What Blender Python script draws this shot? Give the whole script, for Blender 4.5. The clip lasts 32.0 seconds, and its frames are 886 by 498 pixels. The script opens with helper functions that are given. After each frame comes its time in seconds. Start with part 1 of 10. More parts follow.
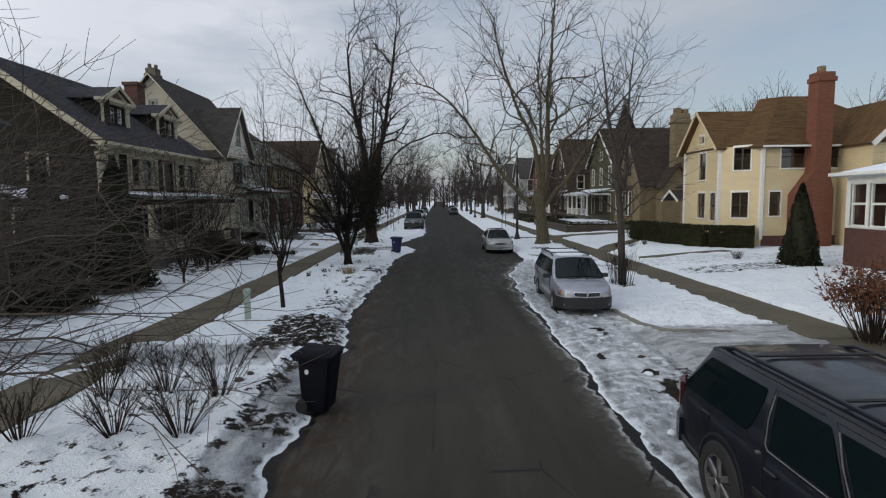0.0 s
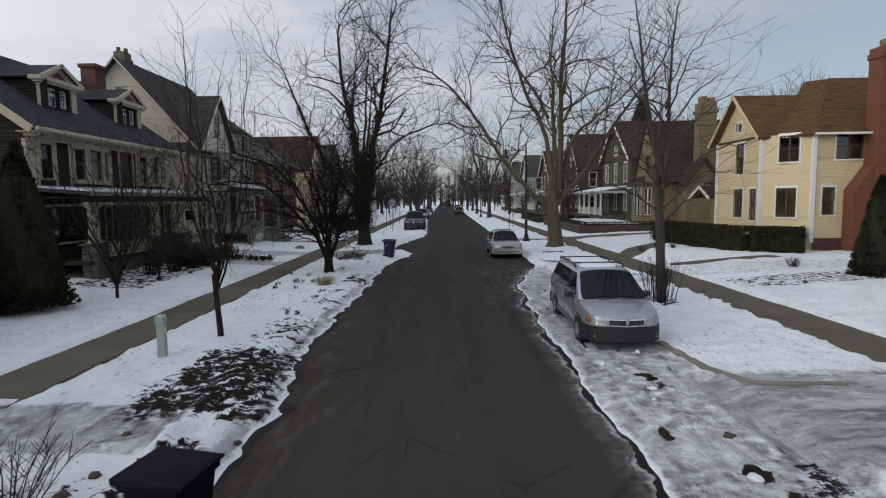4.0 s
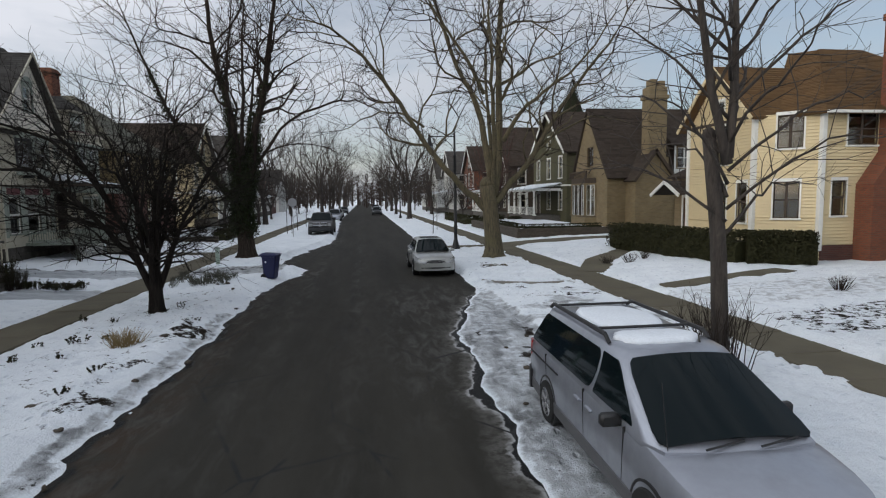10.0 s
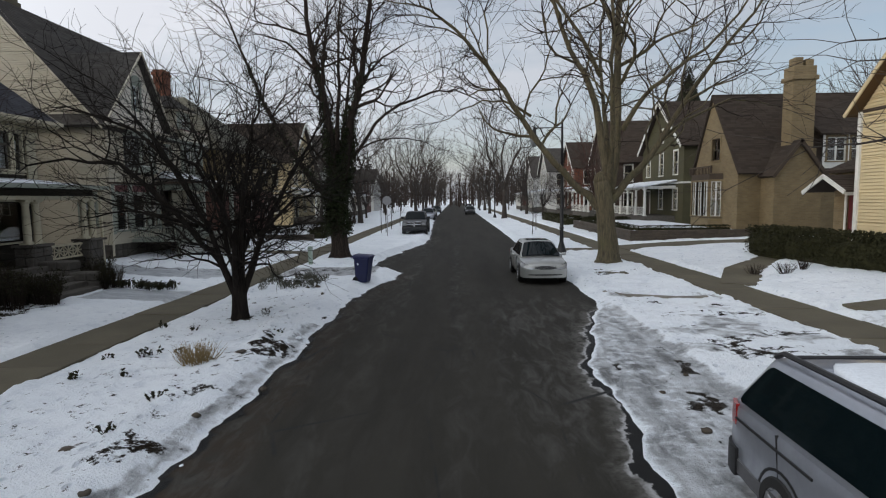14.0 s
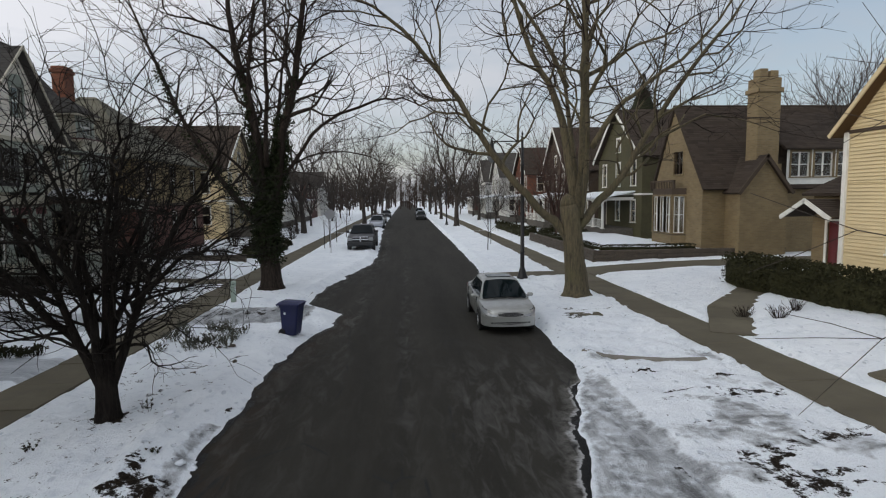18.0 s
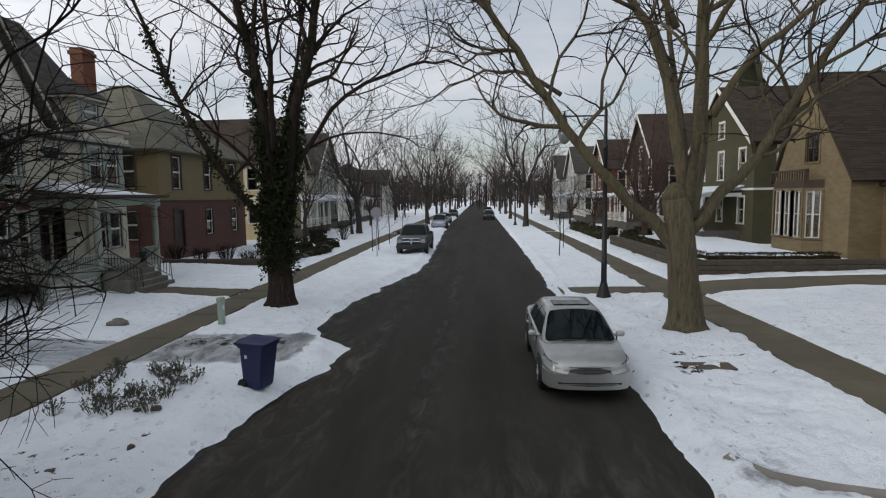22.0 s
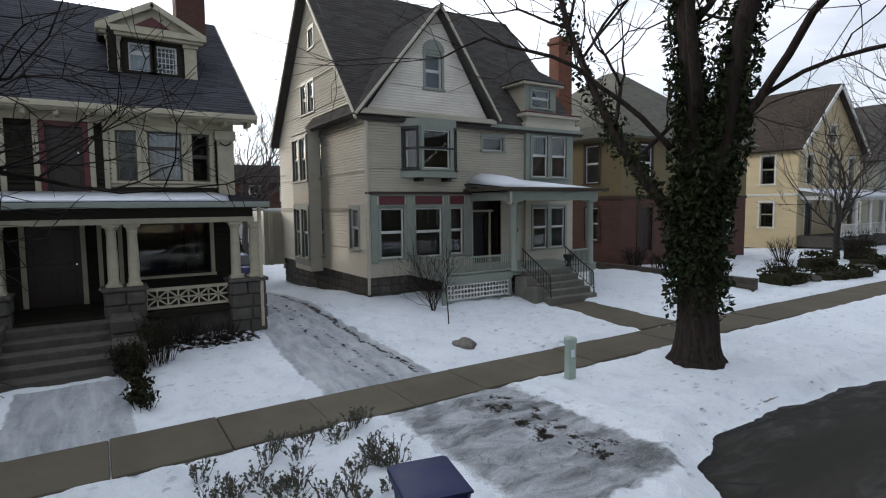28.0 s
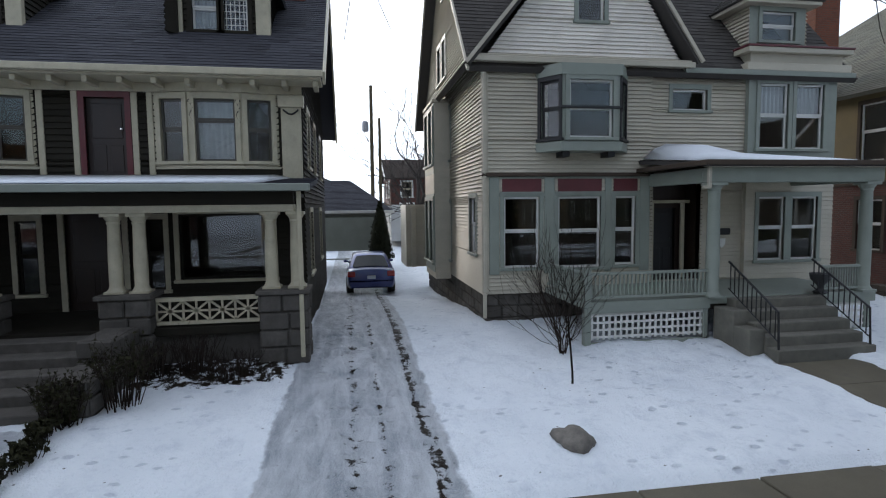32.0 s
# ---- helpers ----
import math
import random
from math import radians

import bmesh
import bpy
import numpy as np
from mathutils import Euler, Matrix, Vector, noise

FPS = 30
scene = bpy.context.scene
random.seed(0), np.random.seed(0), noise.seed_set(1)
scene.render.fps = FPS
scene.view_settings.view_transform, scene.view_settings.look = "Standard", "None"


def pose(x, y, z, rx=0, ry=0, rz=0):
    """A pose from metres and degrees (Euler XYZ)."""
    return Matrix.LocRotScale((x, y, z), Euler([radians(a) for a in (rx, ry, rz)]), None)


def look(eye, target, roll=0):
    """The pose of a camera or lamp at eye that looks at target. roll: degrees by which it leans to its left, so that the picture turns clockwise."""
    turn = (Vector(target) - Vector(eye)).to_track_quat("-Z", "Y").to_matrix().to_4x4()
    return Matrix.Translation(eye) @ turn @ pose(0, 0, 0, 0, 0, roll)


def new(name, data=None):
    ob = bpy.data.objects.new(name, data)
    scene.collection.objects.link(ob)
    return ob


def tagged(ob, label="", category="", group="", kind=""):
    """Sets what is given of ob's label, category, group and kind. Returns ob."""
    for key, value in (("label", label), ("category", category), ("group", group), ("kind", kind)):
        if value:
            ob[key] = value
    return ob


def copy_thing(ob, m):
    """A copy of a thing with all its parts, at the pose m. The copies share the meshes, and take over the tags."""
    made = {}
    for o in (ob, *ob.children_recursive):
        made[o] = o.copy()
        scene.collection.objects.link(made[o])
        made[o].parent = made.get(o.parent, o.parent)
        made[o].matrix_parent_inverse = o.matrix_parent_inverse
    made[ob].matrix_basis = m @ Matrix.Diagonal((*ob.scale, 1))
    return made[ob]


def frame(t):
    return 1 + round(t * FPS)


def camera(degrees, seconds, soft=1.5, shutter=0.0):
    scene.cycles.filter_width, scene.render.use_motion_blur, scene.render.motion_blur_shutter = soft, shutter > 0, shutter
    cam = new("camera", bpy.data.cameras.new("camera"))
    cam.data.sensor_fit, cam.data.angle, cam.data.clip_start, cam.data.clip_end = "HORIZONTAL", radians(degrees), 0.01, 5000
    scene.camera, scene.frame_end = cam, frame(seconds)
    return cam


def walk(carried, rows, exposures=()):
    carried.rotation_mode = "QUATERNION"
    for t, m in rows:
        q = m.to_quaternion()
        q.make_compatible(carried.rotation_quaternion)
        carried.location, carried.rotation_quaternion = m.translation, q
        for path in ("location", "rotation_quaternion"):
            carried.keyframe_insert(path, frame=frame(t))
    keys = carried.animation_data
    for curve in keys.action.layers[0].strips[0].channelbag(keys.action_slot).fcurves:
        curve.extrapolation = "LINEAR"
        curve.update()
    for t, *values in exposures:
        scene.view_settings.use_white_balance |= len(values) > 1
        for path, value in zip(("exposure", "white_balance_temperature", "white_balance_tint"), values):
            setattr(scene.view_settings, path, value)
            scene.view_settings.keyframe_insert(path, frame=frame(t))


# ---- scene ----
cam = camera(78.4, 32.0, 1.15)
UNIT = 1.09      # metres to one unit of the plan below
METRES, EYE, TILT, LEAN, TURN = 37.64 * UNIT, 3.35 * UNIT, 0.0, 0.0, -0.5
ROWS = [
    (0.0, 0.0, 0.0, 0.0, -0.07, -5.26, 0.74),
    (0.5, -0.0012, 0.0136, -0.0015, 0.02, -5.26, 0.76),
    (1.0, -0.0011, 0.028, -0.0022, 0.08, -5.28, 0.75),
    (1.5, 0.0004, 0.0423, -0.0029, 0.15, -5.26, 0.77),
    (2.0, 0.0031, 0.0562, -0.0029, 0.28, -5.26, 0.79),
    (2.5, 0.0066, 0.0692, -0.0031, 0.38, -5.25, 0.78),
    (3.0, 0.0088, 0.0814, -0.0033, 0.48, -5.26, 0.79),
    (3.5, 0.0104, 0.0939, -0.0035, 0.57, -5.27, 0.8),
    (5.5, 0.0121, 0.1522, -0.0044, 1.0, -5.35, 0.83),
    (6.0, 0.0135, 0.1696, -0.0051, 1.1, -5.37, 0.85),
    (6.5, 0.0155, 0.1892, -0.0056, 1.0, -5.36, 0.85),
    (7.0, 0.0184, 0.2101, -0.0054, 0.86, -5.36, 0.85),
    (7.5, 0.0221, 0.2305, -0.005, 1.34, -5.36, 0.86),
    (8.0, 0.0262, 0.2501, -0.005, -0.18, -5.35, 0.91),
    (8.5, 0.0314, 0.2689, -0.0044, -2.6, -5.42, 0.86),
    (9.0, 0.0302, 0.287, -0.0051, -5.37, -5.46, 0.89),
    (9.5, 0.027, 0.3029, -0.0059, -7.16, -5.45, 0.9),
    (10.0, 0.0252, 0.3131, -0.0066, -7.75, -5.43, 0.89),
    (10.5, 0.0236, 0.321, -0.0072, -3.89, -5.32, 0.84),
    (11.0, 0.0221, 0.3237, -0.0069, -2.79, -5.29, 0.82),
    (11.5, 0.0211, 0.3246, -0.0071, -0.08, -5.25, 0.79),
    (12.0, 0.0206, 0.3252, -0.0076, 0.97, -5.23, 0.79),
    (12.5, 0.0196, 0.329, -0.0081, 1.86, -5.25, 0.79),
    (13.0, 0.0186, 0.3403, -0.0084, 2.6, -5.27, 0.77),
    (13.5, 0.0172, 0.3579, -0.0086, 2.2, -5.28, 0.79),
    (14.0, 0.016, 0.3782, -0.009, 1.81, -5.33, 0.8),
    (14.5, 0.0155, 0.3986, -0.0073, -0.79, -5.43, 0.76),
    (16.5, 0.0204, 0.4559, 0.0001, -3.3, -5.54, 0.81),
    (17.0, 0.0191, 0.4584, 0.0086, -3.42, -5.52, 0.78),
    (17.5, 0.0181, 0.4606, 0.015, -3.41, -5.5, 0.77),
    (18.0, 0.0177, 0.4628, 0.0176, -3.36, -5.48, 0.76),
    (18.5, 0.018, 0.4686, 0.0181, -3.3, -5.5, 0.78),
    (19.0, 0.0196, 0.4811, 0.0173, -3.26, -5.51, 0.76),
    (19.5, 0.0223, 0.4987, 0.0154, -3.24, -5.54, 0.77),
    (20.0, 0.0261, 0.5198, 0.0136, -2.22, -5.54, 0.78),
    (20.5, 0.0306, 0.5431, 0.0123, -0.6, -5.52, 0.77),
    (21.0, 0.0344, 0.5671, 0.0115, 0.19, -5.53, 0.72),
    (21.5, 0.0388, 0.5906, 0.0114, 2.84, -5.52, 0.68),
    (22.0, 0.0423, 0.6104, 0.0109, 4.29, -5.41, 0.82),
    (22.5, 0.044, 0.6196, 0.0105, 7.86, -5.39, 0.71),
    (23.0, 0.0444, 0.6233, 0.01, 9.09, -5.41, 0.69),
    (23.5, 0.0446, 0.632, 0.0094, 9.7, -5.41, 0.7),
    (24.0, 0.0445, 0.6462, 0.0095, 9.77, -5.44, 0.68),
    (24.5, 0.0447, 0.664, 0.0096, 11.9, -5.41, 0.72),
    (25.0, 0.045, 0.684, 0.0097, 13.38, -5.42, 0.71),
    (25.5, 0.0462, 0.7052, 0.0095, 18.24, -5.35, 0.7),
    (26.0, 0.0481, 0.7274, 0.0094, 27.58, -5.22, 0.72),
    (26.5, 0.0493, 0.7518, 0.009, 37.67, -5.09, 0.57),
    (28.5, 0.0219, 0.8352, 0.0021, 61.53, -4.48, 0.7),
    (29.0, 0.0091, 0.8558, 0.0016, 65.14, -4.43, 0.66),
    (29.5, -0.0045, 0.8741, 0.002, 72.9, -4.36, 0.56),
    (30.0, -0.0177, 0.8914, 0.0032, 78.47, -4.36, 0.51),
    (30.5, -0.0316, 0.9046, 0.0043, 80.16, -4.42, 0.53),
    (31.0, -0.0461, 0.9153, 0.0049, 80.53, -4.45, 0.58),
    (31.5, -0.0606, 0.9239, 0.0051, 80.84, -4.45, 0.62),
    (32.0, -0.0721, 0.929, -0.0044, 80.82, -4.4, 0.66),
]
walk(cam, [(t, pose(0, 0, EYE, TILT, LEAN, TURN) @ pose(METRES * x, METRES * y, METRES * z, 90 + pitch, roll, yaw)) for t, x, y, z, yaw, pitch, roll in ROWS],
     exposures=((0.0, -0.32, 6530, 11), (6.0, -0.32, 6580, 11), (12.0, -0.15, 6650, 11), (19.0, -0.16, 6800, 11.5), (26.5, -0.10, 6600, 11.5), (28.5, 0.27, 6380, 12), (32.0, 0.32, 6100, 12)))

# ---- world and light ----
world = bpy.data.worlds.new("world")
scene.world = world
world.use_nodes = True
SUN_EL, SUN_AZ = 16.0, 246.0     # degrees; azimuth clockwise from +y
_n = world.node_tree.nodes
_l = world.node_tree.links
_bg = _n["Background"]
_sky = _n.new("ShaderNodeTexSky")
_sky.sky_type = 'NISHITA'
_sky.sun_disc = False
_sky.sun_elevation = radians(SUN_EL)
_sky.sun_rotation = radians(SUN_AZ)
_sky.air_density, _sky.dust_density, _sky.ozone_density = 1.0, 1.6, 1.2
_tc = _n.new("ShaderNodeTexCoord")
_mp = _n.new("ShaderNodeMapping")
_mp.inputs["Scale"].default_value = (1.0, 1.0, 3.2)
_cl = _n.new("ShaderNodeTexNoise")
_cl.inputs["Scale"].default_value, _cl.inputs["Detail"].default_value, _cl.inputs["Roughness"].default_value = 2.6, 7.0, 0.55
_cr = _n.new("ShaderNodeMapRange")
_cr.inputs["From Min"].default_value, _cr.inputs["From Max"].default_value = 0.36, 0.60
_cr.inputs["To Min"].default_value, _cr.inputs["To Max"].default_value = 0.45, 0.97
_mx = _n.new("ShaderNodeMix")
_mx.data_type = 'RGBA'
_l.new(_tc.outputs["Generated"], _mp.inputs["Vector"])
_l.new(_mp.outputs["Vector"], _cl.inputs["Vector"])
_l.new(_cl.outputs["Fac"], _cr.inputs["Value"])
_l.new(_cr.outputs["Result"], _mx.inputs["Factor"])
# clouds glow towards the low sun in the west
_dot = _n.new("ShaderNodeVectorMath")
_dot.operation = 'DOT_PRODUCT'
_dot.inputs[1].default_value = (math.sin(radians(SUN_AZ)) * math.cos(radians(SUN_EL)), math.cos(radians(SUN_AZ)) * math.cos(radians(SUN_EL)), math.sin(radians(SUN_EL)))
_l.new(_tc.outputs["Generated"], _dot.inputs[0])
_gl = _n.new("ShaderNodeMapRange")
_gl.interpolation_type = 'SMOOTHSTEP'
_gl.inputs["From Min"].default_value, _gl.inputs["From Max"].default_value = 0.15, 0.98
_l.new(_dot.outputs["Value"], _gl.inputs["Value"])
_cc = _n.new("ShaderNodeMix")
_cc.data_type = 'RGBA'
_cc.inputs["A"].default_value = (5.75, 6.05, 6.65, 1)
_cc.inputs["B"].default_value = (13.0, 14.0, 15.0, 1)
_l.new(_gl.outputs["Result"], _cc.inputs["Factor"])
_ea = _n.new("ShaderNodeMapRange")
_ea.interpolation_type = 'SMOOTHSTEP'
_ea.inputs["From Min"].default_value, _ea.inputs["From Max"].default_value = -0.85, 0.1
_l.new(_dot.outputs["Value"], _ea.inputs["Value"])
_ec = _n.new("ShaderNodeMix")
_ec.data_type = 'RGBA'
_ec.inputs["A"].default_value = (3.5, 3.9, 4.45, 1)
_l.new(_ea.outputs["Result"], _ec.inputs["Factor"])
_l.new(_cc.outputs["Result"], _ec.inputs["B"])
_l.new(_ec.outputs["Result"], _mx.inputs["B"])
_l.new(_sky.outputs["Color"], _mx.inputs["A"])
_l.new(_mx.outputs["Result"], _bg.inputs["Color"])
_bg.inputs["Strength"].default_value = 0.15
sun = new("sun", bpy.data.lights.new("sun", 'SUN'))
sun.data.energy, sun.data.angle, sun.data.color = 0.9, radians(14), (1.0, 0.90, 0.76)
_az, _el = radians(SUN_AZ), radians(SUN_EL)
_to_sun = Vector((math.sin(_az) * math.cos(_el), math.cos(_az) * math.cos(_el), math.sin(_el)))
sun.matrix_world = look(_to_sun * 60, (0, 0, 0))


# ---- materials ----
def nd(nt, kind, **values):
    n = nt.nodes.new(kind)
    for k, v in values.items():
        n.inputs[k.replace("_", " ")].default_value = v
    return n


def base_mat(name):
    m = bpy.data.materials.new(name)
    m.use_nodes = True
    return m, m.node_tree, m.node_tree.nodes["Principled BSDF"]


def rgb(c):
    return (c[0], c[1], c[2], 1.0)


def mixed(nt, fac, a, b):
    """Colour mix of two sockets or colours."""
    m = nt.nodes.new("ShaderNodeMix")
    m.data_type = 'RGBA'
    if isinstance(fac, (int, float)):
        m.inputs["Factor"].default_value = fac
    else:
        nt.links.new(fac, m.inputs["Factor"])
    for key, v in (("A", a), ("B", b)):
        if isinstance(v, tuple):
            m.inputs[key].default_value = rgb(v)
        else:
            nt.links.new(v, m.inputs[key])
    return m.outputs["Result"]


def math_node(nt, op, a, b=0.0):
    m = nt.nodes.new("ShaderNodeMath")
    m.operation = op
    for i, v in enumerate((a, b)):
        if isinstance(v, (int, float)):
            m.inputs[i].default_value = v
        else:
            nt.links.new(v, m.inputs[i])
    return m.outputs[0]


def ramp(nt, value, lo, hi, t0=0.0, t1=1.0):
    m = nt.nodes.new("ShaderNodeMapRange")
    for k, v in (("From Min", lo), ("From Max", hi), ("To Min", t0), ("To Max", t1)):
        m.inputs[k].default_value = v
    nt.links.new(value, m.inputs["Value"])
    return m.outputs["Result"]


def noise_fac(nt, scale, detail=4.0, rough=0.55, stretch=None, dist=0.0):
    g = nt.nodes.new("ShaderNodeNewGeometry")
    src = g.outputs["Position"]
    if stretch:
        mp = nt.nodes.new("ShaderNodeMapping")
        mp.inputs["Scale"].default_value = stretch
        nt.links.new(src, mp.inputs["Vector"])
        src = mp.outputs["Vector"]
    n = nd(nt, "ShaderNodeTexNoise", Scale=scale, Detail=detail, Roughness=rough, Distortion=dist)
    nt.links.new(src, n.inputs["Vector"])
    return n.outputs["Fac"]


def bumped(nt, bsdf, height, dist=0.01, strength=0.6):
    b = nt.nodes.new("ShaderNodeBump")
    b.inputs["Strength"].default_value, b.inputs["Distance"].default_value = strength, dist
    nt.links.new(height, b.inputs["Height"])
    nt.links.new(b.outputs["Normal"], bsdf.inputs["Normal"])


def plain(name, c, rough=0.6, metal=0.0, vary=0.25, scale=3.0, fine=60.0, bump=0.003, stretch=None, coat=0.0, pieces=0.0, dirt=None, dirt_amt=0.5):
    """A surface with broad stains, fine grain and relief."""
    m, nt, b = base_mat(name)
    lo = tuple(v * (1 - vary) for v in c)
    hi = tuple(min(1, v * (1 + vary * 0.7)) for v in c)
    broad = ramp(nt, noise_fac(nt, scale, 5, 0.6, stretch), 0.3, 0.7)
    col = mixed(nt, broad, lo, hi)
    grain = noise_fac(nt, fine, 3, 0.6, stretch)
    col = mixed(nt, ramp(nt, grain, 0.35, 0.75, 0.0, 0.35), col, tuple(v * 0.6 for v in c))
    if dirt:
        d = ramp(nt, noise_fac(nt, scale * 2.3, 6, 0.65), 0.52, 0.72, 0.0, dirt_amt)
        col = mixed(nt, d, col, dirt)
    if pieces:
        o = nt.nodes.new("ShaderNodeObjectInfo")
        r = ramp(nt, o.outputs["Random"], 0, 1, 0.0, pieces)
        col = mixed(nt, r, col, tuple(v * 0.55 for v in c))
    nt.links.new(col, b.inputs["Base Color"])
    nt.links.new(ramp(nt, broad, 0, 1, max(0.02, rough - 0.08), min(1, rough + 0.08)), b.inputs["Roughness"])
    b.inputs["Metallic"].default_value = metal
    if coat:
        b.inputs["Coat Weight"].default_value, b.inputs["Coat Roughness"].default_value = coat, 0.06
    if bump:
        bumped(nt, b, grain, bump)
    return m


def flat(name, c, rough=0.5, metal=0.0, coat=0.0):
    m, nt, b = base_mat(name)
    b.inputs["Base Color"].default_value = rgb(c)
    b.inputs["Roughness"].default_value, b.inputs["Metallic"].default_value = rough, metal
    if coat:
        b.inputs["Coat Weight"].default_value, b.inputs["Coat Roughness"].default_value = coat, 0.05
    return m


def brick_mat(name, c1, c2, mortar, bw=0.21, bh=0.075, gap=0.012):
    """Bricks in world metres, laid by the wall's own run (x + y) and height."""
    m, nt, b = base_mat(name)
    g = nt.nodes.new("ShaderNodeNewGeometry")
    sp = nt.nodes.new("ShaderNodeSeparateXYZ")
    nt.links.new(g.outputs["Position"], sp.inputs[0])
    cb = nt.nodes.new("ShaderNodeCombineXYZ")
    nt.links.new(math_node(nt, 'ADD', sp.outputs["X"], sp.outputs["Y"]), cb.inputs["X"])
    nt.links.new(sp.outputs["Z"], cb.inputs["Y"])
    t = nd(nt, "ShaderNodeTexBrick", Scale=1.0, Mortar_Size=gap, Bias=0.0)
    t.inputs["Brick Width"].default_value, t.inputs["Row Height"].default_value = bw, bh
    t.inputs["Color1"].default_value, t.inputs["Color2"].default_value, t.inputs["Mortar"].default_value = rgb(c1), rgb(c2), rgb(mortar)
    nt.links.new(cb.outputs[0], t.inputs["Vector"])
    col = mixed(nt, ramp(nt, noise_fac(nt, 1.3, 6, 0.65), 0.35, 0.7, 0, 0.45), t.outputs["Color"], tuple(v * 0.5 for v in c1))
    nt.links.new(col, b.inputs["Base Color"])
    b.inputs["Roughness"].default_value = 0.85
    bumped(nt, b, math_node(nt, 'SUBTRACT', noise_fac(nt, 90, 3), t.outputs["Fac"]), 0.012)
    return m


def shingle_mat(name, c, warm):
    m, nt, b = base_mat(name)
    g = nt.nodes.new("ShaderNodeNewGeometry")
    isl = mixed(nt, ramp(nt, g.outputs["Random Per Island"], 0, 1), tuple(v * 0.72 for v in c), tuple(v * 1.25 for v in c))
    col = mixed(nt, ramp(nt, noise_fac(nt, 0.6, 6, 0.6), 0.4, 0.7, 0, 0.6), isl, warm)
    grit = noise_fac(nt, 130, 2, 0.7)
    col = mixed(nt, ramp(nt, grit, 0.4, 0.7, 0, 0.4), col, tuple(v * 0.5 for v in c))
    nt.links.new(col, b.inputs["Base Color"])
    b.inputs["Roughness"].default_value = 0.9
    bumped(nt, b, grit, 0.006)
    return m


def glass_mat(name, tint=(0.9, 0.95, 0.95)):
    m, nt, b = base_mat(name)
    b.inputs["Base Color"].default_value = rgb(tint)
    b.inputs["Roughness"].default_value, b.inputs["Transmission Weight"].default_value, b.inputs["IOR"].default_value = 0.015, 1.0, 1.5
    return m


def bark_mat(name, c, moss=None):
    m, nt, b = base_mat(name)
    n1 = noise_fac(nt, 12, 7, 0.72, (1, 1, 0.16), 0.7)
    col = mixed(nt, ramp(nt, n1, 0.35, 0.68), tuple(v * 0.32 for v in c), tuple(v * 1.15 for v in c))
    if moss:
        col = mixed(nt, ramp(nt, noise_fac(nt, 1.4, 4, 0.6), 0.5, 0.75, 0, 0.7), col, moss)
    nt.links.new(col, b.inputs["Base Color"])
    b.inputs["Roughness"].default_value = 0.92
    bumped(nt, b, n1, 0.05, 0.9)
    return m


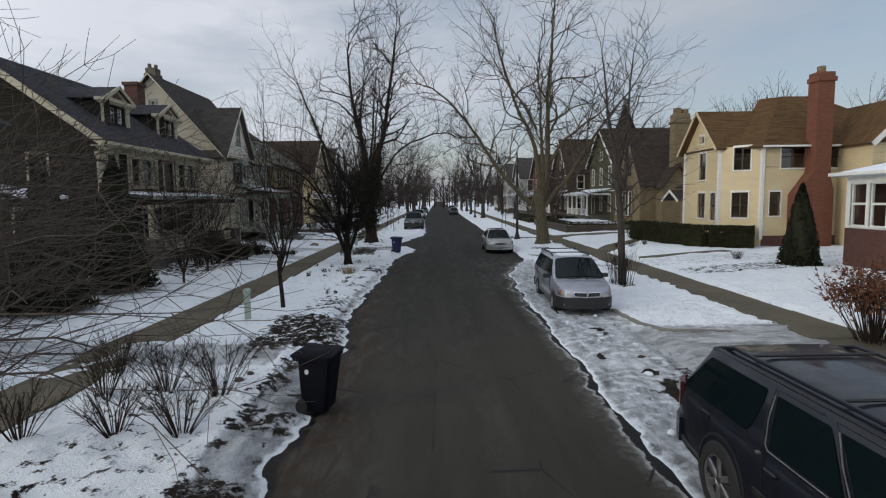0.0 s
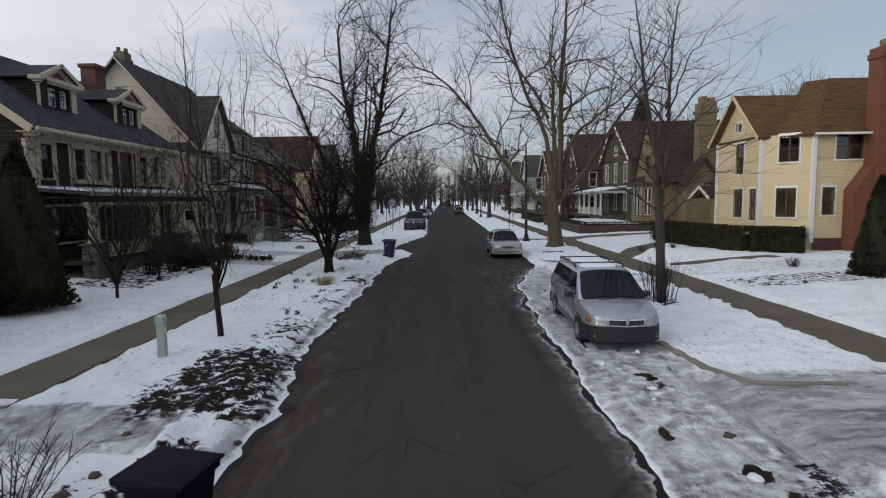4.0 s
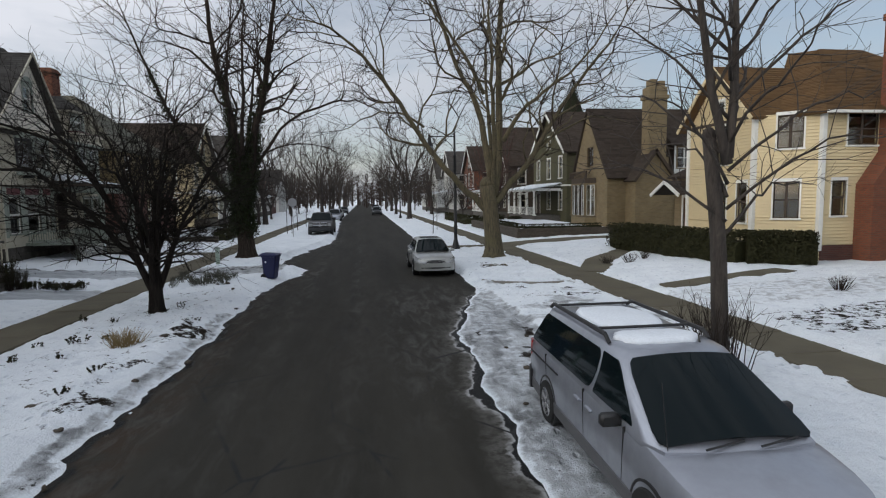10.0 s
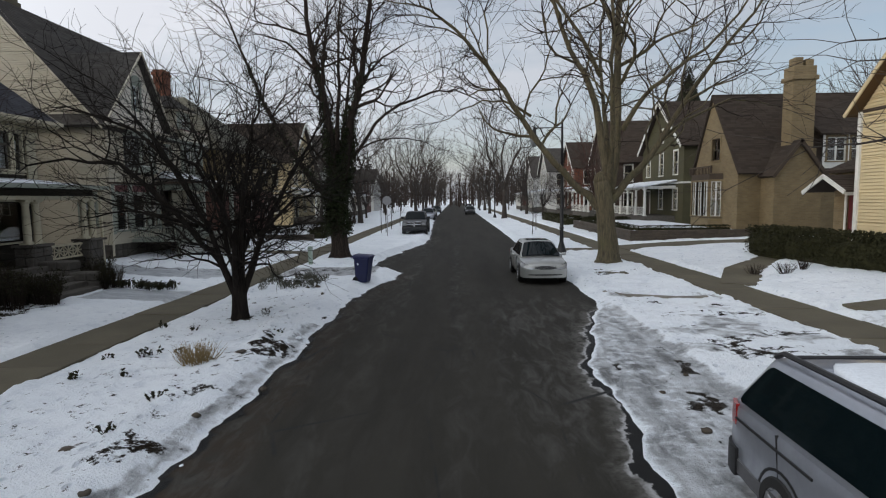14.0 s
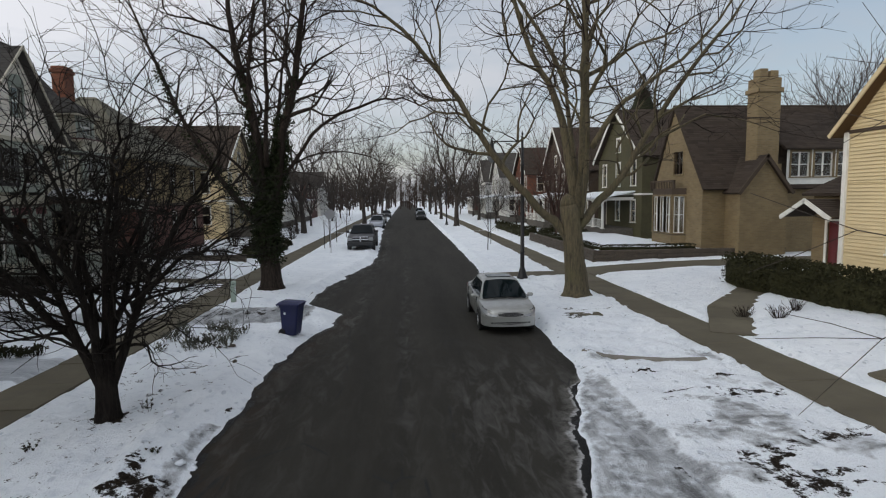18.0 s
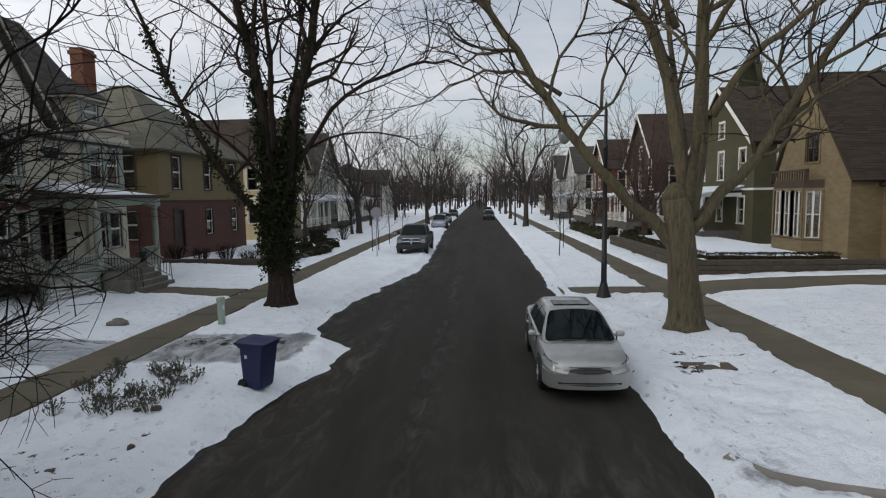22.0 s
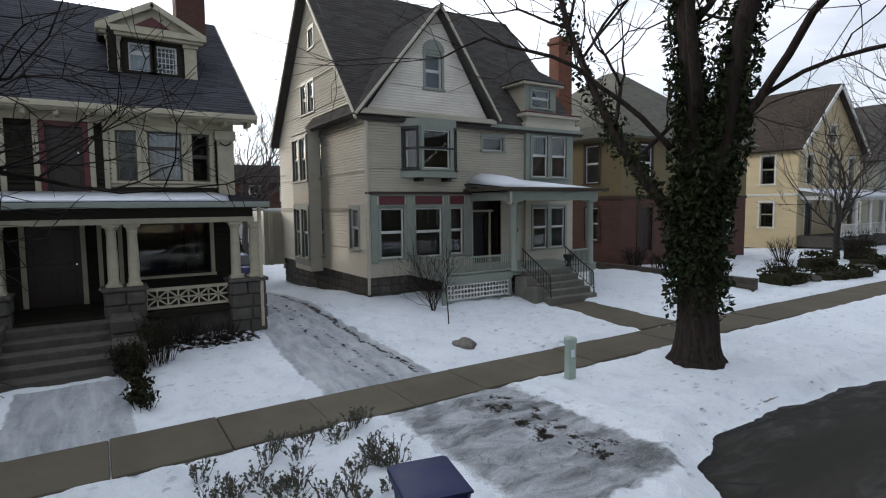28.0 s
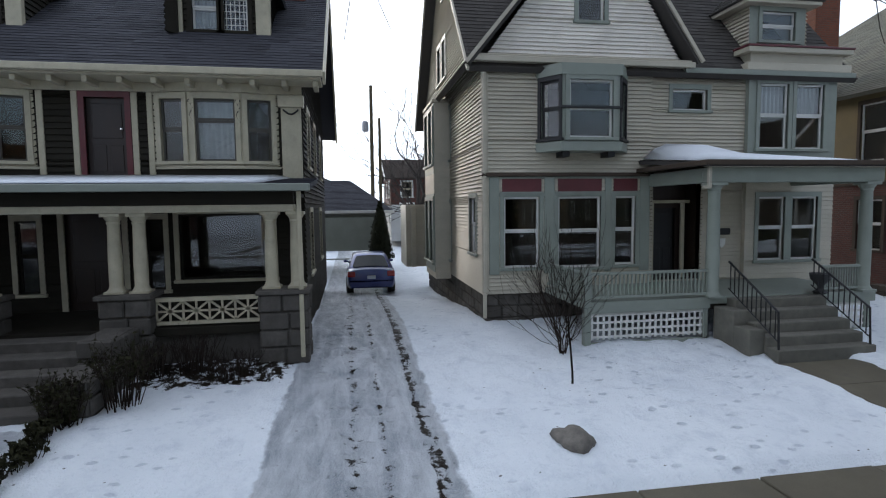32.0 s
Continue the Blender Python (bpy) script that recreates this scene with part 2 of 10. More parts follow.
def snow_ground_mat():
    m, nt, b = base_mat("snow_and_ice")
    at = {}
    for key in ("ice", "bare"):
        a = nt.nodes.new("ShaderNodeAttribute")
        a.attribute_name = key
        at[key] = a.outputs["Fac"]
    broad = noise_fac(nt, 0.55, 6, 0.6)
    mid = noise_fac(nt, 4.2, 6, 0.62)
    fine = noise_fac(nt, 38, 4, 0.6)
    snow = mixed(nt, ramp(nt, broad, 0.35, 0.7), (0.82, 0.86, 0.895), (0.73, 0.775, 0.82))
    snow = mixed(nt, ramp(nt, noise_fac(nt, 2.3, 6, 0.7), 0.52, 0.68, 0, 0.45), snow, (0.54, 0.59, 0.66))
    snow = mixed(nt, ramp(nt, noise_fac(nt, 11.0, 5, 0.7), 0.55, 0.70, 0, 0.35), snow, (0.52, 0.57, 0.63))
    # trodden hollows in patches, their bluish shade put into the colour too
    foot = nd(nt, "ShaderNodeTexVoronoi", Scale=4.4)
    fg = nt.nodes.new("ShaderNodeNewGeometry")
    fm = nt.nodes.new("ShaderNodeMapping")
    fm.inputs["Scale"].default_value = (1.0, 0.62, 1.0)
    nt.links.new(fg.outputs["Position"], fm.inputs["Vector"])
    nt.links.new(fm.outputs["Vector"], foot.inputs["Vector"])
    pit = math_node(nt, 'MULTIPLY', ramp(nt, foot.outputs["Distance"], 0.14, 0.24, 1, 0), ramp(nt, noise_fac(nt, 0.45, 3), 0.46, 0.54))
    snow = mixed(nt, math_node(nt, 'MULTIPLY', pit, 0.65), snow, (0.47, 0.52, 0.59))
    # slush and ice: grey, streaked along the wheels' way
    pos = nt.nodes.new("ShaderNodeSeparateXYZ")
    nt.links.new(nt.nodes.new("ShaderNodeNewGeometry").outputs["Position"], pos.inputs[0])
    side = ramp(nt, pos.outputs["X"], 5.0, 5.7, 1, 0)
    left = ramp(nt, pos.outputs["X"], -7.1, -6.5)
    streak = mixed(nt, math_node(nt, 'MULTIPLY', side, left), noise_fac(nt, 2.4, 7, 0.65, (0.35, 1.6, 1), 0.4), noise_fac(nt, 2.0, 7, 0.65, (1.5, 0.45, 1), 0.5))
    ice = mixed(nt, ramp(nt, streak, 0.38, 0.66), mixed(nt, left, (0.28, 0.305, 0.335), (0.11, 0.113, 0.115)), (0.54, 0.565, 0.59))
    ice = mixed(nt, ramp(nt, fine, 0.5, 0.75, 0, 0.5), ice, (0.54, 0.57, 0.61))
    soil = mixed(nt, ramp(nt, fine, 0.35, 0.65), (0.006, 0.005, 0.004), (0.030, 0.022, 0.015))
    ice_f = ramp(nt, math_node(nt, 'ADD', at["ice"], math_node(nt, 'MULTIPLY', math_node(nt, 'SUBTRACT', mid, 0.5), 0.9)), 0.38, 0.62)
    bare_in = math_node(nt, 'ADD', at["bare"], math_node(nt, 'MULTIPLY', math_node(nt, 'SUBTRACT', noise_fac(nt, 4.2, 7, 0.74), 0.5), 1.5))
    bare_f = ramp(nt, bare_in, 0.50, 0.58)
    col = mixed(nt, ice_f, snow, ice)
    # bits of leaf and twig strewn on the snow
    g = nt.nodes.new("ShaderNodeNewGeometry")
    for sc, lim, keep in ((7.0, 0.105, 0.80), (3.1, 0.06, 0.62)):
        vo = nd(nt, "ShaderNodeTexVoronoi", Scale=sc)
        mp = nt.nodes.new("ShaderNodeMapping")
        mp.inputs["Scale"].default_value = (1.0, 0.7, 1.0)
        nt.links.new(g.outputs["Position"], mp.inputs["Vector"])
        nt.links.new(mp.outputs["Vector"], vo.inputs["Vector"])
        sp = nt.nodes.new("ShaderNodeSeparateColor")
        nt.links.new(vo.outputs["Color"], sp.inputs[0])
        dot = math_node(nt, 'MULTIPLY', ramp(nt, vo.outputs["Distance"], lim * 0.7, lim, 1, 0), ramp(nt, sp.outputs[0], keep, keep + 0.01))
        col = mixed(nt, math_node(nt, 'MULTIPLY', dot, 0.85), col, (0.045, 0.04, 0.035))
    col = mixed(nt, bare_f, col, soil)
    nt.links.new(col, b.inputs["Base Color"])
    rough = ramp(nt, ice_f, 0, 1, 0.75, 0.32)
    nt.links.new(rough, b.inputs["Roughness"])
    nt.links.new(ramp(nt, bare_f, 0, 1, 0.35, 0.05), b.inputs["Specular IOR Level"])
    h = math_node(nt, 'ADD', math_node(nt, 'MULTIPLY', mid, 1.0), math_node(nt, 'MULTIPLY', fine, 0.45))
    h = math_node(nt, 'SUBTRACT', h, math_node(nt, 'MULTIPLY', pit, 0.5))
    bumped(nt, b, h, 0.09, 0.9)
    return m


def asphalt_mat():
    m, nt, b = base_mat("asphalt")
    g = nt.nodes.new("ShaderNodeNewGeometry")
    wet = nt.nodes.new("ShaderNodeAttribute")
    wet.attribute_name = "wet"
    salt = nt.nodes.new("ShaderNodeAttribute")
    salt.attribute_name = "salt"
    broad = noise_fac(nt, 1.1, 6, 0.62, (1, 0.08, 1))
    fine = noise_fac(nt, 150, 3, 0.7)
    col = mixed(nt, ramp(nt, broad, 0.3, 0.72), (0.026, 0.0242, 0.019), (0.048, 0.045, 0.036))
    damp = nt.nodes.new("ShaderNodeAttribute")
    damp.attribute_name = "damp"
    mud = nt.nodes.new("ShaderNodeAttribute")
    mud.attribute_name = "mud"
    col = mixed(nt, ramp(nt, fine, 0.42, 0.7, 0, 0.5), col, (0.049, 0.046, 0.041))
    col = mixed(nt, damp.outputs["Fac"], col, mixed(nt, ramp(nt, broad, 0.3, 0.72), (0.0175, 0.0160, 0.0130), (0.0330, 0.0305, 0.0250)))
    col = mixed(nt, math_node(nt, 'MULTIPLY', mud.outputs["Fac"], ramp(nt, noise_fac(nt, 2.2, 6, 0.65), 0.35, 0.65)), col, (0.038, 0.024, 0.015))
    streak = noise_fac(nt, 3.0, 7, 0.7, (1.0, 0.3, 1), 0.8)
    s = math_node(nt, 'MULTIPLY', ramp(nt, streak, 0.47, 0.78), salt.outputs["Fac"])
    col = mixed(nt, s, col, (0.10, 0.098, 0.092))
    # black meltwater along the ice, with a pale dried rim on the road side
    edge = nt.nodes.new("ShaderNodeAttribute")
    edge.attribute_name = "edge"
    e = math_node(nt, 'ADD', edge.outputs["Fac"], math_node(nt, 'MULTIPLY', math_node(nt, 'SUBTRACT', noise_fac(nt, 0.9, 6, 0.66), 0.5), 0.75))
    rim = math_node(nt, 'MULTIPLY', ramp(nt, e, -0.46, -0.14), ramp(nt, e, -0.125, -0.10, 1, 0))
    rim = math_node(nt, 'MULTIPLY', rim, ramp(nt, noise_fac(nt, 6.0, 6, 0.7), 0.36, 0.6))
    line = math_node(nt, 'MULTIPLY', ramp(nt, e, -0.20, -0.14), ramp(nt, e, -0.125, -0.10, 1, 0))
    col = mixed(nt, math_node(nt, 'MULTIPLY', rim, 0.75), col, (0.16, 0.155, 0.145))
    col = mixed(nt, math_node(nt, 'MULTIPLY', line, ramp(nt, noise_fac(nt, 2.1, 3), 0.36, 0.5, 0.15, 0.85)), col, (0.36, 0.36, 0.36))
    w = ramp(nt, math_node(nt, 'ADD', math_node(nt, 'MAXIMUM', wet.outputs["Fac"], ramp(nt, e, -0.12, -0.09, 0, 1.6)), math_node(nt, 'MULTIPLY', math_node(nt, 'SUBTRACT', noise_fac(nt, 3.2, 5, 0.6), 0.5), 0.8)), 0.45, 0.6)
    col = mixed(nt, w, col, (0.0025, 0.0025, 0.0025))
    v = nd(nt, "ShaderNodeTexVoronoi", Scale=0.55)
    v.feature = 'DISTANCE_TO_EDGE'
    mp = nt.nodes.new("ShaderNodeMapping")
    mp.inputs["Scale"].default_value = (1.0, 0.45, 1)
    nt.links.new(g.outputs["Position"], mp.inputs["Vector"])
    nt.links.new(mp.outputs["Vector"], v.inputs["Vector"])
    crack = math_node(nt, 'MULTIPLY', ramp(nt, v.outputs["Distance"], 0.004, 0.012, 1, 0), ramp(nt, noise_fac(nt, 0.8, 3), 0.5, 0.6))
    col = mixed(nt, crack, col, (0.02, 0.02, 0.02))
    nt.links.new(col, b.inputs["Base Color"])
    nt.links.new(ramp(nt, w, 0, 1, 0.9, 0.5), b.inputs["Roughness"])
    b.inputs["Specular IOR Level"].default_value = 0.18
    bumped(nt, b, fine, 0.006, 0.7)
    return m


MAT = {}
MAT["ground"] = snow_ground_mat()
MAT["asphalt"] = asphalt_mat()
MAT["concrete"] = plain("concrete", (0.128, 0.114, 0.084), 0.85, vary=0.25, scale=0.9, fine=70, bump=0.004, pieces=0.35, dirt=(0.10, 0.09, 0.075), dirt_amt=0.6)
MAT["kerb"] = plain("kerb_concrete", (0.20, 0.185, 0.16), 0.85, vary=0.3, scale=1.2, fine=60)
MAT["snow"] = plain("snow", (0.73, 0.77, 0.82), 0.8, vary=0.06, scale=1.5, fine=30, bump=0.02)
MAT["white_siding"] = plain("cream_white_clapboard_paint", (0.475, 0.437, 0.345), 0.6, vary=0.12, scale=0.8, fine=25, bump=0.002, stretch=(1, 1, 3), dirt=(0.34, 0.31, 0.26), dirt_amt=0.35)
# white gable shingles, with the stronger light up there put into the colour
MAT["gable_white"] = plain("lit_white_shingle_paint", (0.80, 0.76, 0.68), 0.6, vary=0.12, scale=0.8, fine=25, bump=0.002, stretch=(1, 1, 3), dirt=(0.42, 0.39, 0.34), dirt_amt=0.3)
MAT["sage"] = plain("grey_green_trim_paint", (0.235, 0.26, 0.22), 0.5, vary=0.1, scale=2)
MAT["maroon"] = plain("maroon_paint", (0.10, 0.018, 0.022), 0.45, vary=0.2)
MAT["dark_siding"] = plain("dark_olive_clapboard_paint", (0.0268, 0.0240, 0.0180), 0.7, vary=0.2, scale=1.2, fine=30, stretch=(1, 1, 3))
MAT["cream_trim"] = plain("cream_trim_paint", (0.45, 0.41, 0.295), 0.5, vary=0.15, scale=2.5, dirt=(0.25, 0.22, 0.16), dirt_amt=0.4)
# much darker than the cream trim, in nearly the same hue
MAT["dim_trim"] = plain("dim_taupe_trim_paint", (0.10, 0.092, 0.070), 0.6, vary=0.2, scale=2.5)
MAT["lattice_grey"] = plain("weathered_pale_lattice_paint", (0.40, 0.40, 0.35), 0.6, vary=0.2, scale=3)
MAT["sash_grey"] = plain("dark_taupe_sash_paint", (0.075, 0.068, 0.055), 0.5, vary=0.15, scale=3)
MAT["white_trim"] = plain("white_trim_paint", (0.66, 0.66, 0.62), 0.45, vary=0.1, scale=3)
MAT["red_paint"] = plain("dark_red_paint", (0.11, 0.016, 0.02), 0.4, vary=0.2)
MAT["yellow_siding"] = plain("pale_yellow_clapboard_paint", (0.58, 0.475, 0.285), 0.6, vary=0.1, scale=0.7, fine=25, stretch=(1, 1, 3))
MAT["tan_siding"] = plain("tan_stucco", (0.16, 0.122, 0.058), 0.8, vary=0.15, scale=1.5)
MAT["green_siding"] = plain("olive_green_shingle_paint", (0.078, 0.074, 0.045), 0.7, vary=0.2, scale=1)
MAT["grey_siding"] = plain("grey_green_siding_paint", (0.26, 0.27, 0.23), 0.7, vary=0.15, scale=1)
MAT["pale_siding"] = plain("pale_grey_siding_paint", (0.50, 0.50, 0.48), 0.7, vary=0.12, scale=1)
MAT["brown_siding"] = plain("brown_siding_paint", (0.072, 0.055, 0.042), 0.7, vary=0.2, scale=1)
MAT["red_brick"] = brick_mat("red_brick", (0.20, 0.054, 0.022), (0.13, 0.036, 0.017), (0.11, 0.065, 0.042))
MAT["dark_brick"] = brick_mat("dark_red_brick", (0.11, 0.031, 0.020), (0.072, 0.022, 0.015), (0.08, 0.056, 0.045))
MAT["tan_brick"] = brick_mat("tan_brick", (0.215, 0.158, 0.080), (0.160, 0.116, 0.058), (0.18, 0.145, 0.09), 0.3, 0.1)
MAT["field_stone"] = plain("grey_field_stone", (0.115, 0.106, 0.094), 0.9, vary=0.35, scale=5, fine=45, bump=0.02, pieces=0.6)
MAT["stone_wall"] = plain("dark_retaining_stone", (0.078, 0.062, 0.046), 0.9, vary=0.35, scale=4, fine=45, bump=0.02, pieces=0.5)
MAT["step_stone"] = plain("worn_grey_step_stone", (0.15, 0.142, 0.115), 0.85, vary=0.35, scale=2.2, fine=50, bump=0.01, pieces=0.3, dirt=(0.09, 0.085, 0.07), dirt_amt=0.6)
MAT["boulder"] = plain("granite_boulder", (0.165, 0.15, 0.13), 0.85, vary=0.4, scale=7, fine=60, bump=0.02)
MAT["shingle_black"] = shingle_mat("charcoal_shingles", (0.056, 0.057, 0.066), (0.062, 0.062, 0.070))
MAT["shingle_grey"] = shingle_mat("grey_shingles", (0.066, 0.062, 0.058), (0.074, 0.066, 0.058))
MAT["shingle_brown"] = shingle_mat("brown_shingles", (0.105, 0.064, 0.032), (0.13, 0.075, 0.034))
MAT["shingle_umber"] = shingle_mat("umber_shingles", (0.050, 0.040, 0.033), (0.062, 0.047, 0.036))
MAT["shingle_tile"] = shingle_mat("grey_green_tiles", (0.11, 0.11, 0.085), (0.15, 0.13, 0.09))
# near-black colour standing in for unlit rooms, for blocks added inside the houses
MAT["dark_fill"] = plain("dark_core_paint", (0.026, 0.023, 0.020), 0.9, vary=0.3, scale=0.7)
MAT["glass"] = glass_mat("window_glass")
MAT["curtain"] = plain("lace_curtain", (0.42, 0.42, 0.43), 0.9, vary=0.2, scale=9, fine=40)
MAT["black_iron"] = plain("black_iron_paint", (0.014, 0.014, 0.015), 0.45, metal=0.3, vary=0.2)
MAT["bark_grey"] = bark_mat("grey_bark", (0.108, 0.088, 0.050), (0.085, 0.078, 0.034))
MAT["bark_dark"] = bark_mat("dark_bark", (0.022, 0.018, 0.015))
MAT["bark_mid"] = bark_mat("brown_bark", (0.042, 0.032, 0.026))
MAT["bark_street"] = bark_mat("weathered_grey_bark", (0.060, 0.048, 0.040))
MAT["bark_twig"] = bark_mat("pale_brown_twig_bark", (0.105, 0.082, 0.064))
MAT["bark_rust"] = bark_mat("red_brown_twig_bark", (0.075, 0.038, 0.028))
MAT["bark_far"] = bark_mat("distant_bark", (0.055, 0.040, 0.034))
MAT["ivy"] = plain("dark_ivy_leaf", (0.020, 0.027, 0.010), 0.5, vary=0.5, scale=9, bump=0)
MAT["evergreen"] = plain("evergreen_needles", (0.019, 0.021, 0.011), 0.8, vary=0.5, scale=7, bump=0)
MAT["hedge"] = plain("dark_hedge_leaf", (0.030, 0.030, 0.014), 0.7, vary=0.5, scale=5, bump=0)
MAT["rust_leaf"] = plain("dry_rust_leaf", (0.15, 0.055, 0.022), 0.8, vary=0.5, scale=12, bump=0)
MAT["straw"] = plain("dry_straw_grass", (0.24, 0.17, 0.075), 0.85, vary=0.4, scale=12, bump=0)
MAT["grey_leaf"] = plain("grey_green_dry_leaf", (0.085, 0.085, 0.062), 0.85, vary=0.5, scale=12, bump=0)
MAT["tyre"] = plain("tyre_rubber", (0.012, 0.012, 0.012), 0.85, vary=0.2)
MAT["rim"] = plain("alloy_rim", (0.42, 0.42, 0.43), 0.3, metal=0.9, vary=0.1)
MAT["worn_rim"] = plain("dull_dirty_alloy", (0.20, 0.20, 0.205), 0.45, metal=0.7, vary=0.35, scale=12)
MAT["dark_red_lens"] = flat("dark_red_lens", (0.07, 0.004, 0.006), 0.25, 0.0, 0.3)
MAT["chrome"] = flat("chrome", (0.7, 0.7, 0.72), 0.12, 1.0)
MAT["black_plastic"] = plain("black_plastic", (0.014, 0.014, 0.015), 0.5, vary=0.2)
MAT["bumper_grey"] = plain("dark_grey_bumper", (0.013, 0.013, 0.0145), 0.6, vary=0.2)
MAT["grey_plastic"] = plain("grey_plastic", (0.09, 0.09, 0.095), 0.5, vary=0.2)
MAT["car_glass"] = flat("dark_car_glass", (0.004, 0.008, 0.0095), 0.04, 0.0, 0.0)
MAT["car_glass"].node_tree.nodes["Principled BSDF"].inputs["Specular IOR Level"].default_value = 0.14
MAT["lens"] = flat("clear_lamp_lens", (0.30, 0.31, 0.32), 0.16, 0.2, 0.6)
MAT["amber"] = flat("amber_lens", (0.30, 0.085, 0.035), 0.2, 0.0, 0.5)
MAT["red_lens"] = flat("red_lens", (0.28, 0.012, 0.012), 0.2, 0.0, 0.6)
MAT["post_green"] = plain("pale_green_enamel", (0.30, 0.37, 0.31), 0.5, vary=0.12)
MAT["bin_black"] = plain("black_bin_plastic", (0.0045, 0.005, 0.009), 0.6, vary=0.25, scale=4)
for _k in ("dark_siding", "green_siding", "brown_siding", "shingle_black", "shingle_grey", "shingle_brown", "shingle_umber", "bark_dark", "bark_mid", "bark_far", "ivy", "hedge", "evergreen", "concrete", "field_stone", "bin_black"):
    MAT[_k].node_tree.nodes["Principled BSDF"].inputs["Specular IOR Level"].default_value = 0.1
MAT["bin_blue"] = plain("blue_bin_plastic", (0.009, 0.013, 0.066), 0.55, vary=0.25, scale=4)
MAT["sticker"] = flat("white_sticker", (0.6, 0.62, 0.65), 0.5)
MAT["sign_grey"] = flat("bare_sign_back", (0.3, 0.3, 0.31), 0.4, 0.6)
MAT["lamp_glass"] = flat("smoky_globe", (0.17, 0.18, 0.19), 0.15)
MAT["terracotta"] = plain("dark_iron_urn", (0.03, 0.03, 0.03), 0.6)
MAT["dark_wood"] = plain("dark_door_wood", (0.025, 0.014, 0.010), 0.4, vary=0.3, stretch=(1, 1, 0.2))


def car_paint(name, c, metal=0.6, rough=0.28, film=0.03):
    m, nt, b = base_mat(name)
    grime = ramp(nt, noise_fac(nt, 3.0, 6, 0.65), 0.4, 0.75, 0, 0.35)
    nt.links.new(mixed(nt, grime, c, tuple(v * 0.55 + film for v in c)), b.inputs["Base Color"])
    nt.links.new(ramp(nt, grime, 0, 0.35, rough, rough + 0.25), b.inputs["Roughness"])
    b.inputs["Metallic"].default_value = metal
    b.inputs["Coat Weight"].default_value, b.inputs["Coat Roughness"].default_value = 0.7, 0.08
    return m


# ---- building blocks ----
class MB:
    """Gathers verts and faces of one mesh, through the matrix m."""

    def __init__(self, m=None):
        self.v, self.f, self.m = [], [], m

    def add(self, verts, faces):
        k = len(self.v)
        if self.m is not None:
            verts = [self.m @ Vector(p) for p in verts]
        self.v.extend(tuple(p) for p in verts)
        self.f.extend(tuple(i + k for i in f) for f in faces)
        return self

    def box(self, x0, y0, z0, x1, y1, z1, bev=0.0):
        if bev <= 0:
            return self.add([(x0, y0, z0), (x1, y0, z0), (x1, y1, z0), (x0, y1, z0), (x0, y0, z1), (x1, y0, z1), (x1, y1, z1), (x0, y1, z1)],
                            [(0, 3, 2, 1), (4, 5, 6, 7), (0, 1, 5, 4), (1, 2, 6, 5), (2, 3, 7, 6), (3, 0, 4, 7)])
        b = min(bev, (x1 - x0) * 0.45, (y1 - y0) * 0.45, (z1 - z0) * 0.45)
        rings = []
        for z, i in ((z0, b), (z0 + b, 0), (z1 - b, 0), (z1, b)):
            rings.append([(x0 + i + b * (i == 0), y0 + i, z), (x1 - i - b * (i == 0), y0 + i, z), (x1 - i, y0 + i + b * (i == 0), z), (x1 - i, y1 - i - b * (i == 0), z),
                          (x1 - i - b * (i == 0), y1 - i, z), (x0 + i + b * (i == 0), y1 - i, z), (x0 + i, y1 - i - b * (i == 0), z), (x0 + i, y0 + i + b * (i == 0), z)])
        return self.loft(rings)

    def rim(self, s0, s1, z0, z1, w, y0, y1):
        """A rectangular ring in the wall's plane; w gives its widths: left, right, bottom, top (bottom 0 leaves it open below)."""
        a, b, c, d = s0 + w[0], s1 - w[1], z0 + w[2], z1 - w[3]
        if w[2]:
            o, i = [(s0, z0), (s1, z0), (s1, z1), (s0, z1)], [(a, c), (b, c), (b, d), (a, d)]
        else:
            o, i = [(s0, z0), (s0, z1), (s1, z1), (s1, z0)], [(a, z0), (a, d), (b, d), (b, z0)]
        n = 4
        v = [(x, y, z) for y in (y0, y1) for x, z in o + i]
        f = []
        for k in range(n if w[2] else n - 1):
            j = (k + 1) % n
            f += [(k, j, n + j, n + k), (2 * n + j, 2 * n + k, 3 * n + k, 3 * n + j), (k, 2 * n + k, 2 * n + j, j), (n + j, 3 * n + j, 3 * n + k, n + k)]
        if not w[2]:
            f += [(0, n, 3 * n, 2 * n), (n - 1, 3 * n - 1, 4 * n - 1, 2 * n - 1)]
        return self.add(v, f)

    def loft(self, rings, caps=True, closed=True):
        n = len(rings[0])
        vs = [p for r in rings for p in r]
        fs = []
        for k in range(len(rings) - 1):
            for i in range(n if closed else n - 1):
                j = (i + 1) % n
                fs.append((k * n + i, k * n + j, (k + 1) * n + j, (k + 1) * n + i))
        if caps:
            fs.append(tuple(range(n - 1, -1, -1)))
            fs.append(tuple(range((len(rings) - 1) * n, len(rings) * n)))
        return self.add(vs, fs)

    def lathe(self, profile, sides=12, at=(0, 0, 0)):
        rings = [[(at[0] + r * math.cos(2 * math.pi * i / sides), at[1] + r * math.sin(2 * math.pi * i / sides), at[2] + z) for i in range(sides)] for r, z in profile]
        return self.loft(rings)

    def tube(self, path, radii, sides=6):
        path = [Vector(p) for p in path]
        rings = []
        for i, p in enumerate(path):
            d = (path[min(i + 1, len(path) - 1)] - path[max(i - 1, 0)])
            d = d.normalized() if d.length > 1e-9 else Vector((0, 0, 1))
            a = d.orthogonal().normalized() if abs(d.z) > 0.9 else d.cross(Vector((0, 0, 1))).normalized()
            b = d.cross(a)
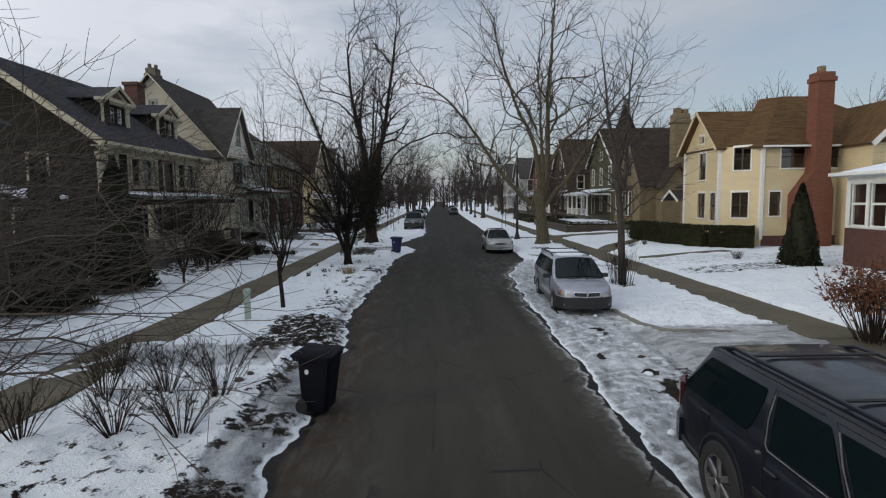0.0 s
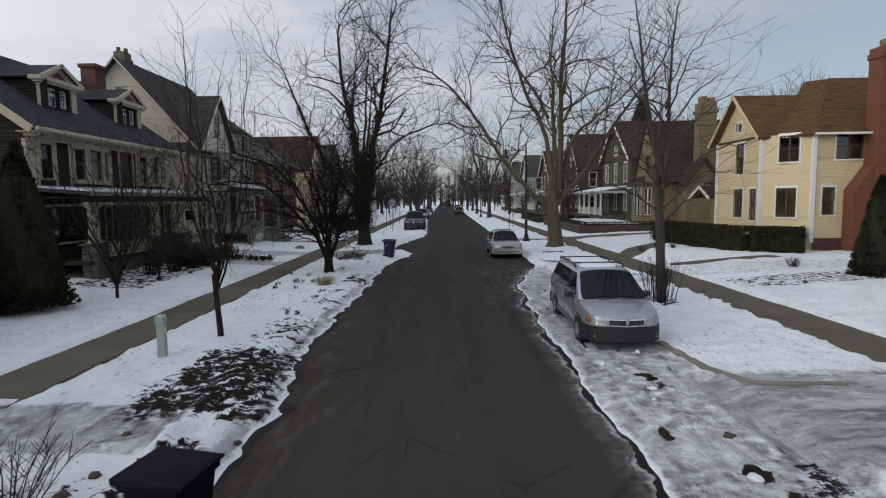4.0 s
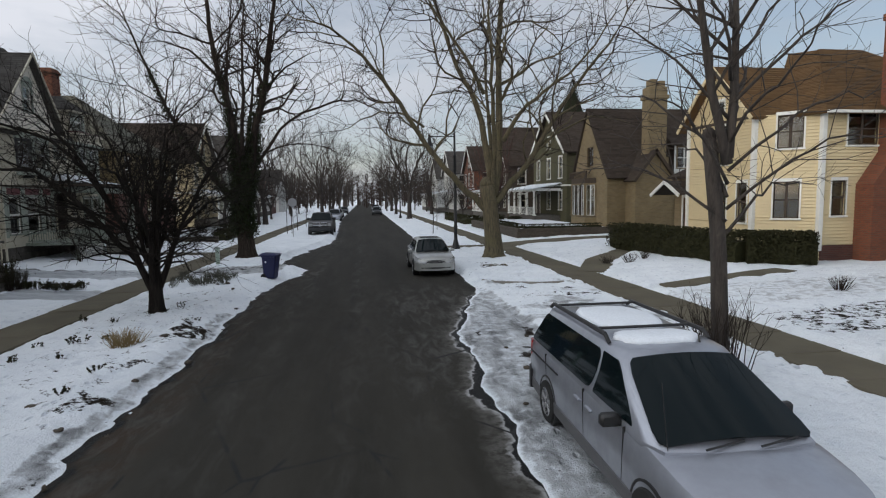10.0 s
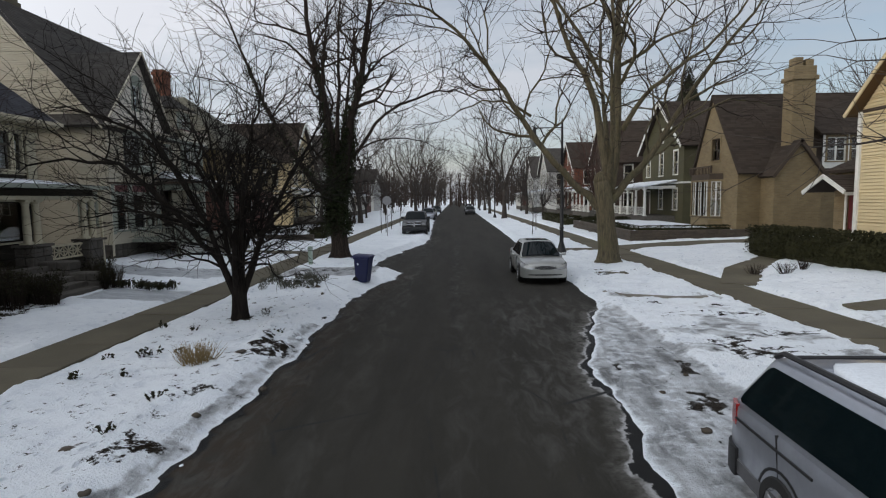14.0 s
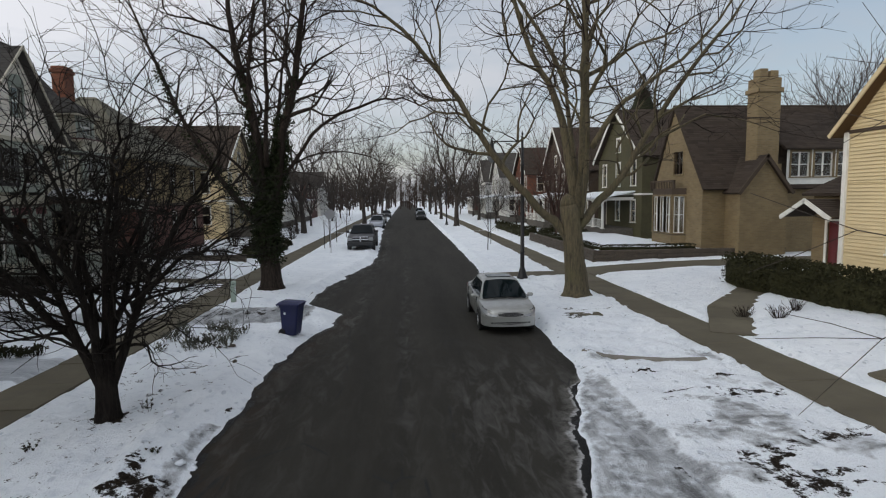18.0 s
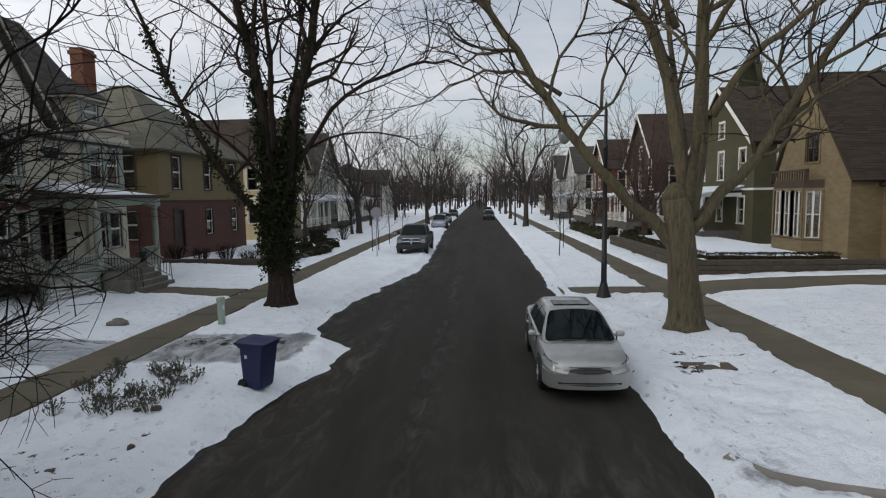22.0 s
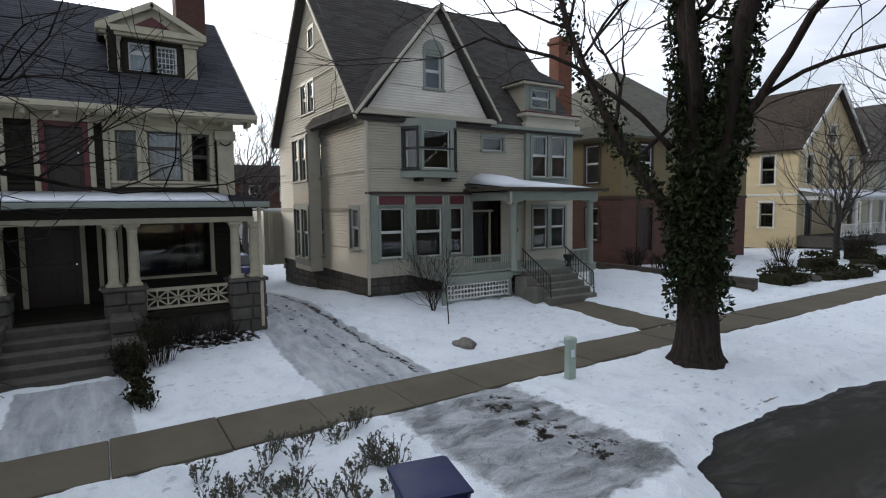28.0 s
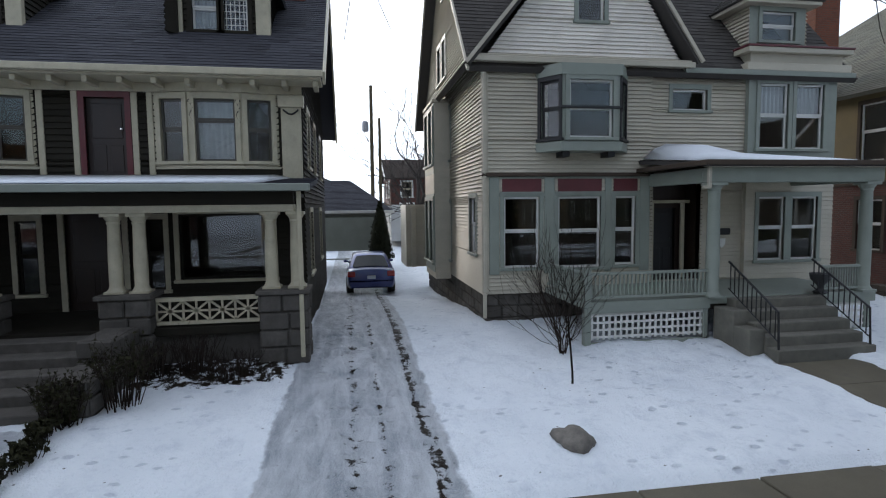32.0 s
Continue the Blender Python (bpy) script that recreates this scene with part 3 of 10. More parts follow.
            r = radii[i] if isinstance(radii, (list, tuple)) else radii
            rings.append([tuple(p + (a * math.cos(2 * math.pi * k / sides) + b * math.sin(2 * math.pi * k / sides)) * r) for k in range(sides)])
        return self.loft(rings)

    def prism(self, poly, d0, d1, axis="y"):
        """A polygon (two coordinates) drawn out along an axis."""
        put = {"x": lambda p, d: (d, p[0], p[1]), "y": lambda p, d: (p[0], d, p[1]), "z": lambda p, d: (p[0], p[1], d)}[axis]
        return self.loft([[put(p, d0) for p in poly], [put(p, d1) for p in poly]])

    def mesh(self, name):
        me = bpy.data.meshes.new(name)
        me.from_pydata(self.v, [], self.f)
        me.validate()
        return me


def fix_normals(me):
    bm = bmesh.new()
    bm.from_mesh(me)
    bmesh.ops.recalc_face_normals(bm, faces=bm.faces)
    bm.to_mesh(me)
    bm.free()


def part(name, mb, material, parent=None, label="", smooth=False, recalc=True):
    me = mb.mesh(name)
    if recalc and len(me.polygons) < 20000:
        fix_normals(me)
    me.materials.append(MAT[material] if isinstance(material, str) else material)
    if smooth:
        me.shade_smooth() if smooth is True else me.set_sharp_from_angle(angle=radians(smooth))
        if smooth is not True:
            me.polygons.foreach_set("use_smooth", [True] * len(me.polygons))
            me.set_sharp_from_angle(angle=radians(smooth))
    ob = new(name, me)
    if parent:
        ob.parent = parent
    if label:
        ob["label"] = label
    return ob


def thing(name, m, label="", category="", group="", kind=""):
    e = new(name)
    e.empty_display_size = 0.2
    e.matrix_world = m if isinstance(m, Matrix) else Matrix.Translation(m)
    return tagged(e, label, category, group, kind)


def shift(loc):
    return Matrix.Translation((-loc[0], -loc[1], -loc[2]))


# ---- smooth value noise on arrays ----
def vnoise(x, y, seed):
    xi, yi = np.floor(x).astype(np.int64), np.floor(y).astype(np.int64)
    fx, fy = x - xi, y - yi
    fx, fy = fx * fx * (3 - 2 * fx), fy * fy * (3 - 2 * fy)

    def h(a, b):
        v = (a * 374761393 + b * 668265263 + seed * 974711) & 0x7fffffff
        v = ((v ^ (v >> 13)) * 1274126177) & 0x7fffffff
        return ((v ^ (v >> 16)) & 0xffff) / 65535.0
    a, b, c, d = h(xi, yi), h(xi + 1, yi), h(xi, yi + 1), h(xi + 1, yi + 1)
    return (a * (1 - fx) + b * fx) * (1 - fy) + (c * (1 - fx) + d * fx) * fy - 0.5


def fbm(x, y, seed, octs=3):
    s, a = 0.0, 1.0
    for o in range(octs):
        s = s + a * vnoise(x * 2 ** o, y * 2 ** o, seed + o)
        a *= 0.5
    return s


def sstep(a, b, x):
    t = np.clip((x - a) / (b - a), 0, 1)
    return t * t * (3 - 2 * t)

# ---- the ground, one sheet ----
KERB_R, KERB_L = 4.95, -3.2
WALK_L, WALK_R = (-7.55, -6.2), (8.35, 9.75)


def edge_left(y):
    return np.interp(y, [-40, 5, 9, 13, 15, 24, 30, 33, 35, 36.2, 37.3, 38.5, 41, 46, 52, 58, 70, 95, 250],
                     [-2.1, -2.1, -2.2, -2.3, -2.65, -2.46, -2.50, -2.15, -1.6, -1.55, -2.6, -3.1, -3.0, -2.2, -1.25, -1.3, -1.8, -2.45, -2.6])


def edge_right(y):
    return np.interp(y, [-40, 12, 21, 24, 27, 30, 45, 60, 250], [2.95, 2.85, 2.95, 3.1, 4.1, 4.8, 4.75, 4.95, 5.0])


def inside(v, a, b, soft):
    return sstep(a - soft, a + soft, v) * (1 - sstep(b - soft, b + soft, v))


def yard_level(x):
    """Lawn level without the snow's own unevenness."""
    left = np.interp(-x, [7.5, 8.2, 11.0, 12.4, 14.6, 17.0, 22.0, 34.0, 80], [0.18, 0.20, 0.30, 0.40, 0.48, 0.36, -0.04, -0.08, 0.4])
    right = np.interp(x, [9.7, 10.5, 14.0, 20, 60], [0.20, 0.27, 0.42, 0.5, 0.8])
    return np.where(x < 0, left, right)


# cleared concrete walks and aprons: line and half width
PATHS = [([(-7.6, 43.4), (-10.9, 43.4)], 0.8), ([(9.7, 31.4), (11.2, 34.2), (16.3, 39.2)], 0.55), ([(4.9, 44.0), (8.4, 44.0)], 0.75), ([(9.7, 44.0), (30, 44.6)], 1.25),
         ([(10.4, 27.4), (15.5, 28.6)], 0.5)]


def ground_fields(x, y):
    """Height, ice and bareness of the ground sheet at arrays of places."""
    n1 = fbm(x * 0.9, y * 0.9, 3)
    n2 = fbm(x * 3.1, y * 3.1, 11)
    n3 = fbm(x * 0.25, y * 0.25, 23)
    lumps = 0.045 * n1 + 0.055 * n2 + 0.034 * fbm(x * 7.3, y * 7.3, 53, 2)
    el = edge_left(y) + 0.28 * n1 + 0.12 * n2
    er = edge_right(y) + 0.22 * fbm(x * 0.3 + 7, y * 0.8, 31) + 0.10 * n2
    # verges
    dl, dr = el - x, x - er
    rise_l = 0.15 * sstep(0.0, 0.75, dl) + 0.07 * np.exp(-((dl - 0.55) / 0.33) ** 2)
    groove = sstep(4, 6, y) * (1 - sstep(26, 30, y)) * sstep(-0.35, 0.05, fbm(y * 0.3, y * 0.02, 151))
    rise_l = rise_l + groove * (0.11 * np.exp(-((dl - 0.95) / 0.16) ** 2) - 0.07 * np.exp(-((dl - 0.62) / 0.13) ** 2) + 0.05 * sstep(0.02, 0.3, n2) * inside(dl, 0.05, 0.5, 0.1))
    left = rise_l + lumps * sstep(0.0, 0.6, dl) - 0.05 + 0.062 * sstep(-0.22, 0.12, dl)
    lane = 0.030 * sstep(0.0, 0.4, dr) + 0.8 * lumps * sstep(0.0, 0.25, dr) - 0.05 + 0.068 * sstep(-0.22, 0.12, dr)
    kerb = sstep(KERB_R - 0.15, KERB_R + 0.25, x)
    bank = 0.05 * np.exp(-((x - KERB_R - 0.2) / 0.3) ** 2) * sstep(28, 31, y)
    right = lane * (1 - kerb) + (0.165 + lumps) * kerb + bank
    z = np.where(dl > -0.25, left, np.where(dr > -0.25, right, -0.05))
    # walks are clear
    for (a, b), sd, rag in ((WALK_L, 41, 0.4), (WALK_R, 47, 2.8)):
        e = rag * (0.10 * fbm(x * 1.3, y * 1.3, sd) + 0.05 * n2)
        clear = inside(x, a + e, b - 0.5 * e, 0.06)
        if a < 0:
            clear = clear * (1 - inside(y, 9.7 + 0.4 * n1, 12.2 + 0.3 * n1, 0.15))
        z = z * (1 - clear) + 0.11 * clear
    yard = yard_level(x) + 0.05 + lumps * 0.8 + 0.05 * n3
    z = np.where((x < WALK_L[0] - 0.12) | (x > WALK_R[1] + 0.12), yard, z)
    for pts, hw in PATHS:
        dist = np.full_like(x, 99.0)
        for (ax, ay), (bx, by) in zip(pts, pts[1:]):
            t = np.clip(((x - ax) * (bx - ax) + (y - ay) * (by - ay)) / ((bx - ax) ** 2 + (by - ay) ** 2), 0, 1)
            dist = np.minimum(dist, np.hypot(x - ax - t * (bx - ax), y - ay - t * (by - ay)))
        k = 1 - sstep(hw - 0.10, hw + 0.10, dist + 0.12 * n1 + 0.08 * n2)
        off = (x < WALK_L[0] - 0.1) | (x > WALK_R[1] + 0.1) | ((x > KERB_R + 0.3) & (x < WALK_R[0])) | ((x < KERB_L - 0.2) & (x > WALK_L[1]))
        z = np.where(off, z - 0.13 * k, z)
    # dimples and footprints trodden into the lawns
    dimples = sstep(0.12, 0.34, fbm(x * 2.6 + 5, y * 2.6, 131, 2)) * sstep(-0.05, 0.2, fbm(x * 0.35, y * 0.35, 137))
    z = np.where((x < WALK_L[0] - 0.3) | (x > WALK_R[1] + 0.3), z - 0.075 * dimples, z - 0.06 * dimples * (np.abs(x - 0.9) > 4.2) * ((x > WALK_L[1]) & (x < WALK_R[0])))
    ice = np.zeros_like(x)
    bare = np.zeros_like(x)
    # icy parking lane
    ice = np.maximum(ice, 0.56 * inside(x, er + 0.0, KERB_R + 0.1, 0.1) * (1 - sstep(28, 31, y)))
    ice = np.maximum(ice, 0.60 * inside(x, er, er + 0.35, 0.1) * (1 - sstep(28, 31, y)))
    ice = np.maximum(ice, 0.60 * inside(dl, 0.0, 0.34, 0.08) * (y > 4) * (y < 27))
    # left: first drive across the verge, driveway, front walks
    ice = np.maximum(ice, 0.62 * inside(y, 10.3, 12.2, 0.35) * (x < -3.2) * (x > -20))
    ice = np.maximum(ice, 0.92 * inside(y, 34.0 + 0.25 * n3, 36.15, 0.10) * (x < -7.3))
    tracks = 0.66 * np.exp(-((y - 34.95) / 0.20) ** 2) + 0.66 * np.exp(-((y - 35.35) / 0.13) ** 2) + 1.15 * np.exp(-((y - 35.92 - 0.05 * n1) / 0.10) ** 2)
    ice = np.maximum(ice, 0.95 * inside(y, 34.75, 35.45, 0.1) * (x < -7.5) * (x > -24))
    bare = np.maximum(bare, 0.74 * np.clip(tracks, 0, 0.88) * (x < -7.6) * (x > -24))
    ice = np.maximum(ice, 0.9 * inside(y, 29.3, 31.0, 0.1) * (x < -7.4) * (x > -10.2))
    ice = np.maximum(ice, 0.75 * inside(y, 34.4, 37.0, 0.3) * inside(x, -6.3, -2.4, 0.3))
    bare = np.maximum(bare, 0.50 * inside(y, 35.6, 36.8, 0.35) * inside(x, -6.0, -2.9, 0.3) * sstep(-0.2, 0.15, n1))
    ice = np.maximum(ice, 0.7 * inside(x, el - 0.85, el - 0.1, 0.1) * (y < 10.5))
    # leaf litter and soil showing through
    bare = np.maximum(bare, 0.64 * inside(y, 11.2, 15.4, 0.8) * inside(x, -4.6, -2.3, 0.5))
    bare = np.maximum(bare, 0.47 * inside(y, 15.0, 18.5, 0.8) * inside(x, -4.2, -2.6, 0.4))
    bare = np.maximum(bare, 0.42 * inside(y, 4.5, 10.5, 0.8) * inside(x, -5.5, -2.1, 0.5))
    bare = np.maximum(bare, 0.37 * inside(y, 18, 32, 2) * inside(x, -6.0, -2.9, 0.4))
    bare = np.maximum(bare, 0.58 * inside(x, el - 1.0, el, 0.2) * sstep(-0.2, 0.2, n1) * (1 - sstep(27.0, 30.0, y)))
    bare = np.maximum(bare, 0.62 * np.exp(-((x + 4.55) ** 2 + (y - 27.15) ** 2) / 0.5))
    bare = np.maximum(bare, 0.60 * np.exp(-((x - 6.75) ** 2 + (y - 19.5) ** 2) / 0.6))
    bare = np.maximum(bare, 0.60 * inside(x, -14.6, -11.3, 0.4) * inside(y, 31.2, 34.0, 0.3))
    bare = np.maximum(bare, 0.55 * inside(x, -13.0, -9.8, 0.5) * inside(y, 22.0, 28.6, 0.5))
    # right: drives across verge and yard, slush
    ice = np.maximum(ice, 0.66 * inside(y, 9.6, 13.4, 0.5) * (x > 4.6) * (x < 30) * (1 - 0.55 * (x > 9.7)))
    ice = np.maximum(ice, 0.56 * inside(y, 23.0, 30.5, 0.8) * inside(x, 4.9, 8.3, 0.2) * sstep(-0.12, 0.2, n1))
    streaks = sstep(0.0, 0.18, fbm(x * 0.7 + 3, y * 2.4, 161))
    bare = np.maximum(bare, 0.54 * inside(y, 23.4, 29.2, 0.5) * inside(x, 5.4, 8.5, 0.4) * streaks)
    bare = np.maximum(bare, 0.58 * inside(y, 33.8, 35.6, 0.3) * inside(x, 5.7, 8.0, 0.4) * streaks)
    ice = np.maximum(ice, 0.42 * inside(y, 23.6, 26.8, 0.5) * (x > 9.6) * (x < 40))
    bare = np.maximum(bare, 0.52 * inside(x, 9.9, 15.0, 0.4) * inside(y, 20.9, 23.3, 0.4))
    bare = np.maximum(bare, 0.45 * inside(x, er, er + 0.25, 0.1) * sstep(0.05, 0.3, n2) * (y > 28))
    # melt channels and holes in the ice of the parking lane
    ch = 3.42 + 0.16 * fbm(y * 0.5, y * 0.03, 97)
    bare = np.maximum(bare, 0.9 * np.exp(-((x - ch) / 0.08) ** 2) * inside(y, 12.5, 16.6, 0.8) * sstep(-0.1, 0.15, fbm(y * 0.9, y * 0.05, 171)))
    bare = np.maximum(bare, 0.8 * inside(x, 3.25, 4.7, 0.2) * sstep(0.30, 0.38, fbm(x * 1.5 + 2, y * 0.9, 173)) * inside(y, 5.0, 15.5, 1.0))
    bare = np.maximum(bare, 0.62 * inside(x, 3.3, 4.9, 0.2) * sstep(0.25, 0.40, fbm(x * 1.7, y * 1.1, 101)) * inside(y, 4.0, 26.0, 1.0))
    ice = np.maximum(ice, 0.62 * inside(x, er, KERB_R, 0.1) * sstep(0.0, 0.3, fbm(x * 1.1, y * 0.35, 103)) * (y < 29))
    bare = np.maximum(bare, 0.48 * inside(x, 3.6, 4.9, 0.3) * sstep(0.18, 0.34, n2 + 0.5 * n1) * (y < 24) * (y > 4))
    bare = np.maximum(bare, 0.36 * sstep(60, 140, np.abs(y - 30)) * (np.abs(x) > 12))
    return z, ice, bare


def lines(spans):
    out = []
    for a, b, step in spans:
        n = max(1, int(round((b - a) / step)))
        out.extend(a + (b - a) * i / n for i in range(n))
    out.append(spans[-1][1])
    return np.array(out)


def grid_sheet(name, xs, ys, z, material, fields):
    nx, ny = len(xs), len(ys)
    gx, gy = np.meshgrid(xs, ys)
    co = np.stack([gx.ravel(), gy.ravel(), z.ravel()], 1)
    me = bpy.data.meshes.new(name)
    me.vertices.add(nx * ny)
    me.vertices.foreach_set("co", co.ravel())
    i = (np.arange(ny - 1)[:, None] * nx + np.arange(nx - 1)[None, :]).ravel()
    quads = np.stack([i, i + 1, i + nx + 1, i + nx], 1)
    me.loops.add(quads.size)
    me.polygons.add(len(quads))
    me.loops.foreach_set("vertex_index", quads.ravel())
    me.polygons.foreach_set("loop_start", np.arange(len(quads)) * 4)
    me.update(calc_edges=True)
    me.polygons.foreach_set("use_smooth", [True] * len(quads))
    for key, val in fields.items():
        a = me.attributes.new(key, 'FLOAT', 'POINT')
        a.data.foreach_set("value", val.ravel().astype(np.float32))
    me.materials.append(MAT[material])
    return new(name, me)


_xs = lines([(-1500, -300, 300), (-300, -60, 40), (-60, -24, 4), (-24, -14, 0.4), (-14, -7.9, 0.13), (-7.9, -5.9, 0.11), (-5.9, -0.8, 0.12), (-0.8, 2.4, 1.6),
             (2.4, 5.4, 0.11), (5.4, 8.1, 0.12), (8.1, 10.1, 0.11), (10.1, 22, 0.4), (22, 60, 3), (60, 300, 40), (300, 1500, 300)])
_ys = lines([(-600, -60, 90), (-60, -6, 6), (-6, 3, 0.6), (3, 46, 0.13), (46, 70, 0.3), (70, 120, 1.0), (120, 260, 5), (260, 600, 50), (600, 2500, 400)])
_gx, _gy = np.meshgrid(_xs, _ys)
_z, _ice, _bare = ground_fields(_gx, _gy)
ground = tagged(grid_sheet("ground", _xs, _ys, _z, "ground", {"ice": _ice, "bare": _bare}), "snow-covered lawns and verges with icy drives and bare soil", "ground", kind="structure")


def level(x, y):
    """Height of the ground at one place."""
    return float(ground_fields(np.array([float(x)]), np.array([float(y)]))[0][0])


# ---- the road ----
_rx = lines([(KERB_L - 0.3, KERB_R + 0.1, 0.12)])
_ry = lines([(-60, 0, 4), (0, 60, 0.16), (60, 130, 1.0), (130, 700, 10)])
_qx, _qy = np.meshgrid(_rx, _ry)
_rz = 0.02 * np.cos((_qx - 0.9) / 4.1 * 1.4) - 0.02 + 0.004 * fbm(_qx, _qy * 0.6, 71)
_n2 = fbm(_qx * 3.1, _qy * 3.1, 11)
_er = edge_right(_qy) + 0.22 * fbm(_qx * 0.3 + 7, _qy * 0.8, 31) + 0.10 * _n2
_el = edge_left(_qy) + 0.28 * fbm(_qx * 0.9, _qy * 0.9, 3) + 0.12 * _n2
_wet = 0.9 * inside(_qx, _er - 0.02, _er + 0.6, 0.05) * (_qy < 34) + 0.7 * inside(_qx, _er - 0.15, _er + 0.6, 0.06) * (_qy >= 34) + 0.6 * inside(_qx, _el - 0.4, _el + 0.22, 0.08)
_salt = (0.24 + 0.3 * inside(_qy, 27, 48, 6)) * (np.exp(-((_qx + 1.0) / 0.30) ** 2) + np.exp(-((_qx - 0.75) / 0.26) ** 2)) \
    + 0.8 * inside(_qx, 1.6, 4.6, 0.5) * inside(_qy, 20.0, 30.0, 2.5) + 0.55 * inside(_qx, _el + 0.15, _el + 0.8, 0.2) + 0.12
road = tagged(grid_sheet("road", _rx, _ry, _rz, "asphalt", {"wet": np.clip(_wet, 0, 1), "salt": np.clip(_salt, 0, 1), "edge": _qx - _er - 3.0 * sstep(28.0, 34.0, _qy), "damp": np.clip(0.95 * sstep(8.0, 27.0, _qy), 0, 1),
                                                                          "mud": inside(_qx, _el - 0.3, _el + 0.75, 0.35) * (1 - 0.6 * sstep(16.0, 24.0, _qy)) * (_qy < 36)}), "dark asphalt street with salt streaks and wet edges", "road", kind="structure")

for _nm, _x0, _x1 in (("kerb_right", KERB_R, KERB_R + 0.15), ("kerb_left", KERB_L - 0.15, KERB_L)):
    tagged(part(_nm, MB().box(_x0, -60, -0.2, _x1, 260, 0.05, 0.02), "kerb"), "worn concrete kerb half buried in snow", "kerb", kind="structure")

# ---- parts of houses ----
def run_frame(p, u, loc):
    """Local (along the wall, outward, up) to the house's own coordinates."""
    ux, uy = u
    return Matrix(((ux, uy, 0, p[0] - loc[0]), (uy, -ux, 0, p[1] - loc[1]), (0, 0, 1, -loc[2]), (0, 0, 0, 1)))


class House:
    def __init__(self, name, loc, label, category="house", group="", casing="cream_trim", sash="white_trim"):
        self.loc = loc
        self.t = thing(name, loc, label, category, group)
        self.casing, self.sash, self.course, self.cw = casing, sash, 0.125, 0.10

    def mb(self):
        return MB(shift(self.loc))

    def wall(self, p, u, length, z0, z1, material, holes=(), course=None, lap=0.034, thick=0.18, prof=None, name="wall", label="", casing=None, sash=None):
        """A wall of lapped boards (or plain, lap 0) with holes that go through it; prof(z) gives the two ends of a gable."""
        fm = run_frame(p, u, self.loc)
        prof = prof or (lambda z: (0.0, length))
        course = self.course if course is None else course

        def layer(mb, course, lap, front, back):
            """Runs of the wall between its holes; the two outer ends are mitred."""
            cuts = {z0, z1}
            if course:
                cuts |= {z0 + course * i for i in range(1, int((z1 - z0) / course) + 1)}
            for h in holes:
                cuts |= {h[2], h[3]}
            cuts = sorted(c for c in cuts if z0 - 1e-6 <= c <= z1 + 1e-6)
            for za, zb in zip(cuts, cuts[1:]):
                if zb - za < 1e-4:
                    continue
                zm = (za + zb) / 2
                if course and lap:
                    za += min(0.016, 0.2 * (zb - za))  # a drip gap under each board
                ends = [(prof(za)[0], prof(zb)[0]), (prof(za)[1], prof(zb)[1])]
                spans, left, m0 = [], ends[0], 1
                for h in sorted(holes, key=lambda q: q[0]):
                    if h[2] < zm < h[3]:
                        spans.append((left, (h[0], h[0]), m0, 0))
                        left, m0 = (h[1], h[1]), 0
                spans.append((left, ends[1], m0, 1))
                for (a0, a1), (b0, b1), ma, mb_ in spans:
                    if b0 - a0 < 1e-3:
                        continue
                    b1 = max(b1, a1 + 1e-3)
                    fa, fb, ka = ma * -front, mb_ * -front, -back
                    i0, i1 = min(ma * ka, (b0 - a0) * 0.45), min(mb_ * ka, (b0 - a0) * 0.45)
                    j0, j1 = min(ma * ka, (b1 - a1) * 0.45), min(mb_ * ka, (b1 - a1) * 0.45)
                    mb.add([(a0 - ma * lap, front + lap, za), (b0 + mb_ * lap, front + lap, za), (b1, front, zb), (a1, front, zb), (a0 + i0, back, za), (b0 - i1, back, za), (b1 - j1, back, zb), (a1 + j0, back, zb)],
                           [(3, 2, 1, 0), (6, 7, 4, 5), (1, 5, 4, 0), (7, 6, 2, 3), (4, 7, 3, 0), (2, 6, 5, 1)])
            return mb

        if course and lap:
            core = part(name, layer(MB(fm), 0, 0, -0.006, -thick), material, self.t, label, recalc=False)
            part("cladding", layer(MB(fm), course, lap, 0.0, -0.006), material, core, recalc=False)["kind"] = "stuff"
        else:
            part(name, layer(MB(fm), 0, 0, 0.0, -thick), material, self.t, label, recalc=False)
        for h in holes:
            kind = h[4] if len(h) > 4 else "sash"
            if kind == "door":
                self.door(fm, h, casing or self.casing)
            elif kind != "gap":
                self.window(fm, h, kind, casing or self.casing, sash or self.sash)
        return fm

    def window(self, fm, h, kind, casing, sash):
        s0, s1, z0, z1 = h[:4]
        w = self.cw if casing != sash else 0.07
        win = part("window", MB(fm).rim(s0 - w, s1 + w, z0, z1 + 0.12, (w, w, 0.0, 0.12), -0.03, 0.038), casing, self.t)
        part("sill", MB(fm).box(s0 - w - 0.03, -0.05, z0 - 0.07, s1 + w + 0.03, 0.075, z0, 0.008), casing, win)
        g = 0.045
        panes = [(s0, s1, z0, z1)]
        if kind in ("sash", "tall", "lace", "shade"):
            zm = z0 + (z1 - z0) * (0.66 if kind == "lace" else 0.52)
            panes = [(s0, s1, z0, zm), (s0, s1, zm, z1)]
        elif kind == "pair":
            m = (s0 + s1) / 2
            panes = [(s0, m, z0, z1), (m, s1, z0, z1)]
        for k, (a, b, c, d) in enumerate(panes):
            back = 0.022 * (k if kind != "pair" else 0)
            part("sash", MB(fm).rim(a, b, c, d, (g, g, g, g), -0.105 + back, -0.06 + back), sash, win)
            ob = part("pane", MB(fm).box(a + g * 0.8, -0.086 + back, c + g * 0.8, b - g * 0.8, -0.080 + back, d - g * 0.8), "glass", win)
            ob.visible_shadow = False
        if kind == "pair":
            zm = z0 + (z1 - z0) * 0.5
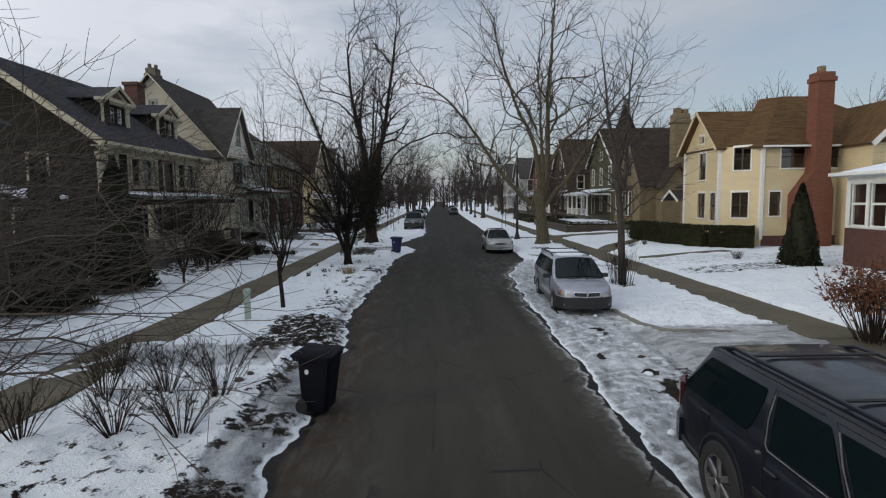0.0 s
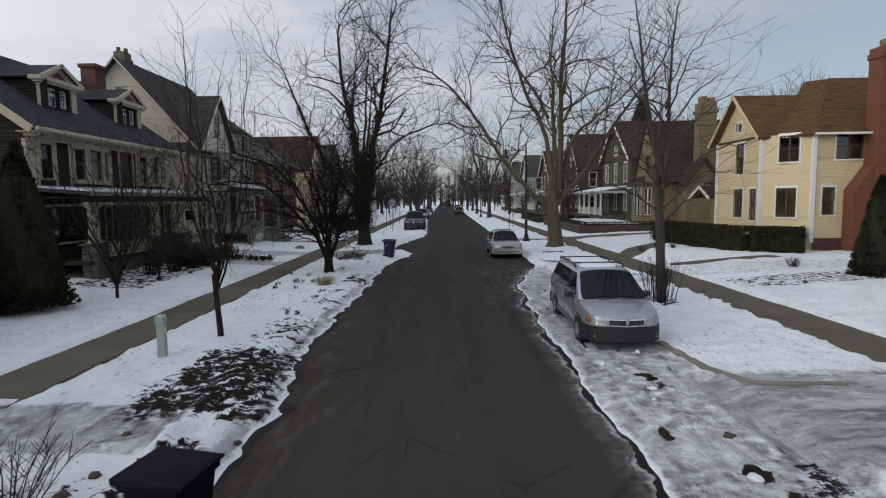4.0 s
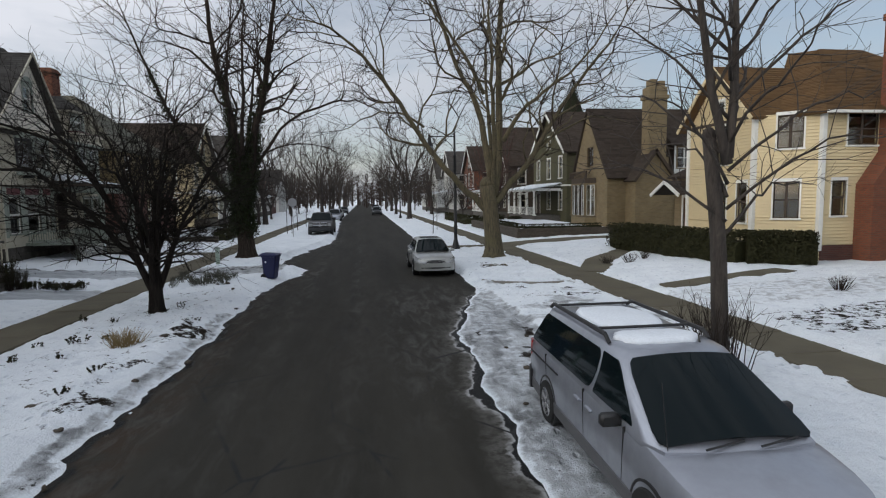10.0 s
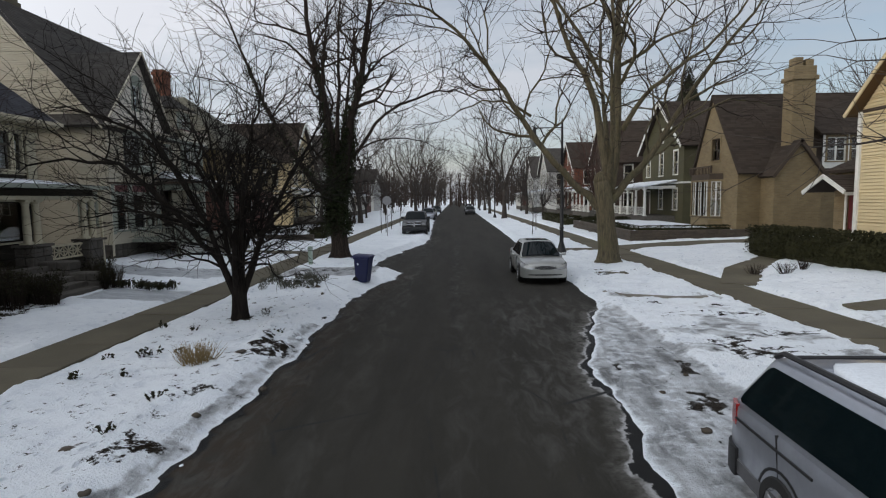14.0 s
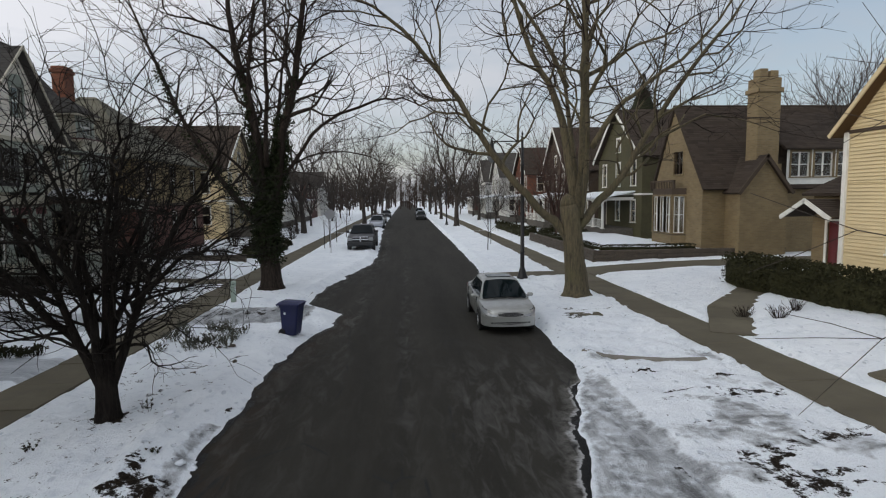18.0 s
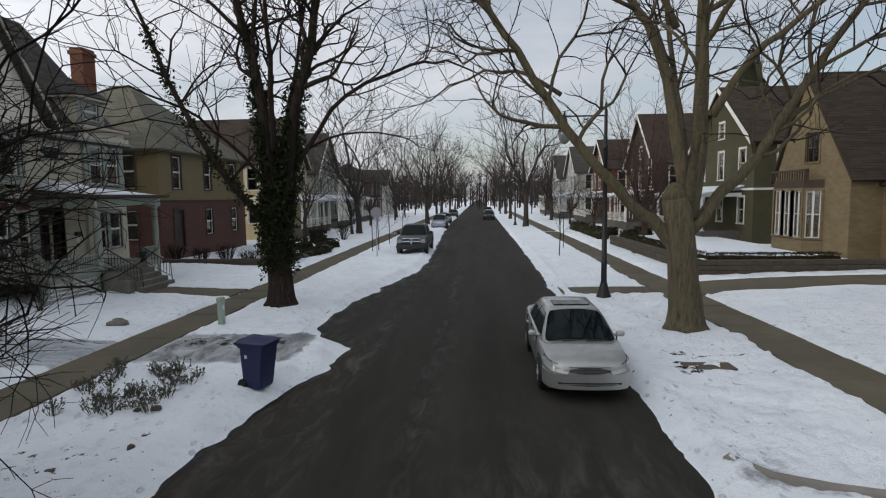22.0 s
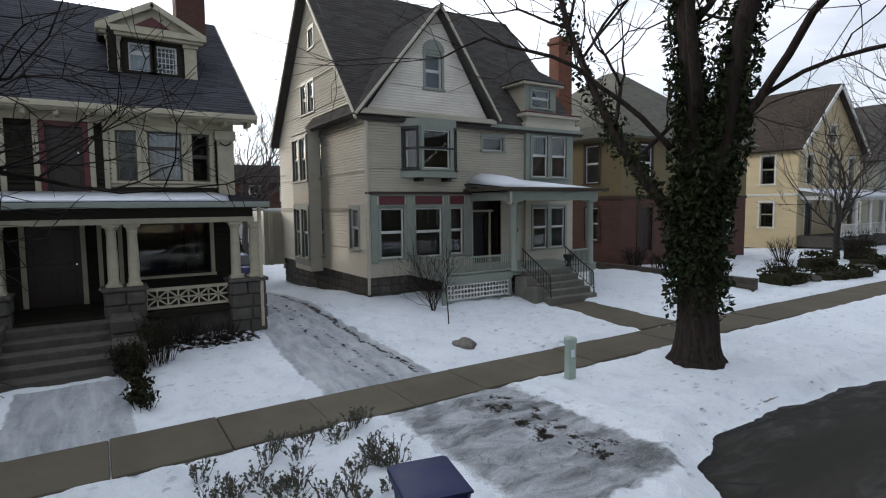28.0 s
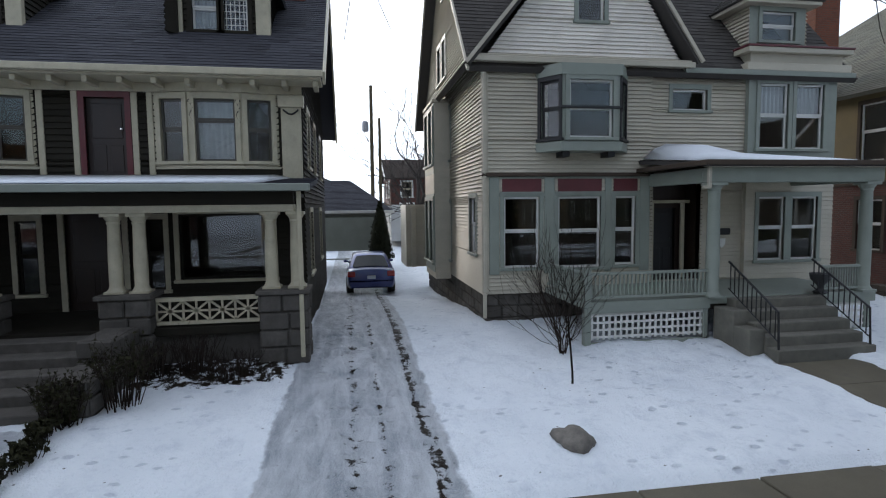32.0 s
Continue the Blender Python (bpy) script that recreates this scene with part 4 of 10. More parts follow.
            for a, b in ((s0, (s0 + s1) / 2), ((s0 + s1) / 2, s1)):
                part("meeting_rail", MB(fm).box(a + g, -0.10, zm - 0.022, b - g, -0.064, zm + 0.022), sash, win)
        if kind == "lattice":
            for k in range(1, 6):
                q = s0 + (s1 - s0) * k / 6
                part("glazing_bar", MB(fm).box(q - 0.008, -0.076, z0 + g, q + 0.008, -0.066, z1 - g), sash, win)
            for k in range(1, 5):
                q = z0 + (z1 - z0) * k / 5
                part("glazing_bar", MB(fm).box(s0 + g, -0.078, q - 0.008, s1 - g, -0.068, q + 0.008), sash, win)
        if kind in ("lace", "shade"):
            cm = MB(fm)
            zt, zb = (z1 - g, z0 + 0.02) if kind == "lace" else (z1 - g, z0 + (z1 - z0) * 0.5)
            n = 14
            for k in range(n):
                a, b = s0 + (s1 - s0) * k / n, s0 + (s1 - s0) * (k + 1) / n
                da, db = -0.17 + 0.02 * (k % 2), -0.17 + 0.02 * ((k + 1) % 2)
                cm.add([(a, da, zb), (b, db, zb), (b, db, zt), (a, da, zt), (a, da - 0.004, zb), (b, db - 0.004, zb), (b, db - 0.004, zt), (a, da - 0.004, zt)],
                       [(0, 1, 2, 3), (7, 6, 5, 4), (0, 4, 5, 1), (3, 2, 6, 7)])
            part("curtain", cm, "curtain", win, "white curtain")
        return win

    def door(self, fm, h, casing):
        s0, s1, z0, z1 = h[:4]
        mat = h[5] if len(h) > 5 else "dark_wood"
        fr = h[6] if len(h) > 6 else casing
        mb = MB(fm).rim(s0 - 0.11, s1 + 0.11, z0, z1 + 0.14, (0.11, 0.11, 0.0, 0.14), -0.03, 0.045)
        d = part("door", mb, fr, self.t, "panelled door in a painted frame")
        dm = MB(fm)
        dm.box(s0, -0.12, z0, s1, -0.07, z1)
        w, hh = s1 - s0, z1 - z0
        for a, b, c, e in ((0.12, 0.45, 0.08, 0.42), (0.55, 0.88, 0.08, 0.42), (0.12, 0.88, 0.50, 0.93)):
            dm.box(s0 + w * a, -0.075, z0 + hh * c, s0 + w * b, -0.055, z0 + hh * e, 0.008)
        part("leaf", dm, mat, d)
        part("handle", MB(fm).lathe([(0.0, 0), (0.03, 0.01), (0.03, 0.05), (0, 0.06)], 8, (s1 - 0.1, -0.03, z0 + 0.98)), "chrome", d)

    def roof(self, a, b, c, d, material, name="roof", thick=0.12, course=0.15, tab=0.45, label=""):
        """A shingled slope: a to b along the eave, d above a, c above b."""
        a, b, c, d = (Vector(p) - Vector(self.loc) for p in (a, b, c, d))
        n = (b - a).cross(d - a)
        if n.length < 1e-6:
            n = (c - b).cross(a - b)
        n.normalize()
        if n.z < 0:
            n = -n
        mb = MB()
        rows = max(2, int(max((d - a).length, (c - b).length) / course))
        rnd = random.Random(int(abs(a.x * 31 + a.y * 17 + c.z * 7) * 10))
        for r in range(rows):
            t0, t1 = r / rows, min(1.0, (r + 1.15) / rows)
            l0, r0, l1, r1 = a.lerp(d, t0), b.lerp(c, t0), a.lerp(d, t1), b.lerp(c, t1)
            k = max(1, int((r0 - l0).length / tab))
            off = rnd.random() * 0.7
            cuts = [0.0] + [min(1, max(0, (i + off) / k)) for i in range(k)] + [1.0]
            for s0, s1 in zip(cuts, cuts[1:]):
                if s1 - s0 < 1e-3:
                    continue
                up = 0.013 + rnd.random() * 0.005
                p = [l0.lerp(r0, s0) + n * up, l0.lerp(r0, s1) + n * up, l1.lerp(r1, s1) + n * 0.002, l1.lerp(r1, s0) + n * 0.002]
                q = [l0.lerp(r0, s0), l0.lerp(r0, s1)]
                mb.add([*p, *q], [(0, 1, 2, 3), (4, 5, 1, 0)])
        dn = -n * thick
        slab = MB()
        pts = [a, b, c, d, a + dn, b + dn, c + dn, d + dn]
        if material == "snow":
            mid = (a + b + c + d) / 4 + n * 0.05
            e = [p.lerp(mid, 0.12) + n * 0.025 for p in (a, b, c, d)]
            slab.add([tuple(p) for p in pts + e + [mid]], [(7, 6, 5, 4), (0, 4, 5, 1), (3, 2, 6, 7), (0, 3, 7, 4), (1, 5, 6, 2), (0, 1, 9, 8), (1, 2, 10, 9), (2, 3, 11, 10), (3, 0, 8, 11), (8, 9, 12), (9, 10, 12), (10, 11, 12), (11, 8, 12)])
            return part(name, slab, material, self.t, label, recalc=False)
        slab.add([tuple(p) for p in pts], [(0, 1, 2, 3), (7, 6, 5, 4), (0, 4, 5, 1), (3, 2, 6, 7), (0, 3, 7, 4), (1, 5, 6, 2)])
        body = part(name, slab, material, self.t, label, recalc=False)
        part("shingle_cover", mb, material, body, recalc=False)["kind"] = "stuff"
        return body

    def beam(self, name, boxes, material, label="", bev=0.01):
        return [part(name, self.mb().box(*q, bev), material, self.t, label) for q in boxes][0]

    def rake(self, pts, material, w=0.2, th=0.06):
        """A board along a roof's sloping edge through world points."""
        mb = self.mb()
        for p, q in zip(pts, pts[1:]):
            p, q = Vector(p), Vector(q)
            d = (q - p).normalized()
            side = Vector((d.y, -d.x, 0))
            side = side.normalized() if side.length > 0.1 else Vector((1, 0, 0))
            up = side.cross(d).normalized()
            if up.z < 0:
                up = -up
            ring = lambda o: [tuple(o + side * (th / 2) + up * 0.02), tuple(o - side * (th / 2) + up * 0.02), tuple(o - side * (th / 2) - up * w), tuple(o + side * (th / 2) - up * w)]
            mb.loft([ring(p), ring(q)])
        return part("rake_board", mb, material, self.t)

    def column(self, x, y, z0, z1, r, material, parent=None):
        h = z1 - z0
        mb = self.mb()
        mb.lathe([(r * 1.35, 0), (r * 1.35, 0.05), (r * 1.1, 0.09), (r, 0.13), (r * 1.02, h * 0.4), (r * 0.86, h - 0.2), (r * 1.0, h - 0.17), (r * 0.9, h - 0.14), (r * 1.25, h - 0.08), (r * 1.25, h - 0.05)], 14, (x, y, z0))
        q = r * 1.4
        mb.box(x - q, y - q, z1 - 0.06, x + q, y + q, z1, 0.008)
        mb.box(x - q, y - q, z0 - 0.002, x + q, y + q, z0 + 0.045, 0.006)
        return part("column", mb, material, parent or self.t, smooth=40)

    def stones(self, name, x0, y0, z0, x1, y1, z1, material, seed=1, rows=3):
        """A pier or footing of single rough stones round a core."""
        core = part(name, self.mb().box(x0 + 0.04, y0 + 0.04, z0, x1 - 0.04, y1 - 0.04, z1), material, self.t)
        rnd = random.Random(seed)
        zs = [z0 + (z1 - z0) * i / rows for i in range(rows + 1)]
        for za, zb in zip(zs, zs[1:]):
            for face in ("x0", "x1", "y0", "y1"):
                lo, hi = (y0, y1) if face[0] == "x" else (x0, x1)
                n = max(1, round((hi - lo) / 0.38))
                e = [lo] + sorted(lo + (hi - lo) * (i + rnd.uniform(-0.22, 0.22)) / n for i in range(1, n)) + [hi]
                for a, b in zip(e, e[1:]):
                    o = rnd.uniform(0.0, 0.035)
                    g = 0.010
                    mb = self.mb()
                    if face == "x0":
                        mb.box(x0 - o, a + g, za + g, x0 + 0.08, b - g, zb - g, 0.025)
                    elif face == "x1":
                        mb.box(x1 - 0.08, a + g, za + g, x1 + o, b - g, zb - g, 0.025)
                    elif face == "y0":
                        mb.box(a + g, y0 - o, za + g, b - g, y0 + 0.08, zb - g, 0.025)
                    else:
                        mb.box(a + g, y1 - 0.08, za + g, b - g, y1 + o, zb - g, 0.025)
                    part("stone", mb, material, core)
        return core

    def steps(self, x_top, x_bot, y0, y1, z_top, z_bot, n, material, side_walls=True):
        """Steps that fall along +x from x_top to x_bot."""
        for k in range(n):
            za = z_bot + (z_top - z_bot) * (n - 1 - k) / n
            xa, xb = x_top + (x_bot - x_top) * k / n, x_top + (x_bot - x_top) * (k + 1) / n
            part("step", self.mb().box(xa - 0.02, y0, z_bot - 0.4, xb, y1, z_bot + (z_top - z_bot) * (n - k) / n - 0.02, 0.015), material, self.t)


def lump(name, at, size, material, seed, label="", category="", rough=0.3, sub=3):
    """An uneven stone or mound."""
    bm = bmesh.new()
    bmesh.ops.create_icosphere(bm, subdivisions=sub, radius=1.0)
    for v in bm.verts:
        k = 1 + rough * noise.noise(v.co * 1.3 + Vector((seed * 3.1, 0, 0))) + rough * 0.4 * noise.noise(v.co * 3.7 + Vector((0, seed, 0)))
        v.co = Vector((v.co.x * size[0], v.co.y * size[1], max(-0.25, v.co.z) * size[2])) * k
    me = bpy.data.meshes.new(name)
    bm.to_mesh(me)
    bm.free()
    me.polygons.foreach_set("use_smooth", [True] * len(me.polygons))
    me.materials.append(MAT[material])
    ob = new(name, me)
    ob.location = at
    return tagged(ob, label, category)


# ---- trees ----
def tree_mesh(seed, r0, trunk, mains=(), gens=7, leader=True, length=3.0, sides=(10, 7, 5, 3), shrink=0.80, fork=(0.30, 0.62), up=0.10, thin=0.0055, shoots=2, stems=0, stem_tilt=0.3, top=None, bend=0.22, taper=0.78, ivy=0, limbs=(), spray=1.0, bare=0.25):
    """A bare tree: a trunk, its main limbs (height, azimuth, elevation in degrees, length, radius) and forking wood down to twigs."""
    rnd = random.Random(seed)
    wood, twigs = MB(), MB()
    ends = []

    def seg(p, d, ln, r, r1, n, wob, lift):
        path, rad = [p.copy()], [r]
        for i in range(n):
            d = (d + Vector((rnd.gauss(0, wob), rnd.gauss(0, wob), rnd.gauss(0, wob * 0.7) + lift))).normalized()
            path.append(path[-1] + d * (ln / n))
            rad.append(r + (r1 - r) * (i + 1) / n)
        s = sides[0] if r > 0.2 else sides[1] if r > 0.07 else sides[2] if r > 0.022 else sides[3]
        (wood if r > 0.03 else twigs).tube(path, rad, s)
        return path, rad, d

    def turned(d, ang, roll):
        side = d.orthogonal().normalized()
        side.rotate(Matrix.Rotation(roll, 3, d))
        return (d * math.cos(ang) + side * math.sin(ang)).normalized()

    def grow(p, d, ln, r, gen):
        last = gen <= 0 or r < thin * 1.3
        r1 = r * (0.45 if last else shrink)
        n = 4 if r > 0.06 else 3 if r > 0.015 else 2
        path, rad, d1 = seg(p, d, ln, r, max(thin * 0.7, r1), n, bend, up)
        if last:
            ends.append(path[-1])
            return
        for k in range(rnd.choice((shoots, shoots, max(0, shoots - 1)))):
            j = rnd.randint(1, len(path) - 1)
            dd = turned((path[j] - path[j - 1]).normalized(), rnd.uniform(0.6, 1.2), rnd.uniform(0, 6.28))
            rr = min(rad[j] * 0.45, 0.05)
            grow(path[j], dd, ln * rnd.uniform(0.4, 0.65), max(thin, rr), min(gen - 2, 2))
        roll = rnd.uniform(0, 6.28)
        k = 3 if rnd.random() < 0.25 else 2
        for i in range(k):
            big = i == 0
            ang = rnd.uniform(*fork) * (0.6 if big else 1.15)
            rr = r1 * (rnd.uniform(0.78, 0.9) if big else rnd.uniform(0.55, 0.75))
            grow(path[-1], turned(d1, ang, roll + i * 6.28 / k + rnd.uniform(-0.4, 0.4)), ln * rnd.uniform(0.72, 0.95), max(thin, rr), gen - 1)

    if stems:
        for s in range(stems):
            a = 6.28 * s / stems + rnd.uniform(-0.4, 0.4)
            d0 = Vector((math.cos(a) * stem_tilt, math.sin(a) * stem_tilt, 1)).normalized()
            path, rad, d1 = seg(Vector((math.cos(a) * r0 * 0.6, math.sin(a) * r0 * 0.6, -0.2)), d0, trunk * rnd.uniform(0.8, 1.15), r0, r0 * 0.72, 4, 0.08, 0.0)
            for i in range(3):
                grow(path[-1], turned(d1, rnd.uniform(0.2, 0.7), 2.1 * i + a), length * rnd.uniform(0.8, 1.1), r0 * rnd.uniform(0.45, 0.62), gens)
            for j in (2, 3):
                grow(path[j], turned(d1, rnd.uniform(0.6, 1.1), a + rnd.uniform(-0.9, 0.9)), length * rnd.uniform(0.7, 1.0), r0 * 0.4, gens - 1)
        return wood, twigs, ends
    path, rad, d1 = seg(Vector((0, 0, -0.2)), Vector((0, 0, 1)), trunk + 0.2, r0, r0 * taper, 8, 0.025, 0.0)
    clad = [(p, r) for p, r in zip(path, rad)]
    e = rad[-1]
    wood.tube([path[-1] - d1 * 0.05, path[-1] + d1 * e * 0.5, path[-1] + d1 * e * 0.95, path[-1] + d1 * e * 1.25], [e * 1.0, e * 0.9, e * 0.6, e * 0.15], sides[0])
    for h, az, el, ln, r in mains:
        f = max(0.0, min(0.999, (h + 0.2) / (trunk + 0.2))) * (len(path) - 1)
        p = path[int(f)].lerp(path[int(f) + 1], f - int(f)) if h < trunk else path[-1]
        a, e = radians(az), radians(el)
        d = Vector((math.cos(a) * math.cos(e), math.sin(a) * math.cos(e), math.sin(e)))
        n = 5
        q, qr, dq = seg(p, d, ln, r, r * 0.62, n, 0.09, 0.03)
        clad += list(zip(q[:ivy], qr[:ivy]))
        for j in range(1, n):
            for _ in range(2 if r > 0.05 else 1):
                grow(q[j], turned((q[j] - q[j - 1]).normalized(), rnd.uniform(0.5, 1.1), rnd.uniform(0, 6.28)), length * rnd.uniform(0.5, 0.85), max(thin, qr[j] * rnd.uniform(0.35, 0.55)), gens - 2)
        for i in range(2):
            grow(q[-1], turned(dq, rnd.uniform(0.2, 0.5), 3.14 * i + rnd.uniform(-0.5, 0.5)), length * rnd.uniform(0.7, 0.95), max(thin, qr[-1] * 0.75), gens - 1)
    for k, (az, r, pts) in enumerate(limbs):
        a = radians(az)
        flat_d, across = Vector((math.cos(a), math.sin(a), 0)), Vector((-math.sin(a), math.cos(a), 0))
        q, sway = [], 0.0
        knots = [Vector((o, 0, z)) for o, z in pts]
        for i in range(len(knots) - 1):
            p0, p1, p2, p3 = knots[max(0, i - 1)], knots[i], knots[i + 1], knots[min(len(knots) - 1, i + 2)]
            for t in (0.0, 0.34, 0.67):
                c = 0.5 * (2 * p1 + (p2 - p0) * t + (2 * p0 - 5 * p1 + 4 * p2 - p3) * t * t + (3 * p1 - p0 - 3 * p2 + p3) * t ** 3)
                sway += rnd.gauss(0, 0.07) * (len(q) > 2)
                q.append(flat_d * c.x + across * sway + Vector((0, 0, c.z + (rnd.gauss(0, 0.05) if len(q) > 2 else 0))))
        q.append(flat_d * knots[-1].x + across * sway + Vector((0, 0, knots[-1].z)))
        m = len(q) - 1
        qr = [max(thin, r * (1 - 0.78 * (i / m) ** 0.9)) for i in range(m + 1)]
        wood.tube(q, qr, sides[1] if r > 0.07 else sides[2])
        if k < ivy:
            clad += list(zip(q, qr))
        for i in range(max(2, int(m * bare)), m):
            for _ in range(1 + (rnd.random() < spray * 0.6)):
                if rnd.random() < spray:
                    dd = turned((q[i] - q[i - 1]).normalized(), rnd.uniform(0.5, 1.15), rnd.uniform(0, 6.28))
                    if dd.z < -0.1:
                        dd.z *= -0.6
                    grow(q[i], dd.normalized(), length * rnd.uniform(0.55, 1.0), max(thin, min(qr[i] * rnd.uniform(0.35, 0.6), r * 0.35)), gens - 2 + (i > m * 0.6))
        for i in range(2):
            grow(q[-1], turned((q[-1] - q[-2]).normalized(), rnd.uniform(0.15, 0.45), 3.14 * i + rnd.uniform(-0.5, 0.5)), length * rnd.uniform(0.8, 1.1), qr[-1] * 0.8, gens - 1)
    if leader:
        for i in range(leader if leader is not True else 2):
            grow(path[-1], turned(d1, rnd.uniform(0.12, 0.38), 3.14 * i + rnd.uniform(-0.5, 0.5)), top or length, r0 * taper * 0.72, gens)
    return wood, twigs, clad


def flare(r0, seed, sides=14, h=0.9, k=1.4):
    rnd = random.Random(seed)
    ph = rnd.uniform(0, 6)
    mb = MB()
    rings = []
    for z, s in ((-0.2, k * 1.1), (0.02, k), (0.15, 1 + (k - 1) * 0.55), (0.4, 1 + (k - 1) * 0.22), (h, 0.97), (h + 0.35, 0.82)):
        w = 0.10 * (s - 1) * 2
        rings.append([(r0 * s * (1 + w * math.sin(5 * (2 * math.pi * i / sides) + ph)) * math.cos(2 * math.pi * i / sides),
                       r0 * s * (1 + w * math.sin(5 * (2 * math.pi * i / sides) + ph)) * math.sin(2 * math.pi * i / sides), z) for i in range(sides)])
    return mb.loft(rings)


def tree(at, seed, r0, trunk, material, label, turn=0.0, root=True, group="street trees", name="tree", **kw):
    t = thing(name, Matrix.Translation(at) @ Matrix.Rotation(turn, 4, 'Z'), label, "tree", group)
    wood, twigs, ends = tree_mesh(seed, r0, trunk, **kw)
    if root:
        fl = flare(r0, seed)
        wood.add(fl.v, fl.f)
    part("trunk", wood, material, t, smooth=True, recalc=False)
    tw = part("crown", twigs, "bark_mid" if material == "bark_grey" else material, t, recalc=False)
    tw["kind"] = "stuff"
    if kw.get("ivy"):
        rr, lf = random.Random(seed), MB()
        for (p, r), (q, r2) in zip(ends, ends[1:]):
            if (q - p).length > 1.6 or p.z > 9.0:
                continue
            for _ in range(int((4300 if r > 0.18 else 1300) * (q - p).length * max(r, 0.15))):
                f = rr.random()
                a, d = rr.uniform(0, 6.28), (q - p).normalized()
                s = d.orthogonal().normalized()
                s.rotate(Matrix.Rotation(a, 3, d))
                if vnoise(np.array([a * 1.1]), np.array([p.z * 0.8 + f * 1.5]), 5)[0] < -0.36 + 0.045 * p.z:
                    continue
                if p.z + (q.z - p.z) * f < 0.8 + 1.3 * rr.random():
                    continue
                leaves(lf, [p.lerp(q, f) + s * ((r + (r2 - r) * f) * rr.uniform(1.0, 1.25) + 0.26 * rr.random() ** 2)], 0.072, rr, 1.0)
        part("ivy", lf, "ivy", t, "dark ivy leaves", recalc=False)["kind"] = "stuff"
    return t


def leaves(mb, pts, size, rnd, squash=0.6):
    """Small bent leaf shapes strewn at points."""
    for p in pts:
        a = Vector((rnd.gauss(0, 1), rnd.gauss(0, 1), rnd.gauss(0, squash))).normalized()
        b = a.orthogonal().normalized()
        b.rotate(Matrix.Rotation(rnd.uniform(0, 6.28), 3, a))
        s = size * rnd.uniform(0.6, 1.4)
        c = a.cross(b)
        p = Vector(p)
        mb.add([p - a * s, p + b * s * 0.5 + c * s * 0.15, p + a * s, p - b * s * 0.5 + c * s * 0.15], [(0, 1, 2), (0, 2, 3)])
    return mb

# ---- dark house with a porch and two dormers ----
XF = -14.7
dk = House("house", (-17.0, 29.0, 0.5), "dark olive clapboard house with cream trim, dormers and a deep porch", sash="dark_siding")
DY0, DY1 = 23.95, 34.0
DK_BAYS = ((26.3, 28.8), (31.02, 33.52))
dk_holes = [(24.6 - DY0, 25.2 - DY0, 4.2, 5.5, "shade"), (29.72 - DY0, 30.48 - DY0, 3.86, 5.5, "door", "dark_wood", "red_paint")] + [(a + 0.1 - DY0, b - 0.1 - DY0, 4.12, 5.52, "gap") for a, b in DK_BAYS]
dk.wall((XF, DY0), (0, 1), DY1 - DY0, 3.6, 6.0, "dark_siding", dk_holes)
# shallow bowed bays of cream boards with three windows each
for ya, yb in DK_BAYS:
    a, b = ya + 0.72, yb - 0.72
    u = Vector((0.18, 0.72)).normalized()
    dk.wall((XF + 0.2, a), (0, 1), b - a, 4.08, 5.62, "cream_trim", [(0.13, b - a - 0.13, 4.2, 5.48, "lace")], course=0, lap=0, thick=0.1, name="bay_front", casing="cream_trim", sash="sash_grey")
    dk.wall((XF + 0.02, ya), (u.x, u.y), 0.742, 4.08, 5.62, "cream_trim", [(0.15, 0.63, 4.2, 5.48, "sash")], course=0, lap=0, thick=0.1, name="bay_side", casing="cream_trim", sash="sash_grey")
    dk.wall((XF + 0.2, b), (-u.x, u.y), 0.742, 4.08, 5.62, "cream_trim", [(0.11, 0.59, 4.2, 5.48, "sash")], course=0, lap=0, thick=0.1, name="bay_side", casing="cream_trim", sash="sash_grey")
    for nm, z0, z1, o, mat in (("bay_base", 3.6, 4.04, -0.01, "dark_siding"), ("bay_sill", 4.04, 4.10, 0.05, "cream_trim"), ("bay_head", 5.62, 5.80, 0.05, "cream_trim")):
        part(nm, dk.mb().prism([(XF + 0.005, ya - o), (XF + 0.2 + o, a - o * 0.3), (XF + 0.2 + o, b + o * 0.3), (XF + 0.005, yb + o)], z0, z1, "z"), mat, dk.t)
dk.beam("casing_board", [(XF, y - 0.06, 3.80, XF + 0.045, y + 0.06, 5.62) for y in (28.9, 29.54, 30.66, 30.96, 26.2, 25.4, 24.42)], "cream_trim")
low = [(y0 - DY0, y1 - DY0, 1.7, 3.1, k) for y0, y1, k in ((24.6, 27.2, "pair"), (31.4, 33.3, "fixed"))] + [(29.2 - DY0, 30.3 - DY0, 1.12, 3.15, "door"), (28.3 - DY0, 28.7 - DY0, 1.5, 3.0, "sash"), (30.75 - DY0, 31.1 - DY0, 1.5, 3.0, "sash")]
dk.wall((XF, DY0), (0, 1), DY1 - DY0, 0.3, 3.6, "dark_siding", low)
DKR = 9.75     # ridge height
RX = -19.4


def dk_prof(z):
    k = max(0.0, (z - 6.0) / (DKR - 6.0))
    return (4.7 * k, 9.4 - 4.7 * k)


